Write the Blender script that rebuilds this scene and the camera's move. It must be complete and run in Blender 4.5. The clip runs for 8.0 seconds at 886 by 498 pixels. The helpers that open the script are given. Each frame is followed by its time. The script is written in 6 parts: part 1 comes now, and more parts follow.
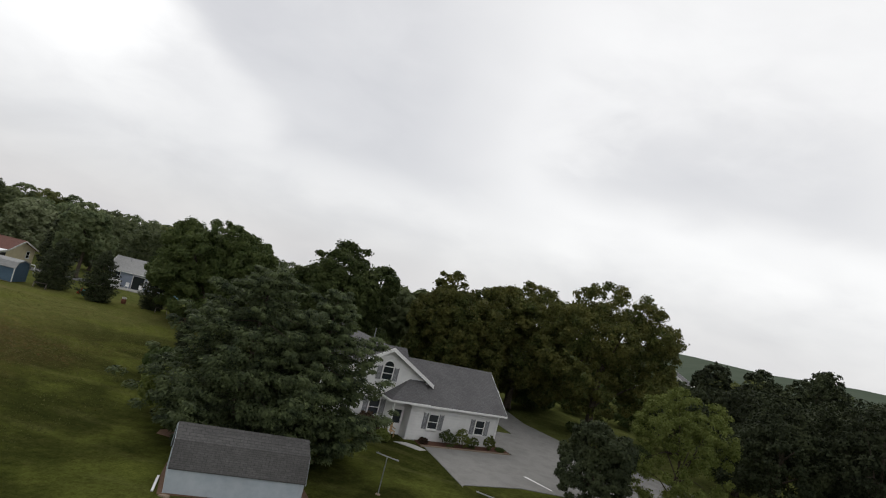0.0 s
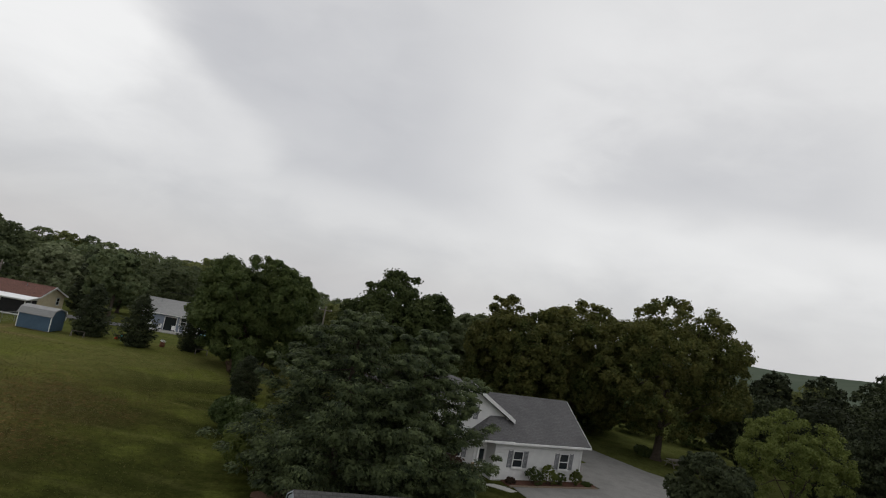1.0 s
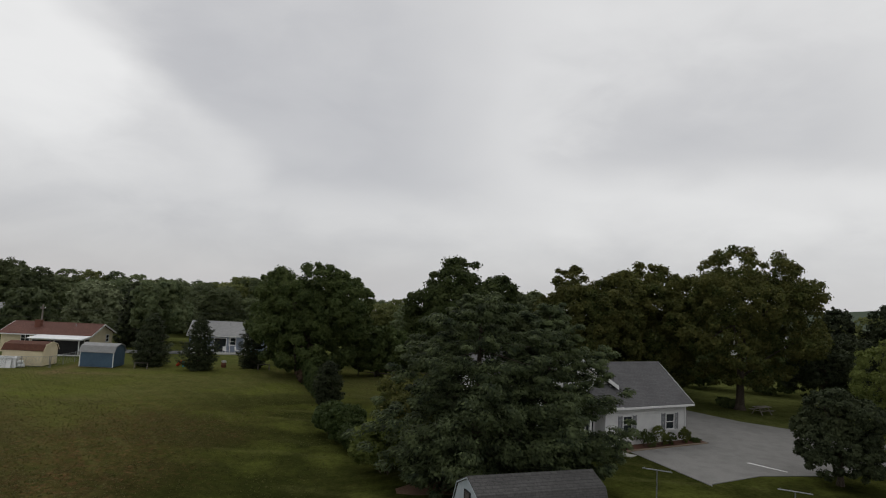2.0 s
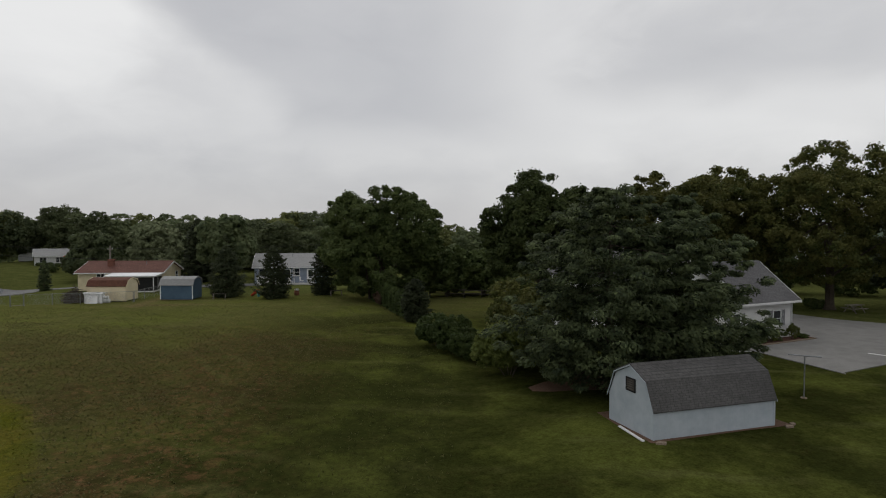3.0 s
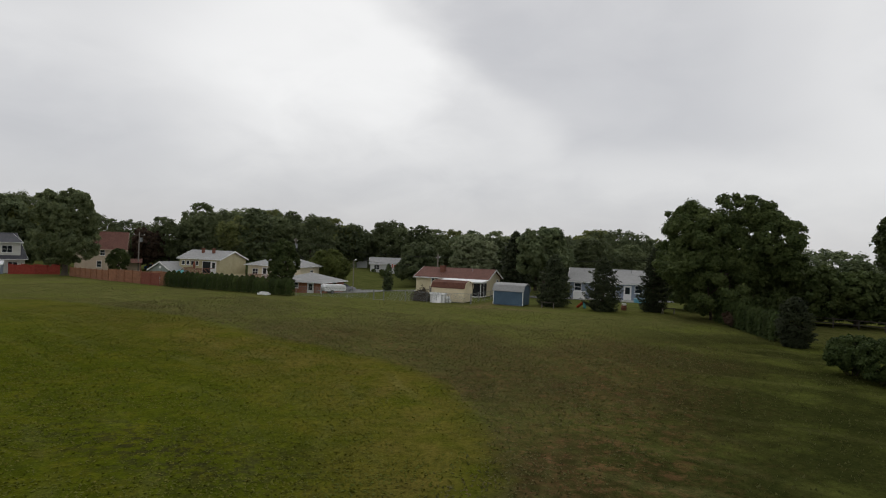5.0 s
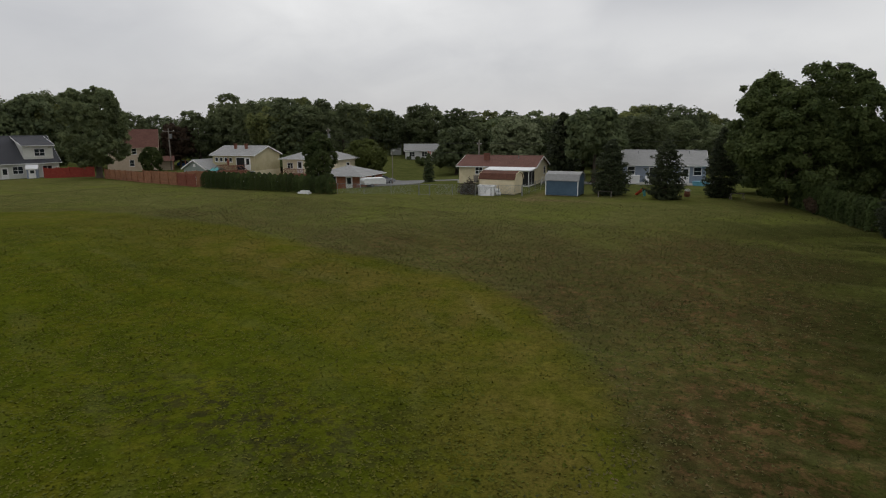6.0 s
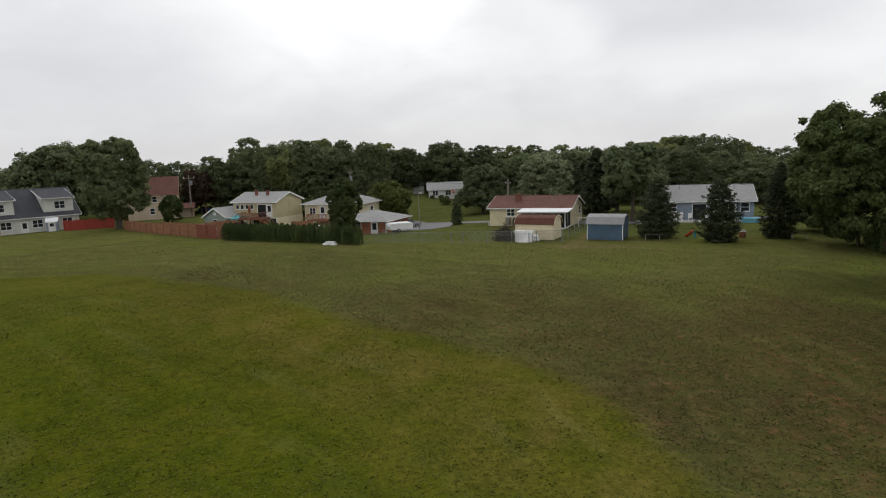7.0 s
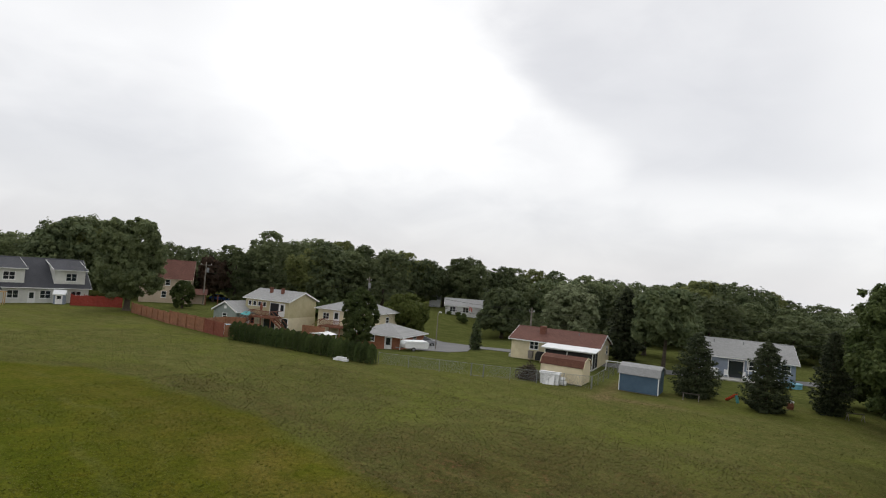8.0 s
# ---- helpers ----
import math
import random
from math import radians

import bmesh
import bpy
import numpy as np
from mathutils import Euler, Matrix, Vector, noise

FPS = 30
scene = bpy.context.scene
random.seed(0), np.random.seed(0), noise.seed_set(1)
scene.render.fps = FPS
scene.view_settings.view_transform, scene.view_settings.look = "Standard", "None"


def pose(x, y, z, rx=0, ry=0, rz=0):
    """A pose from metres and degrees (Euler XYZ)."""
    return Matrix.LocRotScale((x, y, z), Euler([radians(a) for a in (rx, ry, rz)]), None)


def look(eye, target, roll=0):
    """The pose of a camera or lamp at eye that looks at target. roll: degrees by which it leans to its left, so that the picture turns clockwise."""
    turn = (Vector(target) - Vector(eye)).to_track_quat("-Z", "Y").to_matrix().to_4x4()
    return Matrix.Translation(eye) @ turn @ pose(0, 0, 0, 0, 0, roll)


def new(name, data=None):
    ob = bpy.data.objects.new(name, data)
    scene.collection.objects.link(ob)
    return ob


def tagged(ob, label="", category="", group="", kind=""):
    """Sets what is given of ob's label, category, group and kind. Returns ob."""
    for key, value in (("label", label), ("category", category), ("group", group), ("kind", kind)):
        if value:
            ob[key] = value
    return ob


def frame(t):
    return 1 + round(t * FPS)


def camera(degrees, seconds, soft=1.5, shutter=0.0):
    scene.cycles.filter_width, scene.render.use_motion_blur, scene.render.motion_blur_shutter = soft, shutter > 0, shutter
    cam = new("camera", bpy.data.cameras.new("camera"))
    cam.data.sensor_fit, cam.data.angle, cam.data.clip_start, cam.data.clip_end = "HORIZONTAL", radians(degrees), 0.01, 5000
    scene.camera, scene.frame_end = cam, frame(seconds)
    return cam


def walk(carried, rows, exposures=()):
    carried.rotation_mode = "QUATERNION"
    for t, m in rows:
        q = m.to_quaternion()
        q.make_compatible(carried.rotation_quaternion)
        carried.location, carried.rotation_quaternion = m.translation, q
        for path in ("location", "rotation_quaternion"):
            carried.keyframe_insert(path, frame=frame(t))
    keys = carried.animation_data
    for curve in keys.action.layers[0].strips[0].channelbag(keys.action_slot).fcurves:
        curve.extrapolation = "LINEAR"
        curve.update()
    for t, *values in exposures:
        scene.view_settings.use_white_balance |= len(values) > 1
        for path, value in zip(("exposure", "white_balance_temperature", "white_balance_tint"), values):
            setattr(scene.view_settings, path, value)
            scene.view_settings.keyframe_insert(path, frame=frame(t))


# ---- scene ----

# camera and its walk
cam = camera(72.0, 8.0, soft=1.1)
ROWS = [
    (0.0, pose(0.83, -0.03, 11.85, 94.01, -14.35, 3.65)),
    (0.3, pose(-0.61, 0.67, 11.85, 93.81, -13.99, 4.00)),
    (0.5, pose(-1.62, 1.08, 11.85, 94.01, -12.64, 4.30)),
    (0.7, pose(-2.75, 1.39, 11.86, 96.40, -13.15, 4.18)),
    (1.0, pose(-4.52, 1.67, 11.84, 95.36, -10.97, 4.23)),
    (1.2, pose(-5.67, 1.71, 11.71, 94.76, -10.28, 4.36)),
    (1.5, pose(-7.41, 1.63, 11.42, 94.93, -5.75, 4.81)),
    (1.7, pose(-8.68, 1.57, 11.10, 94.93, -4.12, 5.03)),
    (2.8, pose(-14.10, 2.39, 9.00, 89.30, -1.23, 6.04)),
    (3.0, pose(-15.38, 2.22, 8.64, 88.04, -0.09, 7.57)),
    (3.3, pose(-16.28, 1.78, 7.56, 92.34, -0.02, 14.03)),
    (3.5, pose(-16.88, 1.79, 6.93, 93.46, -2.40, 18.61)),
    (3.7, pose(-18.13, 2.29, 6.69, 93.75, -5.22, 23.06)),
    (4.0, pose(-20.20, 3.32, 6.56, 93.23, -7.32, 28.82)),
    (4.2, pose(-20.75, 3.36, 6.33, 92.22, -7.83, 31.27)),
    (5.3, pose(-24.02, 2.11, 6.81, 87.99, -0.33, 32.93)),
    (5.5, pose(-24.80, 2.34, 7.00, 85.76, 0.33, 33.38)),
    (5.8, pose(-26.20, 3.56, 7.50, 80.80, -0.41, 34.57)),
    (6.0, pose(-27.13, 4.40, 7.82, 78.75, 0.23, 35.10)),
    (6.3, pose(-28.41, 5.47, 8.12, 78.85, 2.08, 35.51)),
    (6.5, pose(-29.25, 6.11, 8.34, 79.92, 4.48, 35.22)),
    (6.7, pose(-30.12, 6.66, 8.67, 80.47, 5.00, 35.45)),
    (7.0, pose(-31.42, 7.40, 9.22, 81.69, 2.06, 36.55)),
    (7.2, pose(-32.25, 7.87, 9.55, 83.28, 1.82, 36.97)),
    (7.5, pose(-33.43, 8.54, 10.03, 85.59, -1.17, 37.16)),
    (7.7, pose(-34.11, 8.99, 10.36, 87.17, -3.83, 37.88)),
    (8.0, pose(-35.07, 9.65, 10.85, 91.75, -4.65, 37.96)),
]
walk(cam, ROWS, exposures=[(0.0, 0.12), (0.5, -0.02), (1.5, -0.23), (3.0, -0.28), (4.0, -0.10), (5.5, -0.16), (6.0, -0.18), (6.5, 0.02), (7.0, 0.18), (8.0, 0.28)])

# overcast sky
world = bpy.data.worlds.new("overcast_sky")
scene.world = world
world.use_nodes = True
nt = world.node_tree
nt.nodes.clear()


def node(tree, kind, **values):
    n = tree.nodes.new(kind)
    for key, value in values.items():
        if key in n.inputs:
            n.inputs[key].default_value = value
    return n


def vmath(tree, op, a, b=None):
    n = tree.nodes.new("ShaderNodeVectorMath")
    n.operation = op
    for i, q in enumerate((a, b)):
        if q is None:
            continue
        if isinstance(q, (tuple, list, Vector)):
            n.inputs[i].default_value = q
        else:
            tree.links.new(q, n.inputs[i])
    return n


def math_node(tree, op, a, b=0.0, clamp=False):
    n = tree.nodes.new("ShaderNodeMath")
    n.operation, n.use_clamp = op, clamp
    for i, q in enumerate((a, b)):
        if isinstance(q, (int, float)):
            n.inputs[i].default_value = q
        else:
            tree.links.new(q, n.inputs[i])
    return n.outputs[0]


def ramp(tree, fac, stops):
    n = tree.nodes.new("ShaderNodeValToRGB")
    tree.links.new(fac, n.inputs[0])
    while len(n.color_ramp.elements) < len(stops):
        n.color_ramp.elements.new(0.5)
    for e, (p, c) in zip(n.color_ramp.elements, stops):
        e.position, e.color = p, (*c, 1)
    return n.outputs[0]


def mix_color(tree, fac, a, b, mode="MIX"):
    n = tree.nodes.new("ShaderNodeMix")
    n.data_type, n.blend_type = "RGBA", mode
    for sock, q in ((n.inputs[0], fac), (n.inputs[6], a), (n.inputs[7], b)):
        if isinstance(q, (int, float)):
            sock.default_value = q
        elif isinstance(q, (tuple, list)):
            sock.default_value = (*q[:3], 1)
        else:
            tree.links.new(q, sock)
    return n.outputs[2]


SUN_AZ, SUN_EL = radians(42), radians(48)
coord = nt.nodes.new("ShaderNodeTexCoord")
way = vmath(nt, "NORMALIZE", coord.outputs["Generated"]).outputs[0]
sep = nt.nodes.new("ShaderNodeSeparateXYZ")
nt.links.new(way, sep.inputs[0])
flat = vmath(nt, "MULTIPLY", way, (1.0, 1.0, 2.1))
big = node(nt, "ShaderNodeTexNoise", Scale=2.6, Detail=3.0, Roughness=0.45, Distortion=0.4)
nt.links.new(vmath(nt, "ADD", flat.outputs[0], (3.1, 1.7, 0.4)).outputs[0], big.inputs["Vector"])
fine = node(nt, "ShaderNodeTexNoise", Scale=7.5, Detail=6.0, Roughness=0.52, Distortion=0.3)
nt.links.new(vmath(nt, "ADD", flat.outputs[0], (7.3, 2.2, 0.0)).outputs[0], fine.inputs["Vector"])


def drift(source, size):
    """Noise centred on nothing, in degrees."""
    return math_node(nt, "MULTIPLY", math_node(nt, "SUBTRACT", source, 0.5), size)


# compass bearing (degrees left of north) and height over the horizon, wavering as cloud edges do
bearing = math_node(nt, "MULTIPLY", math_node(nt, "ARCTAN2", math_node(nt, "MULTIPLY", sep.outputs[0], -1.0), sep.outputs[1]), 57.2958)
rise = math_node(nt, "MULTIPLY", math_node(nt, "ARCSINE", sep.outputs[2]), 57.2958)
bearing = math_node(nt, "ADD", bearing, math_node(nt, "ADD", drift(big.outputs[0], 16.0), drift(fine.outputs[0], 7.0)))
rise = math_node(nt, "ADD", rise, math_node(nt, "ADD", drift(big.outputs[1], 5.0), drift(fine.outputs[0], 4.5)))


def step(value, lo, hi):
    n = nt.nodes.new("ShaderNodeMapRange")
    n.interpolation_type = "SMOOTHSTEP"
    nt.links.new(value, n.inputs["Value"])
    n.inputs["From Min"].default_value, n.inputs["From Max"].default_value = lo, hi
    return n.outputs["Result"]


def bank(west, west_soft, east, east_soft, foot, foot_soft, top, top_soft, lean=0.0, hinge=0.0):
    """A cloud bank between two bearings and two heights, with soft edges; lean lifts its foot westward of the hinge."""
    r = rise
    if lean:
        r = math_node(nt, "SUBTRACT", rise, math_node(nt, "MULTIPLY", math_node(nt, "MAXIMUM", math_node(nt, "SUBTRACT", bearing, hinge), 0.0), lean))
    m = math_node(nt, "MULTIPLY", step(bearing, east - east_soft, east + east_soft), math_node(nt, "SUBTRACT", 1.0, step(bearing, west - west_soft, west + west_soft)))
    m = math_node(nt, "MULTIPLY", m, step(r, foot - foot_soft, foot + foot_soft))
    return math_node(nt, "MULTIPLY", m, math_node(nt, "SUBTRACT", 1.0, step(r, top - top_soft, top + top_soft)))


cloud = math_node(nt, "ADD", 0.795, math_node(nt, "ADD", drift(big.outputs[0], 0.12), drift(fine.outputs[0], 0.13)))
for weight, mass in ((-0.145, bank(42, 4, 4, 8, 9.2, 1.8, 25, 10, 0.60, 20)), (0.20, bank(58, 8, 33, 5, 11, 5, 30, 9)), (0.10, bank(0, 8, -70, 12, 7, 4, 60, 12)),
                     (-0.19, bank(-5, 5, -31, 7, 12.0, 2.2, 20, 5)), (0.05, bank(-14, 6, -60, 12, 3, 3, 9.5, 2.5)), (-0.12, bank(85, 10, 55, 5, 6.0, 2.5, 13, 4)),
                     (-0.08, bank(130, 14, 50, 9, 20, 5, 40, 12)), (-0.11, bank(120, 30, -70, 30, -6, 3, 4.6, 3.8)), (-0.06, bank(110, 20, 8, 8, -6, 3, 7.5, 3.0))):
    cloud = math_node(nt, "ADD", cloud, math_node(nt, "MULTIPLY", mass, weight))
grey = ramp(nt, cloud, [(0.50, (0.50, 0.505, 0.535)), (0.64, (0.640, 0.642, 0.662)), (0.80, (0.800, 0.798, 0.803)), (1.0, (1.0, 0.997, 0.99))])
clear = nt.nodes.new("ShaderNodeTexSky")
clear.sky_type, clear.sun_disc = "NISHITA", False
clear.sun_elevation, clear.sun_rotation = SUN_EL, -SUN_AZ
tint = vmath(nt, "SCALE", clear.outputs[0])
tint.inputs["Scale"].default_value = 0.1
over = mix_color(nt, 0.94, tint.outputs[0], grey)
back = nt.nodes.new("ShaderNodeBackground")
back.inputs["Strength"].default_value = 1.0
nt.links.new(over, back.inputs[0])
nt.links.new(back.outputs[0], nt.nodes.new("ShaderNodeOutputWorld").inputs[0])

sun = new("sun", bpy.data.lights.new("sun", "SUN"))
sun.data.energy, sun.data.angle, sun.data.color = 0.7, radians(35), (1.0, 0.97, 0.92)
sun.matrix_world = look((0, 0, 60), (60 * math.sin(SUN_AZ), -60 * math.cos(SUN_AZ), 60 - 60 * math.tan(SUN_EL)))


# ---- materials ----
def material(name, a, b, scale=2.0, rough=0.8, bump=0.15, bump_scale=40.0, stain=0.25, stain_scale=0.35, metal=0.0, spec=0.3, island=0.0):
    """Two tones mixed by fine noise, with broad stains and a fine relief."""
    m = bpy.data.materials.new(name)
    m.use_nodes = True
    t = m.node_tree
    p = t.nodes["Principled BSDF"]
    p.inputs["Roughness"].default_value, p.inputs["Metallic"].default_value, p.inputs["Specular IOR Level"].default_value = rough, metal, spec
    g = t.nodes.new("ShaderNodeNewGeometry")
    n1 = node(t, "ShaderNodeTexNoise", Scale=scale, Detail=6.0, Roughness=0.65)
    t.links.new(g.outputs["Position"], n1.inputs["Vector"])
    c = ramp(t, n1.outputs[0], [(0.36, a), (0.64, b)])
    n2 = node(t, "ShaderNodeTexNoise", Scale=stain_scale, Detail=4.0)
    t.links.new(g.outputs["Position"], n2.inputs["Vector"])
    c = mix_color(t, math_node(t, "MULTIPLY", ramp(t, n2.outputs[0], [(0.42, (0, 0, 0)), (0.7, (1, 1, 1))]), stain), c, tuple(q * 0.55 for q in a))
    if island:
        v = math_node(t, "ADD", math_node(t, "MULTIPLY", g.outputs["Random Per Island"], island), 1 - island / 2)
        s = vmath(t, "SCALE", c)
        t.links.new(v, s.inputs["Scale"])
        c = s.outputs[0]
    t.links.new(c, p.inputs["Base Color"])
    if bump:
        n3 = node(t, "ShaderNodeTexNoise", Scale=bump_scale, Detail=4.0)
        t.links.new(g.outputs["Position"], n3.inputs["Vector"])
        bp = node(t, "ShaderNodeBump", Strength=bump, Distance=0.03)
        t.links.new(n3.outputs[0], bp.inputs["Height"])
        t.links.new(bp.outputs[0], p.inputs["Normal"])
    return m


def siding(name, a, b, pitch=0.13, vertical=False, strength=0.6):
    """Lapped or grooved cladding: a relief of even boards over a weathered paint."""
    m = material(name, a, b, 1.5, 0.55, 0.0, stain=0.18, stain_scale=0.6)
    t = m.node_tree
    tc = t.nodes.new("ShaderNodeTexCoord")
    sp = t.nodes.new("ShaderNodeSeparateXYZ")
    t.links.new(tc.outputs["Object"], sp.inputs[0])
    src = math_node(t, "ADD", sp.outputs[0], sp.outputs[1]) if vertical else sp.outputs[2]
    saw = math_node(t, "FRACT", math_node(t, "DIVIDE", src, pitch))
    h = math_node(t, "SUBTRACT", 1.0, saw)
    bp = node(t, "ShaderNodeBump", Strength=strength, Distance=0.02)
    t.links.new(h, bp.inputs["Height"])
    t.links.new(bp.outputs[0], t.nodes["Principled BSDF"].inputs["Normal"])
    return m


def coursed(name, a, b, gap, width, height, mortar=0.02, rough=0.85, strength=0.5, slope=False, stain=0.3):
    """Bricks or shingles in courses, with tone by the piece, in object space."""
    m = material(name, a, b, 8.0, rough, 0.0, stain=stain, stain_scale=0.5, spec=0.12)
    t = m.node_tree
    p = t.nodes["Principled BSDF"]
    old = p.inputs["Base Color"].links[0].from_socket
    tc = t.nodes.new("ShaderNodeTexCoord")
    sp = t.nodes.new("ShaderNodeSeparateXYZ")
    t.links.new(tc.outputs["Object"], sp.inputs[0])
    cb = t.nodes.new("ShaderNodeCombineXYZ")
    t.links.new(sp.outputs[0] if slope else math_node(t, "ADD", sp.outputs[0], sp.outputs[1]), cb.inputs[0])
    t.links.new(math_node(t, "MULTIPLY", sp.outputs[2], 1.7) if slope else sp.outputs[2], cb.inputs[1])
    hi, lo = (1.07, 0.90) if slope else (1.15, 0.75)
    br = node(t, "ShaderNodeTexBrick", Scale=1.0)
    br.inputs["Brick Width"].default_value, br.inputs["Row Height"].default_value, br.inputs["Mortar Size"].default_value = width, height, mortar
    br.inputs["Color1"].default_value, br.inputs["Color2"].default_value, br.inputs["Mortar"].default_value = (hi, hi, hi, 1), (lo, lo, lo, 1), (*gap, 1)
    t.links.new(cb.outputs[0], br.inputs["Vector"])
    t.links.new(mix_color(t, 1.0, old, br.outputs["Color"], "MULTIPLY"), p.inputs["Base Color"])
    bp = node(t, "ShaderNodeBump", Strength=strength, Distance=0.02)
    t.links.new(math_node(t, "SUBTRACT", 1.0, br.outputs["Fac"]), bp.inputs["Height"])
    t.links.new(bp.outputs[0], p.inputs["Normal"])
    return m


def foliage(name, dark, light, tip, rough=0.55, through_light=0.25, clump=0.55, fresh=0.6):
    """Leaves whose tone changes from leaf to leaf and in broad drifts over the crown."""
    m = bpy.data.materials.new(name)
    m.use_nodes = True
    t = m.node_tree
    p = t.nodes["Principled BSDF"]
    p.inputs["Roughness"].default_value, p.inputs["Specular IOR Level"].default_value = max(rough, 0.65), 0.08
    g = t.nodes.new("ShaderNodeNewGeometry")
    c = ramp(t, g.outputs["Random Per Island"], [(0.0, dark), (0.55, light), (0.92, light), (1.0, tip)])
    n = node(t, "ShaderNodeTexNoise", Scale=clump, Detail=3.0)
    t.links.new(g.outputs["Position"], n.inputs["Vector"])
    c = mix_color(t, ramp(t, n.outputs[0], [(0.35, (0, 0, 0)), (0.68, (fresh, fresh, fresh))]), c, tip)
    oi = t.nodes.new("ShaderNodeObjectInfo")
    s = vmath(t, "SCALE", c)
    t.links.new(math_node(t, "ADD", math_node(t, "MULTIPLY", oi.outputs["Random"], 0.5), 0.75), s.inputs["Scale"])
    t.links.new(s.outputs[0], p.inputs["Base Color"])
    tr = t.nodes.new("ShaderNodeBsdfTranslucent")
    t.links.new(s.outputs[0], tr.inputs["Color"])
    mx = node(t, "ShaderNodeMixShader", Fac=through_light)
    t.links.new(p.outputs[0], mx.inputs[1])
    t.links.new(tr.outputs[0], mx.inputs[2])
    t.links.new(mx.outputs[0], t.nodes["Material Output"].inputs[0])
    return m


def pane_glass(name, tone=(0.02, 0.025, 0.03)):
    m = bpy.data.materials.new(name)
    m.use_nodes = True
    p = m.node_tree.nodes["Principled BSDF"]
    p.inputs["Base Color"].default_value = (*tone, 1)
    p.inputs["Roughness"].default_value, p.inputs["Specular IOR Level"].default_value = 0.06, 0.6
    return m


WHITE = material("white_paint", (0.72, 0.72, 0.72), (0.8, 0.8, 0.79), 3.0, 0.5, 0.05, stain=0.15)
OFFWHITE = siding("white_vinyl_siding", (0.66, 0.66, 0.66), (0.74, 0.74, 0.73), 0.2, strength=0.9)
CREAM = siding("cream_siding", (0.60, 0.52, 0.34), (0.68, 0.60, 0.41), 0.16)
TAN = siding("tan_siding", (0.42, 0.37, 0.22), (0.48, 0.43, 0.27), 0.16)
BUFF = siding("buff_siding", (0.62, 0.55, 0.38), (0.70, 0.63, 0.46), 0.16)
BEIGE = siding("beige_siding", (0.44, 0.35, 0.26), (0.50, 0.41, 0.31), 0.16)
PALE = siding("pale_grey_siding", (0.55, 0.55, 0.52), (0.62, 0.62, 0.58), 0.16)
BLUEGREY = siding("blue_grey_siding", (0.22, 0.26, 0.33), (0.27, 0.31, 0.38), 0.16)
TEAL = siding("grey_green_siding", (0.22, 0.26, 0.24), (0.27, 0.31, 0.29), 0.16)
SHEDWHITE = siding("pale_blue_white_panel", (0.36, 0.41, 0.45), (0.44, 0.485, 0.52), 0.2, vertical=True, strength=0.25)
SHEDBLUE = siding("blue_panel", (0.055, 0.098, 0.148), (0.070, 0.120, 0.175), 0.2, vertical=True, strength=0.3)
SHEDCREAM = siding("cream_panel", (0.66, 0.57, 0.38), (0.74, 0.65, 0.46), 0.2, vertical=True, strength=0.25)
BRICK = coursed("red_brick", (0.30, 0.125, 0.075), (0.38, 0.17, 0.10), (0.9, 0.85, 0.8), 0.22, 0.075, 0.008)
ROOFGREY = coursed("grey_shingle", (0.112, 0.110, 0.114), (0.145, 0.142, 0.145), (0.7, 0.7, 0.7), 0.32, 0.145, 0.012, slope=True)
ROOFDARK = coursed("dark_grey_shingle", (0.085, 0.083, 0.082), (0.12, 0.117, 0.114), (0.65, 0.65, 0.65), 0.32, 0.145, 0.012, slope=True)
ROOFSLATE = coursed("blue_black_shingle", (0.060, 0.062, 0.072), (0.092, 0.094, 0.104), (0.5, 0.5, 0.5), 0.32, 0.145, 0.012, slope=True)
ROOFLIGHT = coursed("light_grey_shingle", (0.27, 0.272, 0.27), (0.31, 0.312, 0.31), (0.85, 0.85, 0.85), 0.32, 0.145, 0.012, slope=True, stain=0.12)
ROOFRED = coursed("red_brown_shingle", (0.125, 0.060, 0.048), (0.170, 0.084, 0.066), (0.5, 0.5, 0.5), 0.32, 0.145, 0.012, slope=True)
ROOFBROWN = coursed("brown_shingle", (0.10, 0.045, 0.03), (0.15, 0.07, 0.05), (0.5, 0.5, 0.5), 0.32, 0.145, 0.012, slope=True)
METALROOF = material("white_metal_roof", (0.68, 0.70, 0.72), (0.78, 0.79, 0.8), 2.0, 0.4, 0.03, stain=0.2)
SHUTTER = material("grey_shutter", (0.20, 0.205, 0.22), (0.25, 0.255, 0.27), 5.0, 0.6, 0.1)
GLASS = pane_glass("window_glass")
DARK = material("dark_opening", (0.012, 0.012, 0.013), (0.02, 0.02, 0.02), 3.0, 0.8, 0.0)
CEDAR = material("red_cedar_board", (0.20, 0.09, 0.048), (0.30, 0.14, 0.075), 3.0, 0.75, 0.3, 30.0, stain=0.35, stain_scale=0.7, island=0.35)
REDCEDAR = material("dark_red_cedar_board", (0.17, 0.05, 0.03), (0.24, 0.08, 0.05), 3.0, 0.75, 0.3, 30.0, stain=0.3, island=0.3)
REDPAINT = material("barn_red_paint", (0.26, 0.035, 0.022), (0.34, 0.06, 0.04), 3.0, 0.7, 0.15, island=0.15)
DECK = material("stained_deck_wood", (0.16, 0.065, 0.04), (0.24, 0.10, 0.06), 4.0, 0.75, 0.2, island=0.2)
PALEWOOD = material("bare_pine", (0.42, 0.28, 0.15), (0.54, 0.37, 0.2), 4.0, 0.75, 0.2)
STONETAN = material("tan_field_stone", (0.20, 0.15, 0.11), (0.29, 0.23, 0.17), 14.0, 0.9, 0.4)
DARKRAIL = material("dark_weathered_rail", (0.055, 0.048, 0.04), (0.09, 0.08, 0.068), 5.0, 0.9, 0.3)
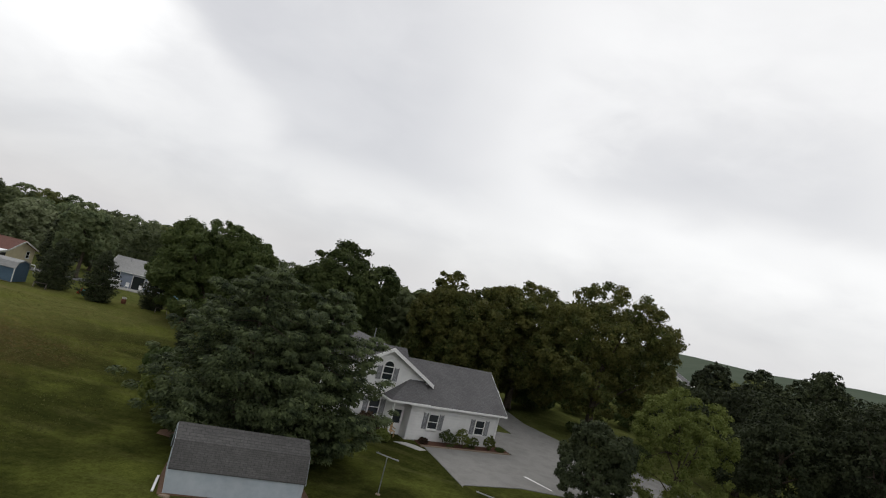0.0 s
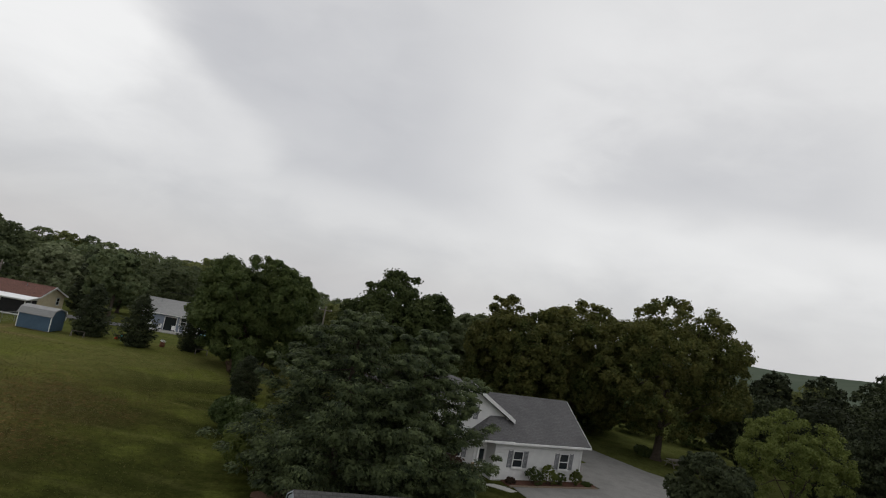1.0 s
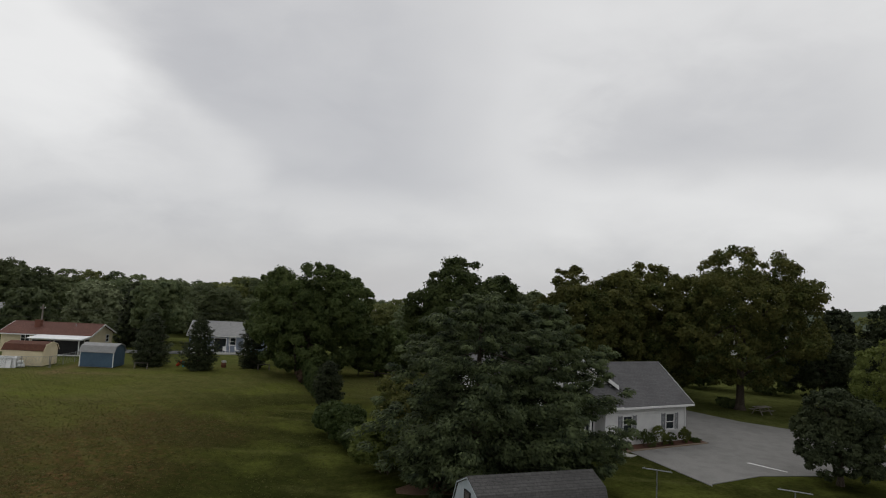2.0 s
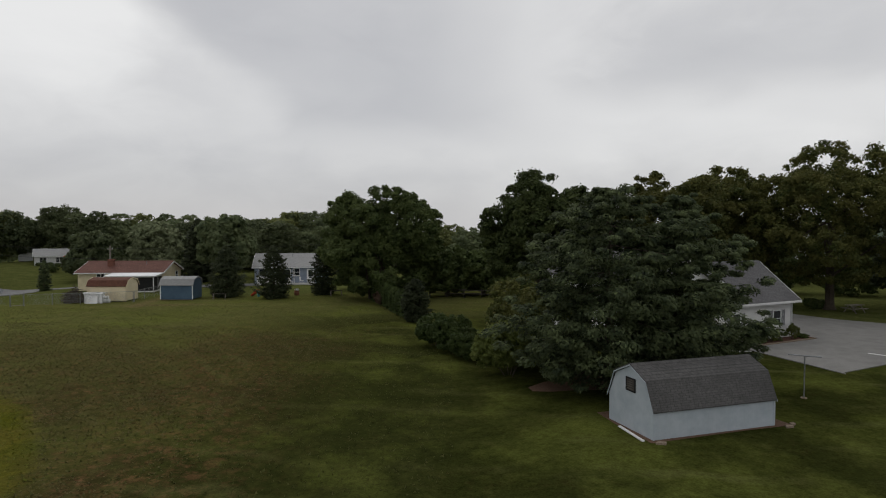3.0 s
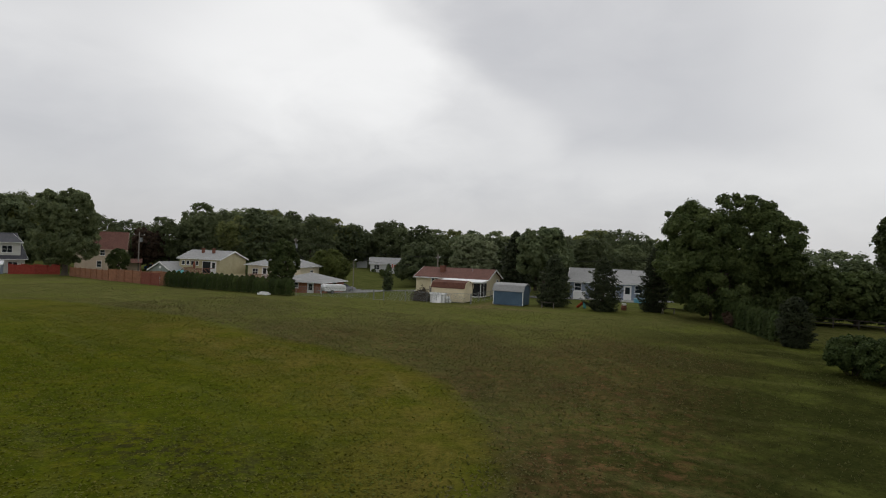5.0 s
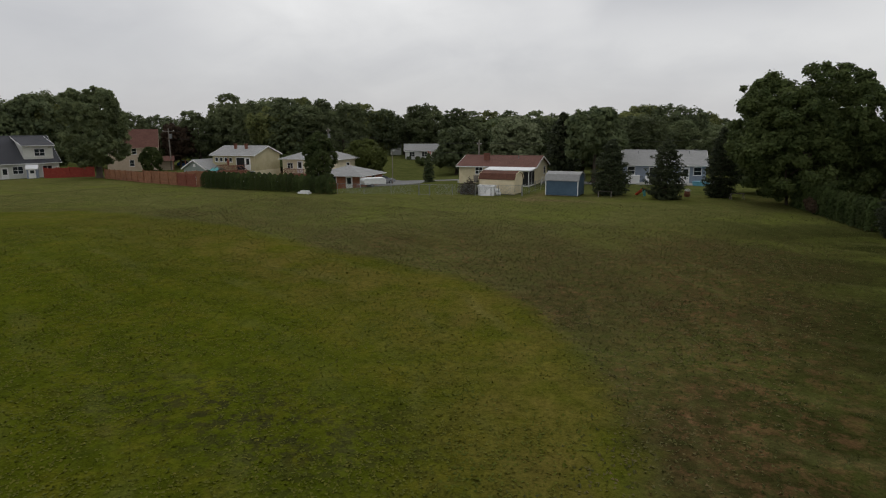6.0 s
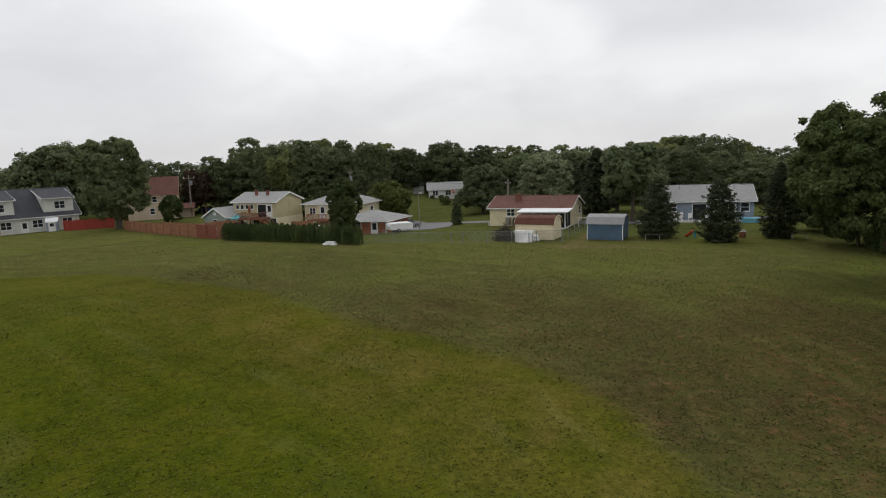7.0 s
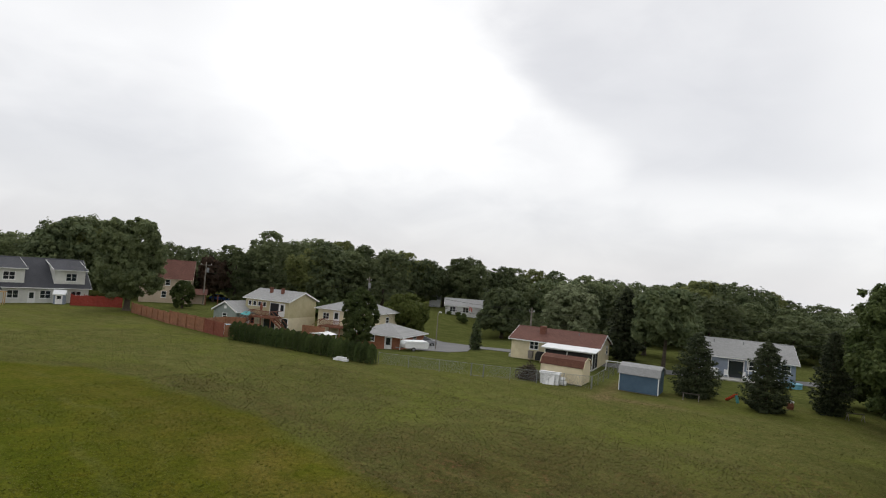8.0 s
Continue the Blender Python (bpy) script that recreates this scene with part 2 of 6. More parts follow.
GREYWOOD = material("weathered_wood", (0.17, 0.15, 0.13), (0.26, 0.23, 0.2), 5.0, 0.85, 0.3)
BARK = material("bark", (0.045, 0.035, 0.026), (0.10, 0.08, 0.06), 9.0, 0.95, 0.8, 18.0)
ASPHALT = material("worn_asphalt", (0.165, 0.162, 0.155), (0.235, 0.23, 0.22), 22.0, 0.9, 0.3, 60.0, stain=0.35, stain_scale=1.1)
ROADTAR = material("road_asphalt", (0.13, 0.13, 0.135), (0.19, 0.19, 0.19), 20.0, 0.9, 0.3, 60.0, stain=0.3)
CONCRETE = material("concrete", (0.40, 0.39, 0.37), (0.5, 0.49, 0.46), 6.0, 0.85, 0.2)
MULCH = material("bark_mulch", (0.075, 0.032, 0.02), (0.14, 0.065, 0.04), 14.0, 0.95, 0.8, 30.0)
SOIL = material("bare_soil", (0.085, 0.048, 0.03), (0.14, 0.082, 0.052), 9.0, 0.95, 0.5, 30.0)
STEEL = material("galvanised_steel", (0.24, 0.25, 0.26), (0.33, 0.34, 0.35), 8.0, 0.45, 0.05, metal=0.7)
CHROME = material("silver_car_paint", (0.42, 0.43, 0.45), (0.5, 0.51, 0.53), 2.0, 0.25, 0.0, metal=0.5)
RUBBER = material("black_rubber", (0.015, 0.015, 0.015), (0.03, 0.03, 0.03), 8.0, 0.8, 0.1)
TARP = material("white_tarpaulin", (0.74, 0.75, 0.76), (0.82, 0.82, 0.82), 2.5, 0.5, 0.3, 6.0, stain=0.2)
BLUEPAINT = material("blue_plastic", (0.03, 0.10, 0.42), (0.05, 0.15, 0.5), 4.0, 0.4, 0.05)
AQUA = material("pool_blue", (0.12, 0.36, 0.50), (0.2, 0.46, 0.58), 2.0, 0.3, 0.1)
TEALCLOTH = material("teal_cloth", (0.06, 0.26, 0.27), (0.09, 0.33, 0.34), 3.0, 0.7, 0.1, stain=0.15)
REDPLASTIC = material("red_plastic", (0.55, 0.06, 0.03), (0.62, 0.10, 0.05), 4.0, 0.45, 0.05)
BRICKCHIM = coursed("chimney_brick", (0.17, 0.075, 0.055), (0.23, 0.105, 0.075), (0.8, 0.8, 0.8), 0.22, 0.075, 0.008)

LEAF_MAPLE = foliage("maple_leaf", (0.030, 0.042, 0.014), (0.084, 0.101, 0.030), (0.175, 0.160, 0.050), through_light=0.38)
LEAF_OAK = foliage("dark_leaf", (0.032, 0.046, 0.018), (0.070, 0.096, 0.033), (0.115, 0.138, 0.046), through_light=0.3)
# woodland greens lifted paler, standing in for haze over the distance
LEAF_WOOD = foliage("woodland_leaf", (0.084, 0.107, 0.056), (0.136, 0.163, 0.082), (0.182, 0.206, 0.094), through_light=0.45)
LEAF_DEEP = foliage("deep_green_woodland_leaf", (0.066, 0.088, 0.048), (0.108, 0.136, 0.068), (0.155, 0.176, 0.080), through_light=0.3)
LEAF_SAGE = foliage("pale_sage_leaf", (0.115, 0.140, 0.074), (0.180, 0.208, 0.115), (0.235, 0.255, 0.150), through_light=0.3)
LEAF_ASH = foliage("yellowish_woodland_leaf", (0.078, 0.094, 0.038), (0.14, 0.158, 0.058), (0.20, 0.21, 0.075), through_light=0.45)
LEAF_LIGHT = foliage("light_leaf", (0.075, 0.095, 0.024), (0.125, 0.15, 0.04), (0.165, 0.19, 0.055), through_light=0.35)
LEAF_SPRUCE = foliage("blue_spruce_needle", (0.008, 0.012, 0.007), (0.030, 0.043, 0.022), (0.134, 0.164, 0.070), through_light=0.08, clump=1.4, fresh=0.7)
LEAF_YEW = foliage("dark_conifer_needle", (0.013, 0.018, 0.010), (0.034, 0.043, 0.022), (0.056, 0.066, 0.030), through_light=0.12)
LEAF_HEDGE = foliage("arborvitae_leaf", (0.020, 0.033, 0.010), (0.040, 0.060, 0.017), (0.066, 0.086, 0.026), through_light=0.15)
LEAF_SHRUB = foliage("shrub_leaf", (0.04, 0.058, 0.02), (0.075, 0.10, 0.035), (0.12, 0.145, 0.05), through_light=0.3)
LEAF_PURPLE = foliage("plum_leaf", (0.04, 0.028, 0.02), (0.075, 0.05, 0.035), (0.11, 0.075, 0.05))


# ---- mesh helpers ----
class Shape:
    """Collects boxes, prisms and tubes, then becomes one mesh."""

    def __init__(self):
        self.v, self.f = [], []

    def add(self, verts, faces):
        k = len(self.v)
        self.v += [tuple(q) for q in verts]
        self.f += [tuple(i + k for i in q) for q in faces]
        return self

    def box(self, x0, x1, y0, y1, z0, z1):
        return self.add([(x, y, z) for z in (z0, z1) for y in (y0, y1) for x in (x0, x1)],
                        [(0, 2, 3, 1), (4, 5, 7, 6), (0, 1, 5, 4), (2, 6, 7, 3), (0, 4, 6, 2), (1, 3, 7, 5)])

    def prism(self, pts, axis, a, b):
        n = len(pts)
        def at(p, q, h):
            return (h, p, q) if axis == "x" else (p, h, q) if axis == "y" else (p, q, h)
        return self.add([at(p, q, a) for p, q in pts] + [at(p, q, b) for p, q in pts],
                        [tuple(range(n)), tuple(range(2 * n - 1, n - 1, -1))] + [(i, i + n, (i + 1) % n + n, (i + 1) % n) for i in range(n)])

    def tube(self, p, q, r0, r1=None, n=8):
        p, q = Vector(p), Vector(q)
        r1 = r0 if r1 is None else r1
        d = (q - p).normalized()
        s = d.orthogonal().normalized()
        t = d.cross(s)
        ring = [(math.cos(2 * math.pi * i / n), math.sin(2 * math.pi * i / n)) for i in range(n)]
        return self.add([p + (s * c + t * e) * r0 for c, e in ring] + [q + (s * c + t * e) * r1 for c, e in ring],
                        [(i, (i + 1) % n, (i + 1) % n + n, i + n) for i in range(n)] + [tuple(range(n - 1, -1, -1)), tuple(range(n, 2 * n))])

    def sweep(self, points, radii, n=8):
        """A tube of changing thickness along a line of points."""
        k, ring = len(self.v), [(math.cos(2 * math.pi * i / n), math.sin(2 * math.pi * i / n)) for i in range(n)]
        pts = [Vector(p) for p in points]
        for i, (p, r) in enumerate(zip(pts, radii)):
            d = (pts[min(i + 1, len(pts) - 1)] - pts[max(i - 1, 0)]).normalized()
            s = (Vector((1, 0, 0)) - d * d.x).normalized() if abs(d.x) < 0.9 else (Vector((0, 1, 0)) - d * d.y).normalized()
            t = d.cross(s)
            self.v += [tuple(p + (s * c + t * e) * r) for c, e in ring]
        for i in range(len(pts) - 1):
            self.f += [(k + i * n + j, k + i * n + (j + 1) % n, k + (i + 1) * n + (j + 1) % n, k + (i + 1) * n + j) for j in range(n)]
        self.f += [tuple(k + j for j in range(n - 1, -1, -1)), tuple(k + (len(pts) - 1) * n + j for j in range(n))]
        return self

    def mesh(self, name, mat):
        me = bpy.data.meshes.new(name)
        me.from_pydata(self.v, [], self.f)
        bm = bmesh.new()
        bm.from_mesh(me)
        bmesh.ops.recalc_face_normals(bm, faces=bm.faces)
        bm.to_mesh(me)
        bm.free()
        me.materials.append(mat)
        return me


def thing(name, x, y, z, rz, label, category, group="", kind=""):
    ob = new(name)
    ob.empty_display_size = 0.3
    ob.matrix_basis = pose(x, y, z, 0, 0, rz)
    return tagged(ob, label, category, group, kind)


def part(name, shape, mat, parent, label="", m=None):
    ob = new(name, shape.mesh(name, mat) if isinstance(shape, Shape) else shape)
    ob.parent = parent
    if m is not None:
        ob.matrix_basis = m
    return tagged(ob, label)


def mesh_of(name, verts, quads, mat):
    """A mesh from arrays of corners and four-cornered faces."""
    me = bpy.data.meshes.new(name)
    verts, quads = np.asarray(verts, np.float32), np.asarray(quads, np.int32)
    me.vertices.add(len(verts))
    me.vertices.foreach_set("co", verts.ravel())
    me.loops.add(quads.size)
    me.loops.foreach_set("vertex_index", quads.ravel())
    me.polygons.add(len(quads))
    me.polygons.foreach_set("loop_start", np.arange(0, quads.size, quads.shape[1], dtype=np.int32))
    me.update(calc_edges=True)
    me.materials.append(mat)
    return me


def smooth(a, b, x):
    u = np.clip((x - a) / (b - a), 0, 1)
    return u * u * (3 - 2 * u)


# ---- ground ----
FENCE_X, FENCE_Y = [-162, -131, -102, -80, -61, -46, -22, 19], [61.5, 56.4, 53.7, 56.8, 67.6, 76.8, 85.2, 90.4]


def height(x, y):
    """The lie of the land: a house terrace, a shallow field that falls away westward, lower yards behind the fences, far hills."""
    x, y = np.asarray(x, float), np.asarray(y, float)
    z = 0.5 * smooth(-19, -11, x) * (1 - smooth(80, 120, y)) - 0.25 * np.exp(-((x + 42) / 17) ** 2 - ((y - 22) / 13) ** 2)
    z = z - np.interp(x, [-175, -155, -136, -112, -95], [1.5, 1.1, 0.6, 0.15, 0.0])
    behind = y - np.interp(x, FENCE_X, FENCE_Y)
    drop = np.interp(x, [-170, -145, -120, -98, -80, -66, -50, -20, 5], [0.0, 0.3, 1.3, 1.75, 0.3, 0.2, 0.2, 0.3, 0.0])
    z = z - drop * smooth(2, 18, behind)
    z = z + 2.3 * np.exp(-((x + 126) / 19) ** 2) * smooth(92, 119, y)
    d = np.hypot(x, y) + 1e-6
    z = z - np.interp(x / d, [-1.0, -0.8, 0.1, 0.25], [10.0, 20.0, 20.0, 0.0]) * (smooth(175, 620, d) + 0.0012 * np.maximum(d - 600, 0))
    hill = np.interp(x / d, [0.2, 0.30, 0.33, 0.43, 0.52, 0.8, 1.0], [0, 4, 8.9, 12.3, 16.2, 18.2, 12])
    return z + hill * smooth(150, 350, d) * (y > 0)


def gz(x, y):
    return float(height(x, y))


def axis_steps(lo, a, b, hi, fine, grow=1.16):
    mid = list(np.arange(a, b + 1e-6, fine))
    out, s, q = [], fine, a
    while q > lo:
        s *= grow
        q -= s
        out.append(q)
    end, s, q = [], fine, b
    while q < hi:
        s *= grow
        q += s
        end.append(q)
    return np.array(out[::-1] + mid + end)


gx, gy = axis_steps(-1700, -112, 24, 1700, 0.8), axis_steps(-900, 0, 84, 2200, 0.8)
XX, YY = np.meshgrid(gx, gy)
ZZ = height(XX, YY)
cols, rows_n = len(gx), len(gy)
ids = np.arange(cols * rows_n).reshape(rows_n, cols)
quads = np.stack([ids[:-1, :-1], ids[:-1, 1:], ids[1:, 1:], ids[1:, :-1]], -1).reshape(-1, 4)


def grass_material():
    m = bpy.data.materials.new("grass")
    m.use_nodes = True
    t = m.node_tree
    p = t.nodes["Principled BSDF"]
    p.inputs["Roughness"].default_value, p.inputs["Specular IOR Level"].default_value = 1.0, 0.0
    g = t.nodes.new("ShaderNodeNewGeometry")
    pos = g.outputs["Position"]

    def noise_at(scale, detail=5.0, rough=0.6):
        n = node(t, "ShaderNodeTexNoise", Scale=scale, Detail=detail, Roughness=rough)
        t.links.new(pos, n.inputs["Vector"])
        return n.outputs[0]
    def zone(name):
        at = t.nodes.new("ShaderNodeAttribute")
        at.attribute_name = name
        return at.outputs["Fac"]
    mown = ramp(t, noise_at(0.55, 7.0, 0.68), [(0.30, (0.068, 0.076, 0.023)), (0.5, (0.089, 0.096, 0.029)), (0.70, (0.114, 0.116, 0.039))])
    worn = ramp(t, noise_at(1.3, 7.0, 0.7), [(0.32, (0.034, 0.027, 0.011)), (0.5, (0.058, 0.043, 0.018)), (0.7, (0.094, 0.060, 0.029))])
    mown = mix_color(t, ramp(t, noise_at(0.9, 5.0, 0.7), [(0.45, (0, 0, 0)), (0.66, (0.55, 0.55, 0.55))]), mown, (0.128, 0.108, 0.040))
    # thicker dark green turf, deepened further to stand in for lens vignetting
    dense = ramp(t, noise_at(0.5, 7.0, 0.7), [(0.30, (0.018, 0.023, 0.006)), (0.52, (0.028, 0.033, 0.0085)), (0.72, (0.047, 0.051, 0.014))])
    mown = mix_color(t, zone("dense"), mown, dense)
    dry = zone("dry")
    rust = ramp(t, noise_at(0.22, 6.0, 0.72), [(0.36, (0.30, 0.30, 0.30)), (0.62, (1, 1, 1))])
    c = mix_color(t, math_node(t, "MULTIPLY", rust, dry), mown, worn)
    fleck = ramp(t, noise_at(2.6, 5.0, 0.75), [(0.53, (0, 0, 0)), (0.64, (1, 1, 1))])
    patch = ramp(t, noise_at(0.3, 3.0), [(0.42, (0, 0, 0)), (0.58, (1, 1, 1))])
    c = mix_color(t, math_node(t, "MULTIPLY", math_node(t, "MULTIPLY", fleck, patch), math_node(t, "MULTIPLY", dry, 0.9)), c, (0.150, 0.074, 0.040))
    fresh = ramp(t, noise_at(0.13, 6.0, 0.62), [(0.47, (0, 0, 0)), (0.66, (0.75, 0.75, 0.75))])
    c = mix_color(t, math_node(t, "MULTIPLY", fresh, math_node(t, "SUBTRACT", 1.0, math_node(t, "MULTIPLY", dry, 0.7))), c, (0.098, 0.112, 0.024))
    red = ramp(t, noise_at(1.7, 6.0, 0.72), [(0.49, (0, 0, 0)), (0.60, (1, 1, 1))])
    c = mix_color(t, math_node(t, "MULTIPLY", red, zone("rust")), c, (0.140, 0.070, 0.036))
    clump = ramp(t, noise_at(1.1, 6.0, 0.75), [(0.50, (0, 0, 0)), (0.62, (0.6, 0.6, 0.6))])
    c = mix_color(t, math_node(t, "MULTIPLY", clump, dry), c, (0.050, 0.062, 0.016))
    lush = ramp(t, noise_at(0.5, 7.0, 0.68), [(0.28, (0.040, 0.053, 0.005)), (0.5, (0.061, 0.073, 0.006)), (0.72, (0.094, 0.089, 0.010))])
    lush = mix_color(t, math_node(t, "MULTIPLY", zone("rim"), ramp(t, noise_at(0.4, 5.0), [(0.35, (0.2, 0.2, 0.2)), (0.6, (1, 1, 1))])), lush, (0.115, 0.092, 0.022))
    thin = ramp(t, noise_at(2.4, 5.0, 0.7), [(0.48, (0, 0, 0)), (0.57, (1, 1, 1))])
    lush = mix_color(t, math_node(t, "MULTIPLY", thin, zone("sparse")), lush, (0.030, 0.027, 0.014))
    c = mix_color(t, zone("lush"), c, lush)
    c = mix_color(t, zone("lawn"), c, ramp(t, noise_at(0.6, 7.0, 0.68), [(0.3, (0.056, 0.066, 0.019)), (0.7, (0.098, 0.106, 0.034))]))
    c = mix_color(t, zone("bare"), c, ramp(t, noise_at(1.6, 6.0, 0.7), [(0.35, (0.085, 0.078, 0.030)), (0.65, (0.17, 0.125, 0.065))]))
    # mown swaths that follow the rim of the lawn, broken up along their length
    stripe = math_node(t, "SINE", math_node(t, "ADD", math_node(t, "MULTIPLY", zone("swath"), 1.9), math_node(t, "MULTIPLY", noise_at(0.12, 3.0), 9.0)))
    pale = math_node(t, "MULTIPLY", ramp(t, stripe, [(0.55, (0, 0, 0)), (0.97, (1, 1, 1))]), ramp(t, noise_at(0.16, 4.0, 0.6), [(0.46, (0, 0, 0)), (0.62, (1, 1, 1))]))
    c = mix_color(t, math_node(t, "MULTIPLY", pale, 0.2), c, (0.125, 0.122, 0.046))
    s = vmath(t, "SCALE", c)
    f = math_node(t, "ADD", math_node(t, "MULTIPLY", stripe, 0.025), math_node(t, "MULTIPLY", noise_at(3.2, 4.0, 0.7), 1.35))
    f = math_node(t, "ADD", f, math_node(t, "MULTIPLY", noise_at(13.0, 4.0, 0.8), 1.9))
    f = math_node(t, "ADD", f, math_node(t, "MULTIPLY", noise_at(0.07, 3.0), 0.45))
    t.links.new(math_node(t, "SUBTRACT", f, 0.84), s.inputs["Scale"])
    crop = t.nodes.new("ShaderNodeAttribute")
    crop.attribute_name = "crop"
    # crop green with distance haze put into it: paler and greyer
    c = mix_color(t, crop.outputs["Fac"], s.outputs[0], ramp(t, noise_at(0.05), [(0.3, (0.066, 0.084, 0.062)), (0.7, (0.086, 0.104, 0.078))]))
    t.links.new(c, p.inputs["Base Color"])
    bp = node(t, "ShaderNodeBump", Strength=0.6, Distance=0.05)
    t.links.new(noise_at(12.0, 6.0, 0.8), bp.inputs["Height"])
    t.links.new(bp.outputs[0], p.inputs["Normal"])
    return m


ground_mesh = mesh_of("ground", np.stack([XX, YY, ZZ], -1).reshape(-1, 3), quads, grass_material())
ground_mesh.polygons.foreach_set("use_smooth", np.ones(len(quads), bool))
LUSH_X, LUSH_Y = [-130, -110, -96, -90, -84, -74, -62, -52, -46, -42, -39, -36.5, -33.5, -31, -29.5], [10, 20, 27.5, 32.5, 34.2, 35, 33.8, 32, 31.5, 30.2, 28.6, 26, 22.7, 19, 14]
px, py = XX.ravel(), YY.ravel()
wob = 0.8 * np.sin(px * 0.31 + 1.0) * np.cos(py * 0.27) + 0.5 * np.sin(px * 0.83 + py * 0.61)
lush = smooth(-0.4, 1.0, np.interp(px, LUSH_X, LUSH_Y) + 0.6 * wob - py) * smooth(-28.2, -30.5, px + 0.3 * wob) * smooth(-150, -120, px) * (1 - 0.2 * smooth(-55, -85, px))
dist = np.hypot(px, py)
crop = smooth(150, 190, dist) * smooth(0.22, 0.28, px / np.maximum(dist, 1)) * (py > 0)
behind = py - np.interp(px, FENCE_X, FENCE_Y)
lawn = np.clip(smooth(0, 4, behind) * (px < -15) + smooth(2, 6, px) * (py > 45), 0, 1)
edge = py - np.interp(px, LUSH_X, LUSH_Y)
dry = smooth(-70, -52, px) * smooth(-23, -34, px) * smooth(56, 38, py - 0.25 * (px + 45)) * 0.8
rim = 0.8 * np.exp(-((edge + 4.0) / 5.0) ** 2) * smooth(-115, -60, px)
# turf round house and shed; its dark tone also carries lens vignetting
dense = smooth(-46, -28, px) * smooth(68, 56, py) * (px < 60)
dry = np.clip(np.maximum(dry, 0.75 * np.exp(-((edge - 2.2) / 2.6) ** 2) * smooth(-140, -110, px) * smooth(-20, -40, px) * (1 - 0.55 * smooth(-50, -80, px))) + 0.05, 0, 1)
bare = 0.9 * np.exp(-((px + 55.2) / 4.2) ** 2 - ((py - 65.4 - 0.28 * (px + 55)) / 0.9) ** 2) + 0.85 * np.exp(-((px + 57.6 + (py - 63.2) * 0.213) / 0.75) ** 2) * smooth(62, 64, py) * smooth(80, 74, py)
swath = edge + 0.05 * (px + 60) + 0.25 * wob
rust = 0.42 * np.exp(-((px + 28 + 0.36 * (py - 20) + 0.6 * wob) / 3.4) ** 2) * smooth(13, 20, py) * smooth(64, 46, py)
sparse = 0.8 * np.exp(-((px + 41 - 0.5 * (py - 14)) / 6.5) ** 2 - ((py - 14.0 + 0.5 * wob) / 2.6) ** 2)
for name, values in (("rust", rust), ("sparse", sparse), ("swath", swath), ("lush", lush), ("crop", crop), ("lawn", lawn), ("dry", dry), ("bare", bare), ("dense", dense), ("rim", rim)):
    ground_mesh.attributes.new(name, "FLOAT", "POINT").data.foreach_set("value", np.asarray(values, np.float32))
tagged(new("ground", ground_mesh), "mown grass field with rough brownish patches and a greener rounded lawn", "ground", kind="structure")


def sheet(name, outline, mat, label, category, lift=0.03, kind="structure", step=1.5):
    """A thin slab that follows the ground inside a closed outline."""
    bm = bmesh.new()
    face = bm.faces.new([bm.verts.new((x, y, 0)) for x, y in outline])
    xs, ys = [q[0] for q in outline], [q[1] for q in outline]
    for lo, hi, normal in ((min(xs), max(xs), (1, 0, 0)), (min(ys), max(ys), (0, 1, 0))):
        for q in np.arange(lo + step, hi, step):
            bmesh.ops.bisect_plane(bm, geom=bm.verts[:] + bm.edges[:] + bm.faces[:], plane_co=(q * normal[0], q * normal[1], 0), plane_no=normal)
    for v in bm.verts:
        v.co.z = gz(v.co.x, v.co.y) + lift
    top = bm.faces[:]
    ext = bmesh.ops.extrude_face_region(bm, geom=top)
    for v in [q for q in ext["geom"] if isinstance(q, bmesh.types.BMVert)]:
        v.co.z -= lift + 0.15
    bmesh.ops.recalc_face_normals(bm, faces=bm.faces)
    me = bpy.data.meshes.new(name)
    bm.to_mesh(me)
    bm.free()
    me.materials.append(mat)
    return tagged(new(name, me), label, category, kind=kind)


# ---- plants ----
def leaf_arrays(centers, normals, size, aspect, rng, fold=0.25, axis=None):
    """Small folded leaves at the given places, facing the given ways."""
    n = len(centers)
    normals = normals / np.maximum(np.linalg.norm(normals, axis=1), 1e-6)[:, None]
    t1 = np.cross(normals, rng.normal(size=(n, 3))) if axis is None else axis - normals * (axis * normals).sum(1)[:, None]
    t1 /= np.maximum(np.linalg.norm(t1, axis=1), 1e-6)[:, None]
    t2 = np.cross(normals, t1)
    s = (size * rng.uniform(0.6, 1.3, n))[:, None]
    v = np.stack([centers - t1 * s, centers - t2 * s * aspect - normals * s * fold, centers + t1 * s, centers + t2 * s * aspect - normals * s * fold], 1).reshape(-1, 3)
    return v, np.arange(4 * n).reshape(-1, 4)


def leaf_points(centers, normals, size, rng):
    """Small three-cornered leaves at the given places, facing the given ways."""
    n = len(centers)
    normals = normals / np.maximum(np.linalg.norm(normals, axis=1), 1e-6)[:, None]
    t1 = np.cross(normals, rng.normal(size=(n, 3)))
    t1 /= np.maximum(np.linalg.norm(t1, axis=1), 1e-6)[:, None]
    t2 = np.cross(normals, t1)
    s = (size * rng.uniform(0.6, 1.3, n))[:, None]
    v = np.stack([centers - t1 * s, centers + t1 * s * 0.45 + t2 * s * 0.85, centers + t1 * s * 0.55 - t2 * s * 0.8], 1).reshape(-1, 3)
    return v, np.arange(3 * n).reshape(-1, 3)


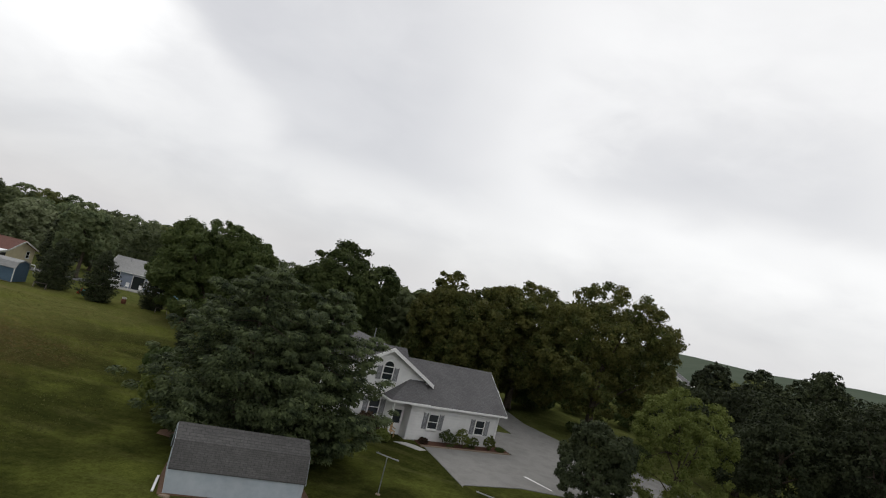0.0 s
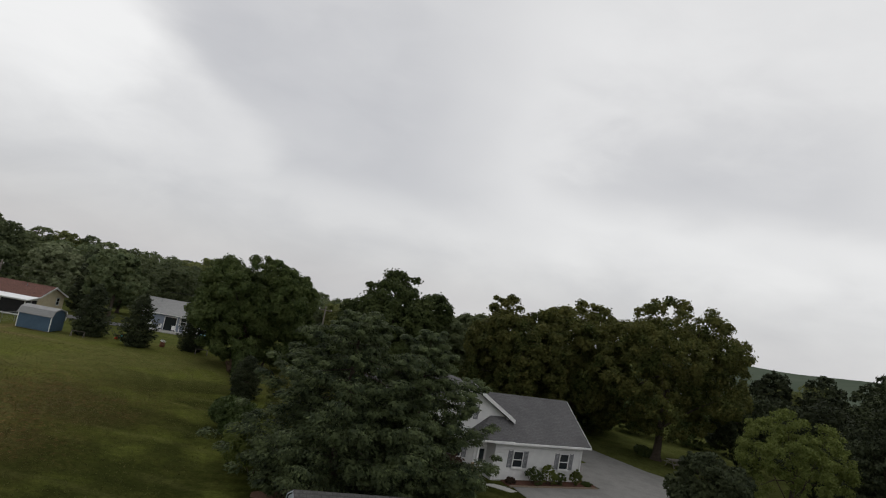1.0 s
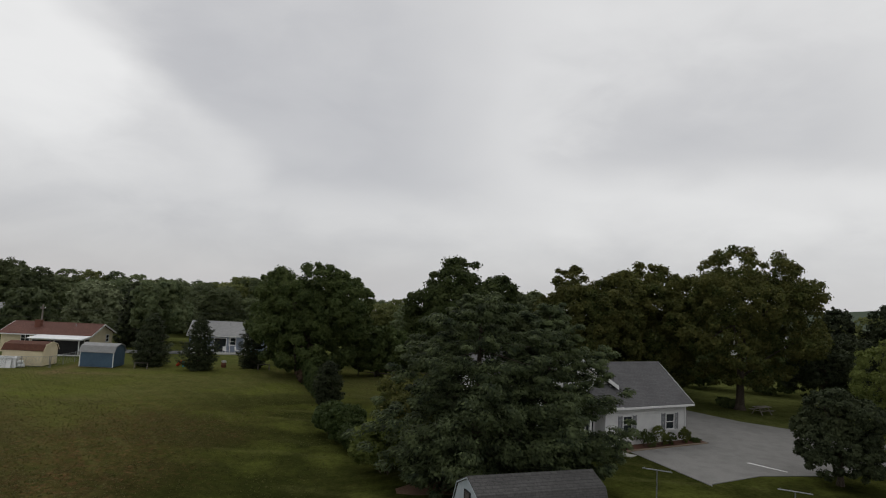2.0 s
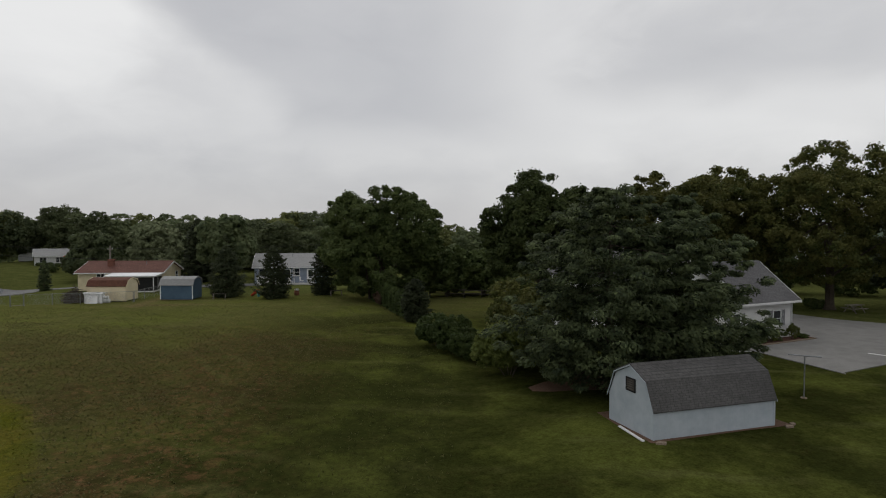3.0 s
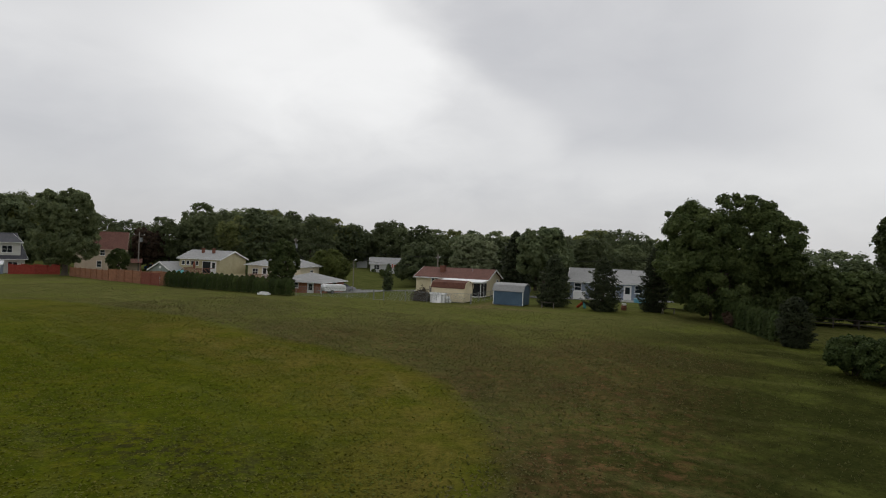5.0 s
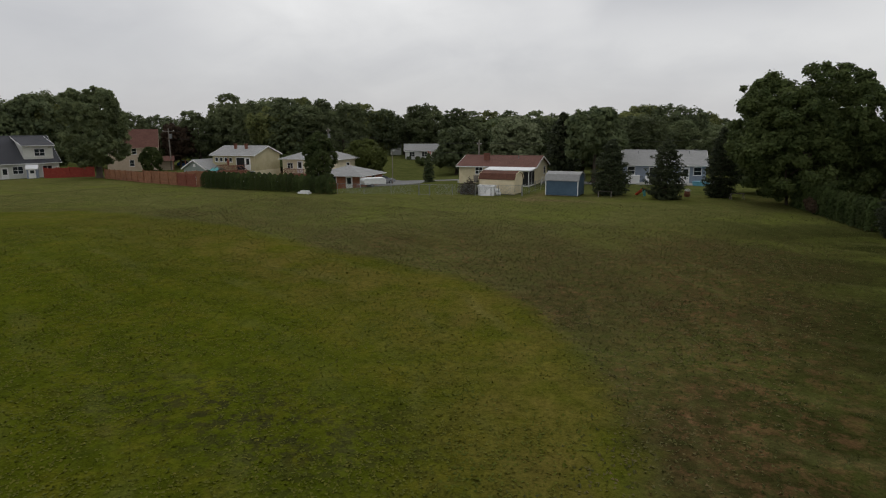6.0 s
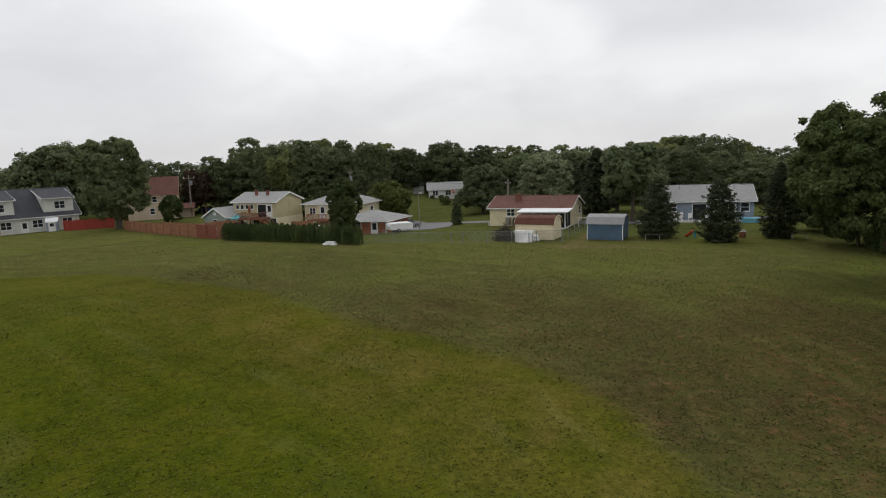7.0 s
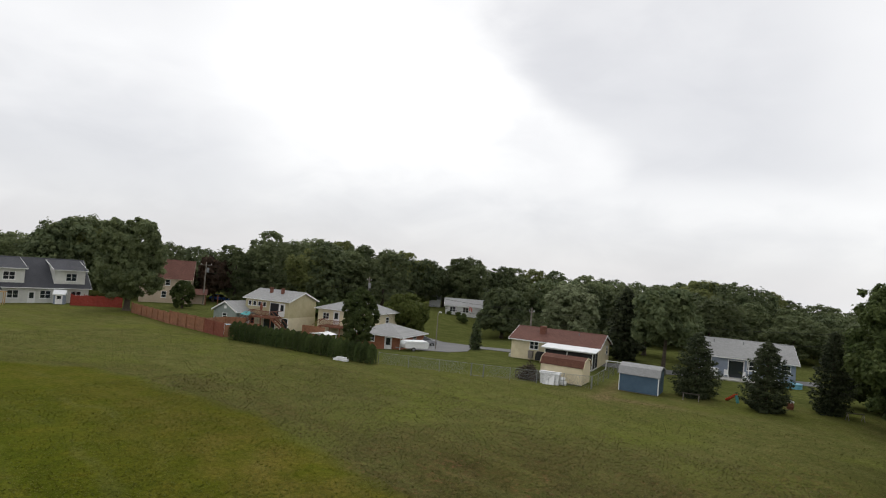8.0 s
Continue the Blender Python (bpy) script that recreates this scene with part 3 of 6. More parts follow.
def even_directions(n, rng, spread):
    """Directions spread evenly over a ball, each shifted a little."""
    i = np.arange(n) + 0.5
    z, a = 1 - 2 * i / n, i * 2.39996
    f = np.sqrt(1 - z * z)
    d = np.stack([np.cos(a) * f, np.sin(a) * f, z], 1) + rng.normal(0, spread / math.sqrt(n), (n, 3))
    return d / np.linalg.norm(d, axis=1)[:, None]


def crown_mesh(name, rx, ry, h, count, leaves, leaf, mat, seed, gaps=0.10):
    """A full crown: rounded main boughs with dark clefts between, covered in many small tufts of leaves."""
    rng = np.random.default_rng(seed)
    n_b = max(6, count // 3)
    bough = even_directions(n_b, rng, 1.1)
    push = rng.uniform(0.86, 1.04, n_b) * np.where(bough[:, 2] > 0.8, 0.93, 1.0)
    wide = rng.uniform(1.5, 2.3, n_b) / math.sqrt(n_b)
    n_t = count * 8
    d = even_directions(n_t, rng, 1.3)
    ang = np.arccos(np.clip(d @ bough.T, -1, 1))
    swell = (push * np.sqrt(np.clip(1 - (ang / wide) ** 2 * 0.8, 0, 1))).max(1)
    reach = 0.60 + 0.40 * swell
    inside = rng.random(n_t) < 0.16
    reach = np.where(inside, reach * rng.uniform(0.5, 0.8, n_t), reach * rng.uniform(0.90, 1.03, n_t))
    keep = rng.random(n_t) > gaps * (1.0 + 1.4 * (d[:, 2] < -0.2)) * (swell < 0.75)
    d, reach = d[keep], reach[keep]
    size = (rx * ry * h * 0.5) ** (1 / 3)
    rad = size * math.sqrt(7.0 / n_t) * rng.uniform(0.55, 1.25, len(d))
    shape = np.array([rx, ry, h * 0.5])
    low = np.clip(-d[:, 2], 0, 0.97)
    up = np.clip(d[:, 2], 0, 0.97)
    skirt = np.minimum((1 - low ** 3.2) ** (1 / 3.2) / np.sqrt(1 - low ** 2), 1.45) * np.minimum((1 - up ** 2.5) ** 0.4 / np.sqrt(1 - up ** 2), 1.25)
    at = d * reach[:, None] * (shape - rad[:, None] * 0.6) * np.stack([skirt, skirt, np.ones(len(d))], 1) + np.array([0, 0, h * 0.5])
    share = np.maximum((2 * leaves * rad ** 1.8 / (rad ** 1.8).sum()).astype(int), 4)
    which = np.repeat(np.arange(len(at)), share)
    n = len(which)
    e = rng.normal(size=(n, 3)) + 0.75 * d[which] + np.array([0, 0, 0.2])
    e /= np.linalg.norm(e, axis=1)[:, None]
    far = np.where(rng.random(n) < 0.05, rng.uniform(1.0, 1.35, n), 1 - 0.75 * rng.random(n) ** 1.6)
    q = at[which] + e * (rad[which] * far)[:, None] * np.array([1.0, 1.0, 0.8])
    v, f = leaf_points(q, e * 0.8 + rng.normal(size=(n, 3)) * 0.5 + np.array([0, 0, 0.4]), leaf * 0.78, rng)
    ends = [(bough[k] * shape * 0.72 + np.array([0, 0, h * 0.5]), size * 0.3) for k in rng.permutation(n_b)]
    return mesh_of(name, v, f, mat), ends


def trunk_shape(h, r, lean=0.02):
    """A tapered trunk with a root flare."""
    return Shape().sweep([(0, 0, -0.4), (0, 0, 0.1), (0, 0, 0.5), (lean * h * 0.3, 0.02 * h, h * 0.5), (lean * h, 0, h)], [r * 1.8, r * 1.45, r * 1.05, r * 0.75, r * 0.28], 10)


def tree(name, x, y, rx, ry, h, clear, label, mat=None, leaves=14000, leaf=0.3, count=46, seed=1, r=0.3, group="", z=None, category="tree", limbs=9, gaps=0.10):
    """A broadleaf tree: clear is the height of the crown's foot, h the whole height."""
    mat = mat or LEAF_OAK
    rng = np.random.default_rng(seed + 500)
    ob = thing(name, x, y, gz(x, y) if z is None else z, 0, label, category, group)
    me, lobes = crown_mesh("crown", rx, ry, h - clear, count, leaves, leaf, mat, seed, gaps=gaps)
    th = clear + (h - clear) * 0.5
    part("trunk", trunk_shape(th, r), BARK, ob)
    for c, _ in lobes[:limbs]:
        a = Vector((0.01 * h, 0, th * float(rng.uniform(0.3, 0.95))))
        e = Vector(c) + Vector((0, 0, clear))
        part("limb", Shape().sweep([tuple(a), tuple(a.lerp(e, 0.5) + Vector((0, 0, 0.3))), tuple(e)], [r * 0.36, r * 0.22, r * 0.06], 6), BARK, ob)
    part("crown", me, mat, ob, m=pose(0, 0, clear))
    return ob


def spruce_mesh(name, radius, h, mat, seed, whorls=24, boughs=11, twigs=6, sprays=7, leaf=0.2, round_top=1.0, skip=None, foot=0.5):
    """Boughs in tiers; each carries pairs of side twigs lined with sprays of needles, and turns up at its tip."""
    rng = np.random.default_rng(seed)
    pts, nor, axes, bones = [], [], [], []
    for i in range(whorls):
        u = min(max((i + rng.uniform(-0.25, 0.25)) / whorls, 0.0), 0.995)
        u = 1 - (1 - u) ** 1.25
        zb0 = foot + (h - foot) * u
        reach = radius * max(1 - u ** (1.6 * round_top), 0.03) ** 0.75 * (0.66 + 0.34 * float(smooth(0, 0.2, u)))
        n_b = max(5, int(boughs * (0.45 + 0.55 * (1 - u))))
        for j in range(n_b):
            a = 2 * math.pi * (j + rng.uniform(-0.4, 0.4)) / n_b + i * 0.7
            L = reach * rng.uniform(0.6, 1.15)
            zb = zb0 + rng.normal(0, 0.16) * (h - foot) / whorls
            sag = L * rng.uniform(0.08, 0.24) * (1 - 0.8 * u)
            bones.append((a, L, zb, sag))
            ca, sa = math.cos(a), math.sin(a)
            m = max(3, int(2 * twigs * (0.4 + 0.7 * L / radius)))
            n = m * sprays
            k = np.linspace(0.15, 1.0, m) ** 0.75 + rng.normal(0, 0.04, m)
            side = np.where(np.arange(m) % 2, 1.0, -1.0) * (0.30 * L + 0.15) * np.clip(1.2 - k, 0.06, 0.8) * rng.uniform(0.3, 1.2, m)
            rise = 0.04 * L - sag * np.sin(np.clip(k, 0, 1.1) * math.pi * 0.72) * 1.35 + 0.14 * L * np.clip(k, 0, 1.2) ** 4 - 0.22 * np.abs(side) + rng.normal(0, 0.05 + 0.008 * radius, m)
            pad = (0.13 * radius ** 0.6 + 0.06 * L) * rng.uniform(0.7, 1.25, m) * np.clip(1.35 - 0.5 * k, 0.6, 1.2)
            mid = np.stack([ca * L * k - sa * side, sa * L * k + ca * side, zb + rise], 1)
            out = np.array([ca, sa, 0.12])
            e = rng.normal(size=(n, 3)) + out * 0.55 + np.array([0, 0, 0.25])
            e /= np.linalg.norm(e, axis=1)[:, None]
            which = np.repeat(np.arange(m), sprays)
            pts.append(mid[which] + (e * np.array([1, 1, 0.46]) + out * 0.3) * (pad[which] * (1 - 0.6 * rng.random(n) ** 1.5))[:, None])
            axes.append(e * 0.9 + out * 0.6 + rng.normal(0, 0.2, (n, 3)))
            nor.append(e * 0.8 + np.array([0, 0, 0.45]) + rng.normal(0, 0.3, (n, 3)))
    pts, nor, axes = np.concatenate(pts), np.concatenate(nor), np.concatenate(axes)
    if skip is not None:
        keep = ~skip(pts)
        pts, nor, axes = pts[keep], nor[keep], axes[keep]
    v, q = leaf_arrays(pts, nor, leaf, 0.42, rng, 0.3, axes)
    return mesh_of(name, v, q, mat), bones


def spruce(name, x, y, radius, h, label, mat=None, seed=1, skip=None, group="", category="spruce", **shape):
    mat = mat or LEAF_YEW
    z = gz(x, y)
    ob = thing(name, x, y, z, 0, label, category, group)
    me, bones = spruce_mesh("needles", radius, h, mat, seed, skip=(lambda p: skip(p + np.array([x, y, z]))) if skip else None, **shape)
    s = Shape().tube((0, 0, -0.3), (0, 0, h * 0.97), 0.035 * h, 0.02, 8)
    for a, L, zb, sag in bones[::3]:
        s.tube((0, 0, zb), (math.cos(a) * L * 0.8, math.sin(a) * L * 0.8, zb - sag), 0.04, 0.012, 5)
    part("trunk", s, BARK, ob)
    part("needles", me, mat, ob)
    return ob


def shrub(name, x, y, r, h, label, mat=None, seed=1, leaves=2500, leaf=0.12, group="", count=14, category="shrub", gaps=0.15):
    mat = mat or LEAF_SHRUB
    ob = thing(name, x, y, gz(x, y), 0, label, category, group)
    me, lobes = crown_mesh("foliage", r, r, h, count, leaves, leaf, mat, seed, gaps=gaps)
    s = Shape()
    for c, _ in lobes[:5]:
        s.tube((c[0] * 0.15, c[1] * 0.15, -0.1), tuple(c), 0.03, 0.012, 5)
    part("stems", s, BARK, ob)
    part("foliage", me, mat, ob)
    return ob


def arborvitae_mesh(name, r, h, seed, n=1500, leaf=0.1):
    rng = np.random.default_rng(seed)
    u = rng.random(n) ** 0.8
    a = rng.uniform(0, 2 * math.pi, n)
    prof = r * np.clip(1.06 - u ** 5.5, 0.12, 1) * (1 + 0.12 * np.sin(a * 5 + seed)) * (1 - 0.3 * rng.random(n) ** 3)
    p = np.stack([np.cos(a) * prof, np.sin(a) * prof, 0.05 + u * h], 1)
    nr = np.stack([np.cos(a), np.sin(a), np.full(n, 0.5)], 1) + rng.normal(0, 0.35, (n, 3))
    v, q = leaf_arrays(p, nr, leaf, 0.55, rng)
    return mesh_of(name, v, q, LEAF_HEDGE)


# ---- buildings ----
def window(parent, m, w, h, shutters=False, mull=1, casing=None, arched=False, sash=True):
    """A framed window with panes and sill, built facing -y, at the pose m on a wall."""
    casing = casing or WHITE
    s = Shape()
    b = 0.07
    if arched:
        n = 10
        arc = [(w / 2 * math.cos(math.pi * i / n), h - w / 2 + w / 2 * math.sin(math.pi * i / n)) for i in range(n + 1)]
        arc2 = [((w / 2 - b) * math.cos(math.pi * i / n), h - w / 2 + (w / 2 - b) * math.sin(math.pi * i / n)) for i in range(n + 1)]
        for i in range(n):
            s.prism([arc[i], arc[i + 1], arc2[i + 1], arc2[i]], "y", -0.06, 0.02)
        s.box(-w / 2, w / 2, -0.055, 0.02, h - w / 2 - b / 2, h - w / 2 + b / 2)
        top = h - w / 2
    else:
        s.box(-w / 2, w / 2, -0.06, 0.02, h - b, h)
        top = h - b
    s.box(-w / 2, w / 2, -0.06, 0.02, 0, b)
    s.box(-w / 2, -w / 2 + b, -0.06, 0.02, b, top)
    s.box(w / 2 - b, w / 2, -0.06, 0.02, b, top)
    if sash:
        s.box(-w / 2 + b, w / 2 - b, -0.05, 0.02, top * 0.5 - 0.025, top * 0.5 + 0.025)
    for i in range(1, mull):
        x = -w / 2 + w * i / mull
        s.box(x - b / 2, x + b / 2, -0.055, 0.02, b, top)
    ob = part("window", s, casing, parent, "white-framed sash window", m=m)
    edges = [-w / 2 + w * i / mull for i in range(mull + 1)]
    for x0, x1 in zip(edges, edges[1:]):
        part("pane", Shape().box(x0 + 0.05, x1 - 0.05, -0.025, 0.0, 0.05, top - 0.02 if not arched else top), GLASS, ob, "dark window glass")
    if arched:
        n = 10
        part("pane", Shape().prism([((w / 2 - b) * math.cos(math.pi * i / n), h - w / 2 + (w / 2 - b) * math.sin(math.pi * i / n)) for i in range(n + 1)], "y", -0.025, 0.0), GLASS, ob, "dark window glass")
    part("sill", Shape().box(-w / 2 - 0.06, w / 2 + 0.06, -0.11, 0.02, -0.06, 0), casing, ob)
    if shutters:
        for sx in (-1, 1):
            sh = Shape()
            a, c = sorted((sx * (w / 2 + 0.04), sx * (w / 2 + 0.42)))
            top_z = h - (w / 2 if arched else 0)
            sh.box(a, a + 0.05, -0.05, 0, 0, top_z)
            sh.box(c - 0.05, c, -0.05, 0, 0, top_z)
            for k in range(int(top_z / 0.09)):
                sh.box(a + 0.05, c - 0.05, -0.04, 0, k * 0.09 + 0.01, k * 0.09 + 0.075)
            part("shutter", sh, SHUTTER, ob, "grey louvred shutter")
    return ob


def door(parent, m, w=0.95, h=2.05, mat=None, glass=False, label="white panelled door"):
    ob = part("door", Shape().box(-w / 2, w / 2, -0.05, 0.02, 0, h), mat or WHITE, parent, label, m=m)
    fr = Shape().box(-w / 2 - 0.1, -w / 2, -0.08, 0.02, 0, h + 0.1).box(w / 2, w / 2 + 0.1, -0.08, 0.02, 0, h + 0.1).box(-w / 2, w / 2, -0.08, 0.02, h, h + 0.1)
    part("frame", fr, WHITE, ob)
    if glass:
        part("pane", Shape().box(-w / 2 + 0.14, w / 2 - 0.14, -0.06, -0.04, 0.9, h - 0.15), GLASS, ob)
    part("handle", Shape().tube((w / 2 - 0.1, -0.05, 1.0), (w / 2 - 0.1, -0.12, 1.0), 0.03), STEEL, ob)
    return ob


def slab(profile, t):
    """The outline of a roof slab of thickness t over a line of (y, z) points, for Shape.prism."""
    return list(profile) + [(y, z - t) for y, z in reversed(profile)]


def gable_roof(parent, x0, x1, y0, y1, eave, rise, mat, over=0.4, side=0.35, t=0.16, trim=None, vents=0, open_left=False):
    """Two slopes with their ridge along x, fascia boards at the eaves and barge boards at the ends."""
    trim = trim or WHITE
    ym, k = (y0 + y1) / 2, rise / ((y1 - y0) / 2)
    lo = eave - over * k
    roof = part("roof", Shape().prism(slab([(y0 - over, lo + t), (ym, eave + rise + t)], t), "x", x0 - side, x1 + side)
                .prism(slab([(ym + 0.001, eave + rise + t), (y1 + over, lo + t)], t), "x", x0 - side, x1 + side), mat, parent)
    part("ridge_cap", Shape().prism([(ym - 0.16, eave + rise + t - 0.16 * k + 0.02), (ym, eave + rise + t + 0.035), (ym + 0.16, eave + rise + t - 0.16 * k + 0.02)], "x", x0 - side - 0.005, x1 + side + 0.005), mat, roof)
    for y, sgn in ((y0 - over, -1), (y1 + over, 1)):
        a, b = sorted((y, y + sgn * 0.04))
        part("gutter", Shape().box(x0 - side, x1 + side, a - 0.03, b + 0.03, lo + t - 0.17, lo + t - 0.03), trim, roof)
    for x in ((x1 + side,) if open_left else (x0 - side - 0.03, x1 + side)):
        part("barge_board", Shape().prism(slab([(y0 - over, lo + t + 0.015), (ym, eave + rise + t + 0.015), (y1 + over, lo + t + 0.015)], 0.24), "x", x, x + 0.03), trim, roof)
    for i in range(vents):
        x = x0 + (x1 - x0) * (i + 0.6) / (vents + 0.2)
        part("vent_pipe", Shape().tube((x, ym - 1.2, eave + rise - 1.2 * k), (x, ym - 1.2, eave + rise - 1.2 * k + 0.55), 0.05), STEEL, roof)
    return roof


def gable_walls(parent, x0, x1, y0, y1, eave, rise, mat, foot=-0.6, name="wall"):
    ym = (y0 + y1) / 2
    return part(name, Shape().prism([(y0, foot), (y1, foot), (y1, eave), (ym, eave + rise), (y0, eave)], "x", x0, x1), mat, parent)


def hip_roof(parent, x0, x1, y0, y1, eave, rise, mat, over=0.5, trim=None):
    a, b, c, d = x0 - over, x1 + over, y0 - over, y1 + over
    ym, half = (c + d) / 2, (d - c) / 2
    r0, r1 = (a + half, b - half) if b - a > 2 * half else ((a + b) / 2 - 0.05, (a + b) / 2 + 0.05)
    s = Shape().add([(a, c, eave), (b, c, eave), (b, d, eave), (a, d, eave), (r0, ym, eave + rise), (r1, ym, eave + rise),
                     (a, c, eave - 0.12), (b, c, eave - 0.12), (b, d, eave - 0.12), (a, d, eave - 0.12)],
                    [(0, 1, 5, 4), (1, 2, 5), (2, 3, 4, 5), (3, 0, 4), (0, 6, 7, 1), (1, 7, 8, 2), (2, 8, 9, 3), (3, 9, 6, 0), (6, 9, 8, 7)])
    roof = part("roof", s, mat, parent)
    part("gutter", Shape().box(a - 0.05, b + 0.05, c - 0.07, c, eave - 0.13, eave - 0.02), trim or WHITE, roof)
    part("gutter", Shape().box(b, b + 0.07, c, d, eave - 0.13, eave - 0.02), trim or WHITE, roof)
    return roof


def on_front(x, z, y=0.0):
    return pose(x, y, z)


def on_right(x, y, z):
    return pose(x, y, z, 0, 0, 90)


# ---- the white house ----
HOUSE_RZ = 34.2
house = thing("white_house", 5.10, 50.75, 0.45, HOUSE_RZ, "white-sided one-and-a-half storey house with grey shingle roofs", "house")
gable_walls(house, -8.6, -0.35, 0.4, 6.6, 3.08, 2.4, OFFWHITE)
gable_roof(house, -8.7, -0.35, 0.4, 6.6, 3.08, 2.4, ROOFGREY, over=0.45, side=0.4, open_left=True)
# main block with its gable to the yard
main_wall = part("main_wall", Shape().prism([(-13.7, -0.6), (-8.4, -0.6), (-7.0, 2.6), (-7.0, 4.1), (-10.85, 6.25), (-13.7, 4.65)], "y", 1.5, 12.2), OFFWHITE, house)
k = (6.3 - 3.85) / (10.85 - 6.4)
peak = 6.45
left_x, right_x = -14.2, -6.75
main_roof = part("main_roof", Shape().prism([(left_x, peak - k * (-10.85 - left_x)), (-10.85, peak), (-10.85, peak - 0.18), (left_x, peak - k * (-10.85 - left_x) - 0.18)], "y", 1.1, 12.6)
                 .prism([(-10.849, peak), (right_x, peak - k * (right_x + 10.85)), (right_x, peak - k * (right_x + 10.85) - 0.18), (-10.849, peak - 0.18)], "y", 1.1, 12.6), ROOFGREY, house)
part("barge_board", Shape().prism([(left_x, peak - k * (-10.85 - left_x) + 0.03), (-10.85, peak + 0.03), (-10.85, peak - 0.25), (left_x, peak - k * (-10.85 - left_x) - 0.25)], "y", 1.05, 1.1), WHITE, main_roof, "white barge board")
part("barge_board", Shape().prism([(-10.85, peak + 0.03), (right_x, peak - k * (right_x + 10.85) + 0.03), (right_x, peak - k * (right_x + 10.85) - 0.25), (-10.85, peak - 0.25)], "y", 1.05, 1.1), WHITE, main_roof, "white barge board")
part("vent_pipe", Shape().tube((-9.0, 9.0, 5.1), (-9.0, 9.0, 6.9), 0.05), STEEL, main_roof)
# rear wing whose ridge shows over the roofs
gable_walls(house, -9.5, -5.6, 6.6, 12.0, 2.9, 2.55, OFFWHITE, name="rear_wall")
gable_roof(house, -9.5, -5.6, 6.6, 12.0, 2.9, 2.55, ROOFGREY, side=0.2, trim=ROOFGREY)
# porch roof: hipped, it runs on from the wing's front slope
pr = Shape().add([(-10.7, -0.05, 2.92), (-7.35, -0.05, 2.92), (-7.35, 1.6, 4.4), (-8.6, 1.6, 4.4), (-10.7, 1.6, 2.92),
                  (-10.7, -0.05, 2.76), (-7.35, -0.05, 2.76), (-7.35, 1.6, 2.76), (-10.7, 1.6, 2.76)],
                 [(0, 1, 2, 3), (0, 3, 4), (0, 5, 6, 1), (0, 4, 8, 5), (5, 8, 7, 6), (1, 6, 7, 2), (2, 7, 8, 4, 3)])
porch_roof = part("porch_roof", pr, ROOFGREY, house)
part("gutter", Shape().box(-10.75, -7.36, -0.14, -0.05, 2.77, 2.9), WHITE, porch_roof)
part("gutter", Shape().box(-10.79, -10.7, -0.14, 1.5, 2.77, 2.9), WHITE, porch_roof)
part("porch_post", Shape().box(-10.3, -10.16, 0.1, 0.24, 0.0, 2.77), WHITE, house, "square white porch post")
part("porch_floor", Shape().box(-10.4, -8.5, 0.0, 1.5, -0.4, 0.02), CONCRETE, house)
part("porch_step", Shape().box(-10.1, -8.9, -0.45, 0.0, -0.4, -0.14), CONCRETE, house)
door(house, pose(-9.1, 1.5, 0.02), mat=WHITE, glass=True)
window(house, on_front(-6.5, 1.0, 0.4), 0.95, 1.2, shutters=True)
window(house, on_front(-2.1, 1.0, 0.4), 0.95, 1.2, shutters=True)
window(house, on_front(-10.75, 3.95, 1.5), 0.95, 1.5, shutters=True, arched=True)
window(house, on_front(-11.2, 1.25, 1.5), 0.95, 1.3, shutters=True)
part("downspout", Shape().box(-0.5, -0.42, 0.3, 0.38, -0.1, 2.72).box(-0.5, -0.42, 0.1, 0.36, 2.64, 2.72), WHITE, house, "white downspout")
part("corner_board", Shape().box(-0.37, -0.33, 0.38, 0.5, -0.2, 3.0), WHITE, house)
part("foundation", Shape().box(-8.45, -0.37, 0.37, 6.5, -0.7, 0.12), CONCRETE, house)


def local(ob, x, y):
    q = ob.matrix_basis @ Vector((x, y, 0))
    return q.x, q.y


# porch chair and planter
cx, cy = local(house, -9.75, 0.75)
chair = thing("porch_chair", cx, cy, 0.53, HOUSE_RZ, "slatted wooden chair on the porch", "chair")
part("seat", Shape().box(-0.27, 0.27, -0.27, 0.27, 0.4, 0.44), PALEWOOD, chair)
part("backrest", Shape().box(-0.27, 0.27, 0.23, 0.27, 0.44, 0.95), PALEWOOD, chair)
for sx in (-0.25, 0.25):
    for sy in (-0.25, 0.25):
        part("leg", Shape().box(sx - 0.025, sx + 0.025, sy - 0.025, sy + 0.025, 0, 0.4), PALEWOOD, chair)
    part("armrest", Shape().box(sx - 0.04, sx + 0.04, -0.27, 0.25, 0.62, 0.65), PALEWOOD, chair)

# bed before the wing
bed_pts = [local(house, *q) for q in ((-7.7, 0.37), (-7.9, -0.75), (-3.0, -0.95), (0.5, -0.85), (0.75, -0.1), (0.3, 0.9), (-0.3, 0.9), (-0.3, 0.37))]
sheet("mulch_bed", bed_pts, MULCH, "dark red-brown mulch bed along the house wall", "planting bed", 0.07)
edging = thing("bed_edging", *local(house, 0, 0), 0.5, HOUSE_RZ, "low pale timber edging round the mulch bed", "edging")
for x0, x1 in ((-7.9, -5.5), (-5.45, -2.9), (-2.85, 0.4)):
    part("timber", Shape().box(x0, x1, -1.05, -0.92, -0.1, 0.12), STONETAN, edging)
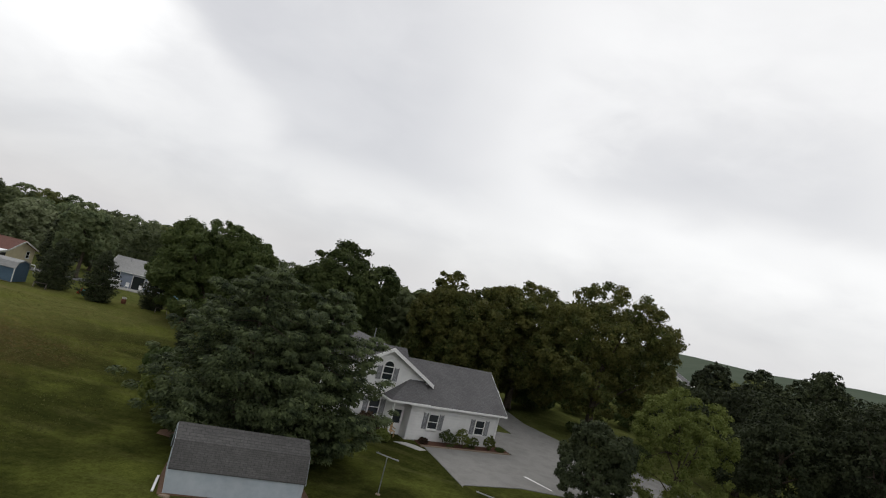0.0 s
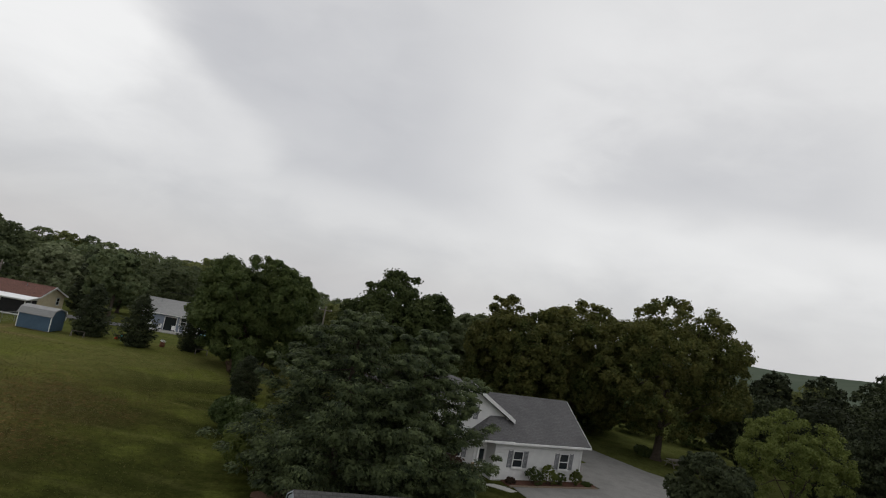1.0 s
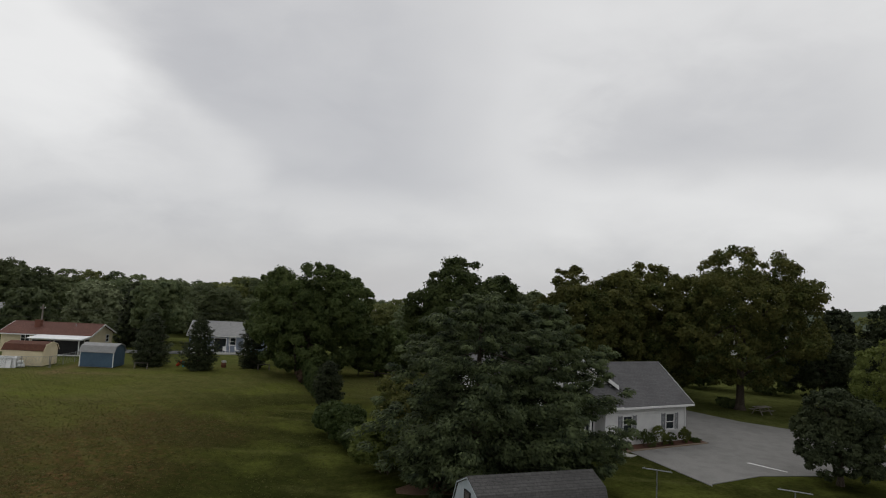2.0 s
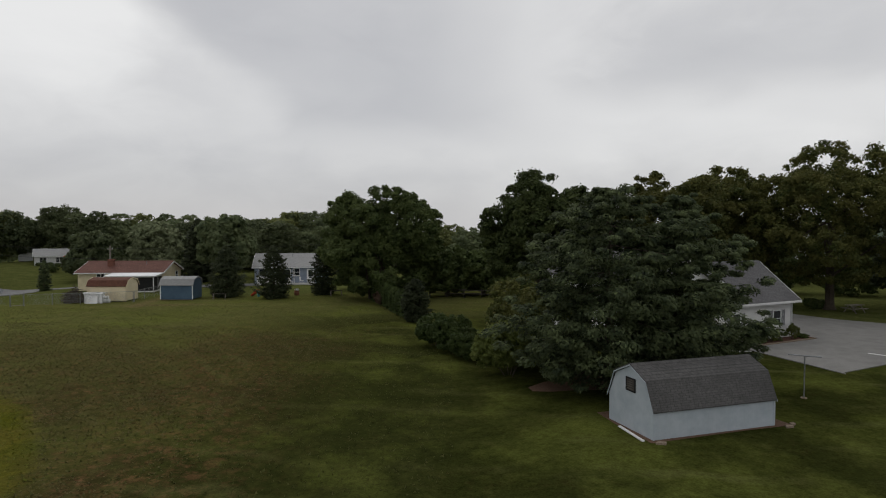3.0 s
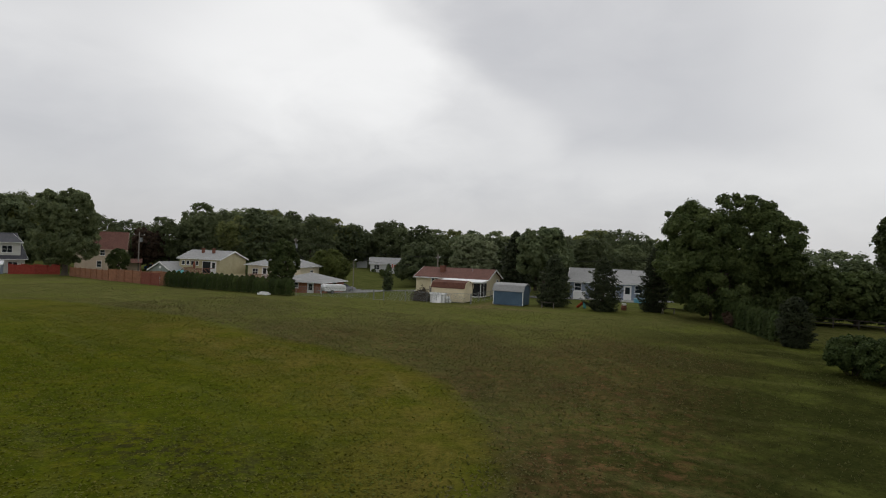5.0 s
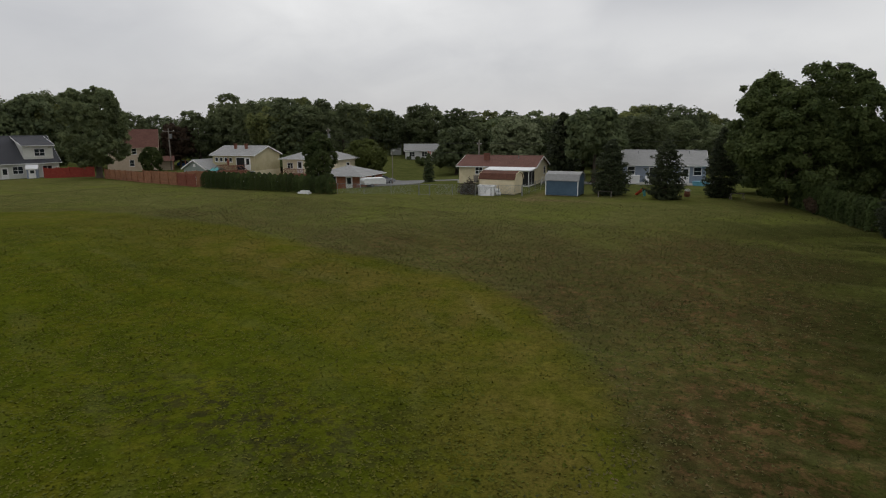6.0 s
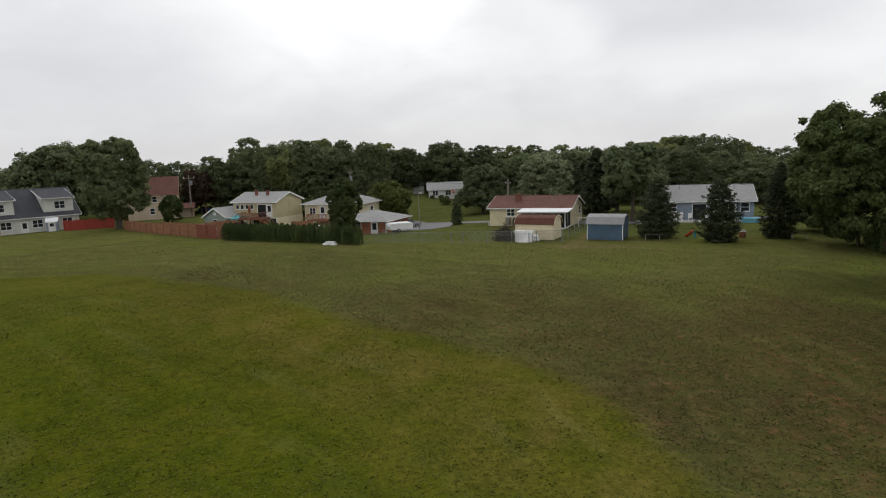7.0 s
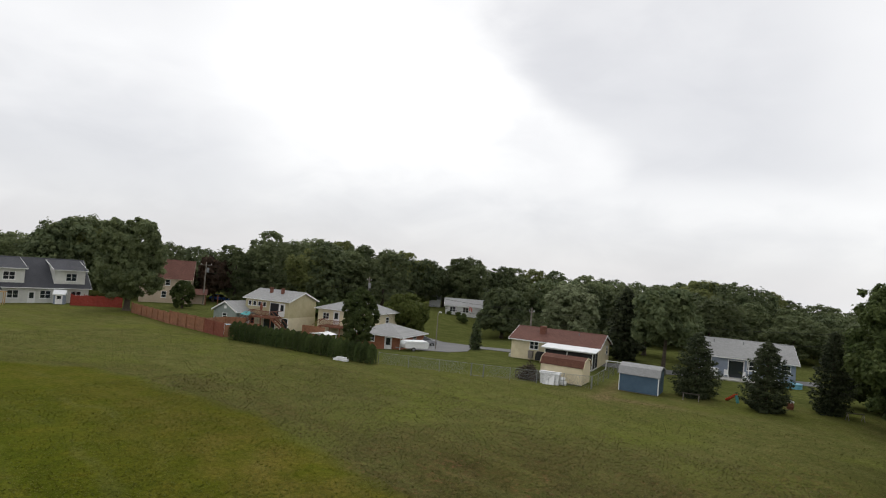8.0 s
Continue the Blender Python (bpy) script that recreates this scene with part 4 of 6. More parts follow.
for i, (x, r, h, mt) in enumerate(((-5.3, 0.72, 1.35, LEAF_SHRUB), (-3.9, 0.60, 1.5, LEAF_LIGHT), (-2.9, 0.5, 0.95, LEAF_SHRUB), (-1.3, 0.48, 1.3, LEAF_LIGHT), (-7.4, 0.4, 0.5, LEAF_PURPLE), (-0.1, 0.5, 0.35, LEAF_HEDGE))):
    qx, qy = local(house, x, -0.35)
    shrub("garden_shrub", qx, qy, r, h, "small green shrub in the mulch bed by the white wall", mt, 40 + i, 1500, 0.055, "bed shrubs", 26, gaps=0.6)
for i, (x, y, r, h, mt) in enumerate(((-11.9, 0.4, 0.9, 1.7, LEAF_PURPLE), (-11.0, -0.6, 0.6, 0.9, LEAF_LIGHT), (-13.4, 0.2, 1.0, 1.6, LEAF_SHRUB))):
    qx, qy = local(house, x, y)
    shrub("porch_shrub", qx, qy, r, h, "leafy shrub beside the porch", mt, 60 + i, 1600, 0.11, "porch shrubs")

# driveway
drive = [local(house, -7.6, -0.95), (2.5, 38.7), (2.6, 39.1), (6.4, 41.8), (11.3, 43.2), (16.3, 46.0), (21.2, 50.6), (22.1, 54.0), (17.5, 57.4), (12.4, 60.7), (8.3, 65.9), (6.4, 71.9), (3.4, 72.0), (4.6, 63.7), (6.7, 58.8), local(house, 1.6, 6.2), local(house, 0.15, 3.4), local(house, 0.15, 0.95), local(house, 0.85, 0.5), local(house, 0.8, -0.95)]
sheet("driveway", drive, ASPHALT, "worn pale grey asphalt driveway with a parking apron", "driveway", 0.04)
sheet("parking_line", [(6.8, 44.9), (7.0, 45.0), (8.7, 43.3), (8.6, 43.2)], WHITE, "short white painted line on the asphalt", "road marking", 0.05)
sheet("walkway", [local(house, *q) for q in ((-9.9, -0.5), (-8.9, -0.5), (-8.3, -1.0), (-7.9, -1.9), (-8.6, -2.1), (-9.2, -1.3))], CONCRETE, "narrow concrete path to the porch", "path", 0.04)

# picnic table under the maple
pt = thing("picnic_table", 16.5, 66.0, gz(16.5, 66.0), 30, "weathered wooden picnic table on the lawn under the maple", "table")
for i in range(5):
    part("board", Shape().box(-0.95, 0.95, -0.375 + i * 0.152, -0.235 + i * 0.152, 0.72, 0.76), GREYWOOD, pt)
for sy in (-0.75, 0.55):
    part("bench_board", Shape().box(-0.95, 0.95, sy, sy + 0.2, 0.43, 0.47), GREYWOOD, pt)
for sx in (-0.65, 0.65):
    part("leg", Shape().tube((sx, -0.6, 0), (sx, -0.15, 0.72), 0.05).tube((sx, 0.6, 0), (sx, 0.15, 0.72), 0.05).box(sx - 0.03, sx + 0.03, -0.75, 0.75, 0.36, 0.43), GREYWOOD, pt)

# ---- the gambrel shed ----
SHED_RZ = 25.7
SX, SY, SZ = -10.43, 26.2, 0.46
shed = thing("gambrel_shed", SX, SY, SZ, SHED_RZ, "pale blue-white gambrel shed with a dark grey shingle roof", "shed")
SL, SW, SE, SB, SR = 5.95, 2.95, 1.2, 2.2, 2.68
gam = [(-0.07, SE - 0.1), (0.42, SB), (SW / 2, SR), (SW - 0.42, SB), (SW + 0.07, SE - 0.1)]
part("wall", Shape().prism([(0, 0), (SW, 0), (SW, SE), (SW - 0.46, SB - 0.06), (SW / 2, SR - 0.06), (0.46, SB - 0.06), (0, SE)], "x", 0, SL), SHEDWHITE, shed, "pale blue-white panelled walls")
for a, b in zip(gam, gam[1:]):
    # courses of shingles, each lapping the one below
    rp = part("roof_slope", Shape().prism([a, b, (b[0], b[1] + 0.05), (a[0], a[1] + 0.05)], "x", -0.05, SL + 0.05), ROOFDARK, shed, "dark grey shingled slope")
    ln = math.hypot(b[0] - a[0], b[1] - a[1])
    n = max(3, int(ln / 0.15))
    up_first = b[1] > a[1]
    lo, hi = (a, b) if up_first else (b, a)
    nx, nz = -(hi[1] - lo[1]) / ln, abs(hi[0] - lo[0]) / ln
    nx = nx if hi[0] > lo[0] else -nx
    rs = np.random.default_rng(5)
    course = Shape()
    for i in range(n):
        u0, u1 = i / n, min(1, (i + 1.25) / n)
        x = -0.06 - rs.uniform(0, 0.25)
        while x < SL + 0.05:
            w = 0.31
            x0, x1 = max(x, -0.06), min(x + w - 0.004, SL + 0.06)
            if x1 > x0 + 0.02:
                p0 = (lo[0] + (hi[0] - lo[0]) * u0, lo[1] + (hi[1] - lo[1]) * u0 + 0.05)
                p1 = (lo[0] + (hi[0] - lo[0]) * u1, lo[1] + (hi[1] - lo[1]) * u1 + 0.05)
                th = rs.uniform(0.008, 0.012)
                course.add([(x0, p0[0], p0[1]), (x1, p0[0], p0[1]), (x1, p1[0], p1[1]), (x0, p1[0], p1[1]),
                            (x0, p0[0] + nx * th, p0[1] + nz * th), (x1, p0[0] + nx * th, p0[1] + nz * th), (x1, p1[0] + nx * 0.004, p1[1] + nz * 0.004), (x0, p1[0] + nx * 0.004, p1[1] + nz * 0.004)],
                           [(4, 5, 6, 7), (0, 1, 5, 4), (0, 4, 7, 3), (1, 2, 6, 5)])
            x += w
    tagged(part("shingles", course, ROOFDARK, rp), kind="stuff")
for x in (-0.08, SL + 0.05):
    s = Shape()
    for a, b in zip(gam, gam[1:]):
        s.prism([(a[0], a[1] + 0.0), (b[0], b[1] + 0.0), (b[0], b[1] - 0.05), (a[0], a[1] - 0.05)], "x", x, x + 0.03)
    part("barge_board", s, SHEDWHITE, shed)
part("corner_trim", Shape().box(-0.02, 0.07, -0.02, 0.0, 0, SE), SHEDWHITE, shed)
part("corner_trim", Shape().box(SL - 0.07, SL + 0.02, -0.02, 0.0, 0, SE), SHEDWHITE, shed)
vent = part("gable_vent", Shape().box(-0.05, 0.02, -0.3, 0.3, 0, 0.05).box(-0.05, 0.02, -0.3, 0.3, 0.5, 0.55).box(-0.05, 0.02, -0.3, -0.25, 0.05, 0.5).box(-0.05, 0.02, 0.25, 0.3, 0.05, 0.5), DARK, shed, "dark louvred vent in the gable", m=pose(-0.005, 1.42, 1.6))
part("backing", Shape().box(-0.01, 0.0, -0.25, 0.25, 0.05, 0.5), DARK, vent)
for i in range(5):
    part("louvre", Shape().prism([(-0.045, 0.07 + i * 0.09), (-0.01, 0.12 + i * 0.09), (-0.01, 0.13 + i * 0.09), (-0.05, 0.08 + i * 0.09)], "y", -0.25, 0.25), DARKRAIL, vent)
part("skid", Shape().box(0.0, SL, 0.1, 0.25, -0.25, 0.0), GREYWOOD, shed)
part("skid", Shape().box(0.0, SL, SW - 0.25, SW - 0.1, -0.25, 0.0), GREYWOOD, shed)
part("blue_panel", Shape().box(SL + 0.005, SL + 0.03, 0.05, SW - 0.05, 0.0, 1.3), SHEDBLUE, shed, "blue end panel")
sheet("worn_earth", [local(shed, *q) for q in ((-0.22, -0.2), (2.0, -0.16), (4.5, -0.13), (6.7, -0.22), (6.7, 0.4), (6.5, 3.2), (0.0, 3.9), (-0.2, 2.0))], SOIL, "strip of bare brown earth round the shed", "bare earth", 0.012)
bx, by = local(shed, -0.35, 0.9)
brd = thing("loose_board", bx, by, gz(bx, by) + 0.02, SHED_RZ + 85, "white painted board lying beside the shed", "board")
part("plank", Shape().box(-0.9, 0.9, -0.05, 0.05, 0, 0.05), WHITE, brd)
for i, (qx, qy, w) in enumerate(((0.1, -0.35, 0.22), (6.35, -0.35, 0.2), (6.75, -0.15, 0.16))):
    ax, ay = local(shed, qx, qy)
    st = thing("splash_stone", ax, ay, gz(ax, ay), 20 * i, "flat tan stone at the shed corner", "stone", "shed stones")
    part("slab", Shape().prism([(-w, -w * 0.5), (w * 0.7, -w * 0.6), (w, w * 0.3), (-w * 0.3, w * 0.6)], "z", -0.05, 0.07), STONETAN, st)

# ---- clothes line ----
def t_pole(x, y, rz):
    ob = thing("clothesline_pole", x, y, gz(x, y), rz, "galvanised T-shaped clothesline pole in the grass", "clothesline pole", "clothesline poles")
    part("post", Shape().tube((0, 0, -0.2), (0, 0, 2.05), 0.028), STEEL, ob)
    part("crossbar", Shape().tube((-0.7, 0, 2.05), (0.7, 0, 2.05), 0.03), STEEL, ob)
    part("footing", Shape().tube((0, 0, -0.1), (0, 0, 0.04), 0.16, 0.14, 10), STONETAN, ob)
    for y0 in (-0.6, -0.2, 0.2, 0.6):
        part("hook", Shape().tube((y0, 0, 2.05), (y0, 0, 2.12), 0.012, 0.012, 5), STEEL, ob)
    return ob


pa, pb = (-2.0, 33.3), (3.6, 31.4)
line_rz = math.degrees(math.atan2(pb[1] - pa[1], pb[0] - pa[0]))
t_pole(*pa, line_rz)
t_pole(*pb, line_rz)


# ---- spruces by the shed ----
def shed_room(p):
    """True for places inside the shed."""
    a = radians(SHED_RZ)
    dx, dy = p[:, 0] - SX, p[:, 1] - SY
    lx, ly = dx * math.cos(a) + dy * math.sin(a), -dx * math.sin(a) + dy * math.cos(a)
    roof = np.interp(ly, [-0.12, 0.42, SW / 2, SW - 0.42, SW + 0.12], [SE, SB, SR, SB, SE]) + 0.15
    return (lx > -0.35) & (lx < SL + 0.35) & (ly > -0.3) & (ly < SW + 0.2) & (p[:, 2] - SZ < roof)


spruce("blue_spruce", -11.0, 34.2, 6.0, 10.2, "broad blue-green spruce with drooping boughs behind the shed", LEAF_SPRUCE, 11, shed_room, whorls=14, boughs=14, twigs=4, sprays=118, leaf=0.105, round_top=1.2, foot=1.5)
spruce("blue_spruce", -7.3, 35.6, 4.5, 9.8, "blue-green spruce with drooping boughs beside its broader twin", LEAF_SPRUCE, 12, shed_room, whorls=14, boughs=13, twigs=4, sprays=110, leaf=0.10, round_top=1.2, foot=1.4)
shrub("understorey_bush", -16.2, 37.3, 2.30, 3.6, "yellow-green bush under the spruce", LEAF_LIGHT, 21, 5000, 0.15, count=22)
shrub("understorey_bush", -14.7, 40.8, 3.10, 5.8, "leafy green bush behind the spruce", LEAF_MAPLE, 22, 6000, 0.16, count=24)
sheet("mulch_patch", [(-15.1, 34.5), (-14.9, 33.7), (-13.9, 33.4), (-12.6, 33.5), (-9.4, 33.6), (-6.6, 34.4), (-6.2, 35.8), (-8.2, 36.9), (-11.6, 36.6), (-14.3, 35.4)], SOIL, "patch of red-brown needles under the spruce", "mulch", 0.012)

# ---- bushes and hedge on the field's edge ----
for i, (x, y, r, h) in enumerate(((-21.8, 46.3, 1.5, 2.5), (-20.3, 44.5, 1.6, 2.7), (-19.1, 42.6, 1.4, 2.1), (-17.5, 41.3, 1.3, 1.8))):
    shrub("rounded_bush", x, y, r, h, "dense dark green rounded bush on the lawn's edge", LEAF_HEDGE, 70 + i, 7500, 0.10, "bushes on the lawn's edge", 20)
spruce("yew", -25.3, 57.7, 1.35, 3.9, "dark upright yew standing at the hedge's end", LEAF_YEW, 31, whorls=22, boughs=12, twigs=5, sprays=8, leaf=0.11, round_top=2.2, foot=0.1, category="yew")
hedge_mesh = [arborvitae_mesh("foliage", 0.62, 2.4, s) for s in (1, 2, 3)]
stem_mesh = Shape().tube((0, 0, -0.2), (0, 0, 2.0), 0.05, 0.02, 6).mesh("stem", BARK)


def hedge_row(a, b, step, h, label, group):
    n = int(math.hypot(b[0] - a[0], b[1] - a[1]) / step)
    rng = random.Random(9)
    for i in range(n + 1):
        x, y = a[0] + (b[0] - a[0]) * i / n, a[1] + (b[1] - a[1]) * i / n
        ob = thing("arborvitae", x, y, gz(x, y), rng.uniform(0, 360), label, "hedge plant", group)
        k = h / 2.4 * rng.uniform(0.94, 1.06)
        part("foliage", hedge_mesh[i % 3], None, ob, m=pose(0, 0, 0) @ Matrix.Diagonal((1.0, 1.0, k, 1)))
        part("stem", stem_mesh, None, ob)


hedge_row((-26.8, 60.4), (-33.0, 73.4), 0.85, 2.5, "dark green clipped arborvitae in a hedge under the big tree", "hedge by the big tree")
hedge_row((-101.0, 53.6), (-80.8, 57.1), 0.85, 2.2, "dark green arborvitae in a straight hedge along the field", "hedge along the field")

# ---- broadleaf trees round the house ----
spreading = tree("spreading_tree", -32.7, 75.2, 7.8, 7.4, 14.2, 0.2, "large dark green tree with a broad rounded crown", LEAF_OAK, 56000, 0.22, 80, 3, 0.5)
for i, (dx, dy) in enumerate(((-1.3, -0.5), (1.2, -0.9), (2.1, 0.6))):
    part("stem", Shape().sweep([(dx, dy, -0.3), (dx * 1.15, dy * 1.1, 1.6), (dx * 1.5, dy * 1.5, 5.5)], [0.17, 0.13, 0.05], 8), BARK, spreading)
tree("oak", -14.0, 66.1, 6.0, 5.8, 14.8, 0.8, "tall dark green tree with a rounded top behind the house", LEAF_OAK, 36000, 0.22, 56, 4, 0.4)
tree("maple", 15.2, 68.1, 8.6, 7.9, 17.0, 2.3, "big maple with bronzed green leaves over the driveway", LEAF_MAPLE, 46000, 0.19, 96, 5, 0.42, gaps=0.16)
tree("maple", -0.9, 66.7, 5.8, 5.6, 14.5, 0.5, "green maple with yellowing leaves behind the house roof", LEAF_MAPLE, 44000, 0.2, 60, 6, 0.42)
tree("maple", 6.7, 73.4, 6.2, 6.0, 15.8, 0.5, "green maple between two larger crowns", LEAF_MAPLE, 44000, 0.21, 60, 7, 0.42)
tree("walnut", -7.9, 84.4, 6.5, 6.0, 11.7, 0.4, "dark green tree in the row behind the house", LEAF_WOOD, 12000, 0.42, 40, 8, 0.4)
tree("holly", 10.7, 41.1, 2.6, 2.5, 5.9, 0.15, "small dense dark green tree by the driveway", LEAF_YEW, 16000, 0.125, 48, 9, 0.16)
tree("young_birch", 16.7, 44.0, 3.7, 3.5, 9.4, 0.5, "light green small-leaved young tree by the drive", LEAF_LIGHT, 19000, 0.105, 72, 10, 0.15, limbs=16, gaps=0.55)
for i, (x, y, r, h) in enumerate(((-10.1, 72.4, 3.0, 4.8), (-4.9, 74.2, 3.2, 5.3), (1.4, 74.6, 3.0, 5.7), (2.7, 79.2, 3.4, 6.2), (10.5, 79.9, 3.6, 6.0), (16.8, 84.1, 3.6, 5.6), (23.8, 82.2, 3.4, 5.5), (9.5, 76.8, 2.8, 5.0))):
    shrub("thicket_bush", x, y, r, h, "leafy dark green bush closing the row behind the house", LEAF_OAK, 130 + i, 3200, 0.26, "bushes behind the house", 22)
shrub("lawn_shrub", 19.5, 62.5, 1.19, 1.7, "dark round shrub on the lawn", LEAF_OAK, 91, 1800, 0.14)
shrub("lawn_shrub", 14.2, 69.0, 1.08, 1.1, "low dark shrub at the maple's foot", LEAF_OAK, 92, 1400, 0.14)
for i, (x, y, r, h) in enumerate(((26.6, 50.7, 4.6, 11.0), (32.7, 48.4, 5.0, 11.8), (27.4, 58.6, 4.6, 10.4), (35.5, 56.4, 5.0, 12.2), (41.6, 53.1, 5.0, 12.6), (25.5, 72.1, 4.2, 8.6), (31.9, 82.6, 5.0, 8.6), (43.0, 79.0, 3.6, 13.7), (47.9, 85.3, 3.4, 14.4), (59.3, 71.6, 4.4, 16.1), (34.4, 87.3, 3.0, 11.6), (39.5, 84.7, 3.2, 12.2))):
    tree("hedgerow_tree", x, y, r, r * 0.95, h, 0.4, "dark green tree in the row at the lawn's edge", LEAF_YEW, 13500 if i < 5 else 6000, 0.165 if i < 5 else 0.26, 50, 100 + i, 0.25, "trees at the lawn's edge")


# ---- sheds at the fence ----
def barn_shed(name, x, y, rz, W, D, wall, brk, top, wall_mat, roof_mat, label, trim=None, barge=None):
    """A gambrel shed with its ridge along the front."""
    ob = thing(name, x, y, gz(x, y) + 0.08, rz, label, "shed")
    part("wall", Shape().prism([(0, 0), (D, 0), (D, wall), (D - 0.4, brk - 0.05), (D / 2, top - 0.05), (0.4, brk - 0.05), (0, wall)], "x", 0, W), wall_mat, ob)
    pr = [(-0.12, wall - 0.1), (0.36, brk), (D / 2, top), (D - 0.36, brk), (D + 0.12, wall - 0.1)]
    for a, b in zip(pr, pr[1:]):
        part("roof_slope", Shape().prism([a, b, (b[0], b[1] + 0.06), (a[0], a[1] + 0.06)], "x", -0.1, W + 0.1), roof_mat, ob)
    for x0 in (-0.03, W - 0.06):
        part("corner_trim", Shape().box(x0, x0 + 0.09, -0.03, 0.0, 0, wall), trim or WHITE, ob)
    part("corner_trim", Shape().box(W, W + 0.03, -0.02, 0.08, 0, wall), trim or WHITE, ob)
    for x0 in (-0.14, W + 0.1):
        s = Shape()
        for a, b in zip(pr, pr[1:]):
            s.prism([(a[0], a[1] + 0.07), (b[0], b[1] + 0.07), (b[0], b[1] - 0.06), (a[0], a[1] - 0.06)], "x", x0, x0 + 0.04)
        part("barge_board", s, barge or trim or WHITE, ob)
    for y0 in (0.1, D - 0.25):
        part("skid", Shape().box(0.05, W - 0.05, y0, y0 + 0.15, -0.3, 0.0), GREYWOOD, ob)
    return ob


barn_shed("blue_shed", -58.4, 69.75, 9, 3.8, 3.0, 1.75, 2.35, 2.62, SHEDBLUE, ROOFLIGHT, "slate-blue gambrel shed with a light grey roof and white corner trim", barge=ROOFLIGHT)
barn_shed("cream_shed", -65.8, 67.0, 10, 4.4, 3.1, 1.78, 2.33, 2.6, SHEDCREAM, ROOFBROWN, "cream gambrel shed with a brown shingle roof", CREAM)

# white panels and brush by the cream shed
wp = thing("white_hutch", -64.9, 65.2, gz(-64.9, 65.2), 14, "white covered hutch with panels leaning on it", "hutch")
part("body", Shape().box(0.0, 1.9, 0.2, 1.0, 0.0, 1.05), TARP, wp)
part("lid", Shape().prism([(0.1, 1.05), (1.1, 1.05), (1.05, 1.2), (0.2, 1.25)], "x", -0.1, 2.0), TARP, wp)
for x0 in (0.35, 0.95):
    part("panel", Shape().prism([(-0.1, 0.0), (-0.05, 0.0), (0.2, 1.0), (0.15, 1.0)], "x", x0, x0 + 0.55), WHITE, wp)
part("roll", Shape().tube((2.0, 0.6, 0.25), (2.6, 0.6, 0.25), 0.24, 0.22, 10), TARP, wp)
part("roll", Shape().tube((2.0, 0.5, 0.65), (2.5, 0.55, 0.65), 0.2, 0.18, 10), TARP, wp)
br = thing("brush_pile", -66.6, 66.0, gz(-66.6, 66.0), 10, "heap of dark cut branches by the shed", "brush pile")
rng = np.random.default_rng(8)
s = Shape()
for i in range(220):
    a, r, z0 = rng.uniform(0, 6.28), rng.uniform(0, 1.1), rng.uniform(0.05, 1.7)
    d = rng.normal(size=3) * np.array([1, 1, 0.35])
    d /= np.linalg.norm(d)
    c = np.array([math.cos(a) * r * 1.2, math.sin(a) * r * 0.8, z0 * (1.2 - r * 0.6)])
    s.tube(c - d * 0.45, c + d * 0.45, 0.05, 0.02, 5)
tagged(part("branches", s, BARK, br), kind="stuff")
s = Shape()
for i in range(9):
    s.tube((-0.95, -0.6 + i * 0.15, 0.12 + 0.12 * (i % 3)), (0.95, -0.6 + i * 0.15, 0.12 + 0.14 * (i % 3)), 0.09, 0.08, 7)
part("log_base", s, BARK, br, "stacked dark logs")


# ---- chain link fence ----
def chain_fence(a, b, label, gate=False):
    d = math.hypot(b[0] - a[0], b[1] - a[1])
    rz = math.degrees(math.atan2(b[1] - a[1], b[0] - a[0]))
    z0, z1 = gz(*a), gz(*b)
    ob = thing("chain_link_gate" if gate else "chain_link_fence", *a, z0, rz, label, "gate" if gate else "fence")
    n = max(1, round(d / 3.0))
    def zat(x):
        return gz(a[0] + (b[0] - a[0]) * x / d, a[1] + (b[1] - a[1]) * x / d) - z0
    for i in range(n + 1):
        x = d * i / n
        part("post", Shape().tube((x, 0, zat(x) - 0.2), (x, 0, zat(x) + 1.3), 0.035, 0.035, 6), STEEL, ob)
    s = Shape()
    for i in range(n):
        x0, x1 = d * i / n, d * (i + 1) / n
        s.tube((x0, 0, zat(x0) + 1.25), (x1, 0, zat(x1) + 1.25), 0.018, 0.018, 6)
        if gate:
            s.tube((x0, 0, zat(x0) + 0.08), (x1, 0, zat(x1) + 0.08), 0.018, 0.018, 6)
    part("rail", s, STEEL, ob)
    s = Shape()
    q, w = 0.14, 0.006
    for i in range(int(d / q)):
        x0 = i * q
        for sgn in (1, -1):
            xa, xb = (x0, x0 + 1.15) if sgn > 0 else (x0 + 1.15, x0)
            if max(xa, xb) > d:
                continue
            za, zb = zat(xa) + 0.08, zat(xb) + 1.23
            s.add([(xa - w, 0, za), (xa + w, 0, za), (xb + w, 0, zb), (xb - w, 0, zb)], [(0, 1, 2, 3)])
    tagged(part("wire_mesh", s, STEEL, ob), kind="stuff")


chain_fence((-80.2, 57.6), (-71.0, 61.75), "grey chain-link fence along the field")
chain_fence((-70.95, 61.8), (-69.85, 62.3), "narrow chain-link gate in the fence", gate=True)
chain_fence((-69.8, 62.35), (-60.3, 67.4), "grey chain-link fence in front of the cream shed")
chain_fence((-60.3, 67.6), (-63.4, 81.9), "grey chain-link fence running back to the red-roofed house")
lump = thing("white_bags", -84.2, 55.3, gz(-84.2, 55.3), 15, "pile of white sacks at the end of the hedge", "sacks")
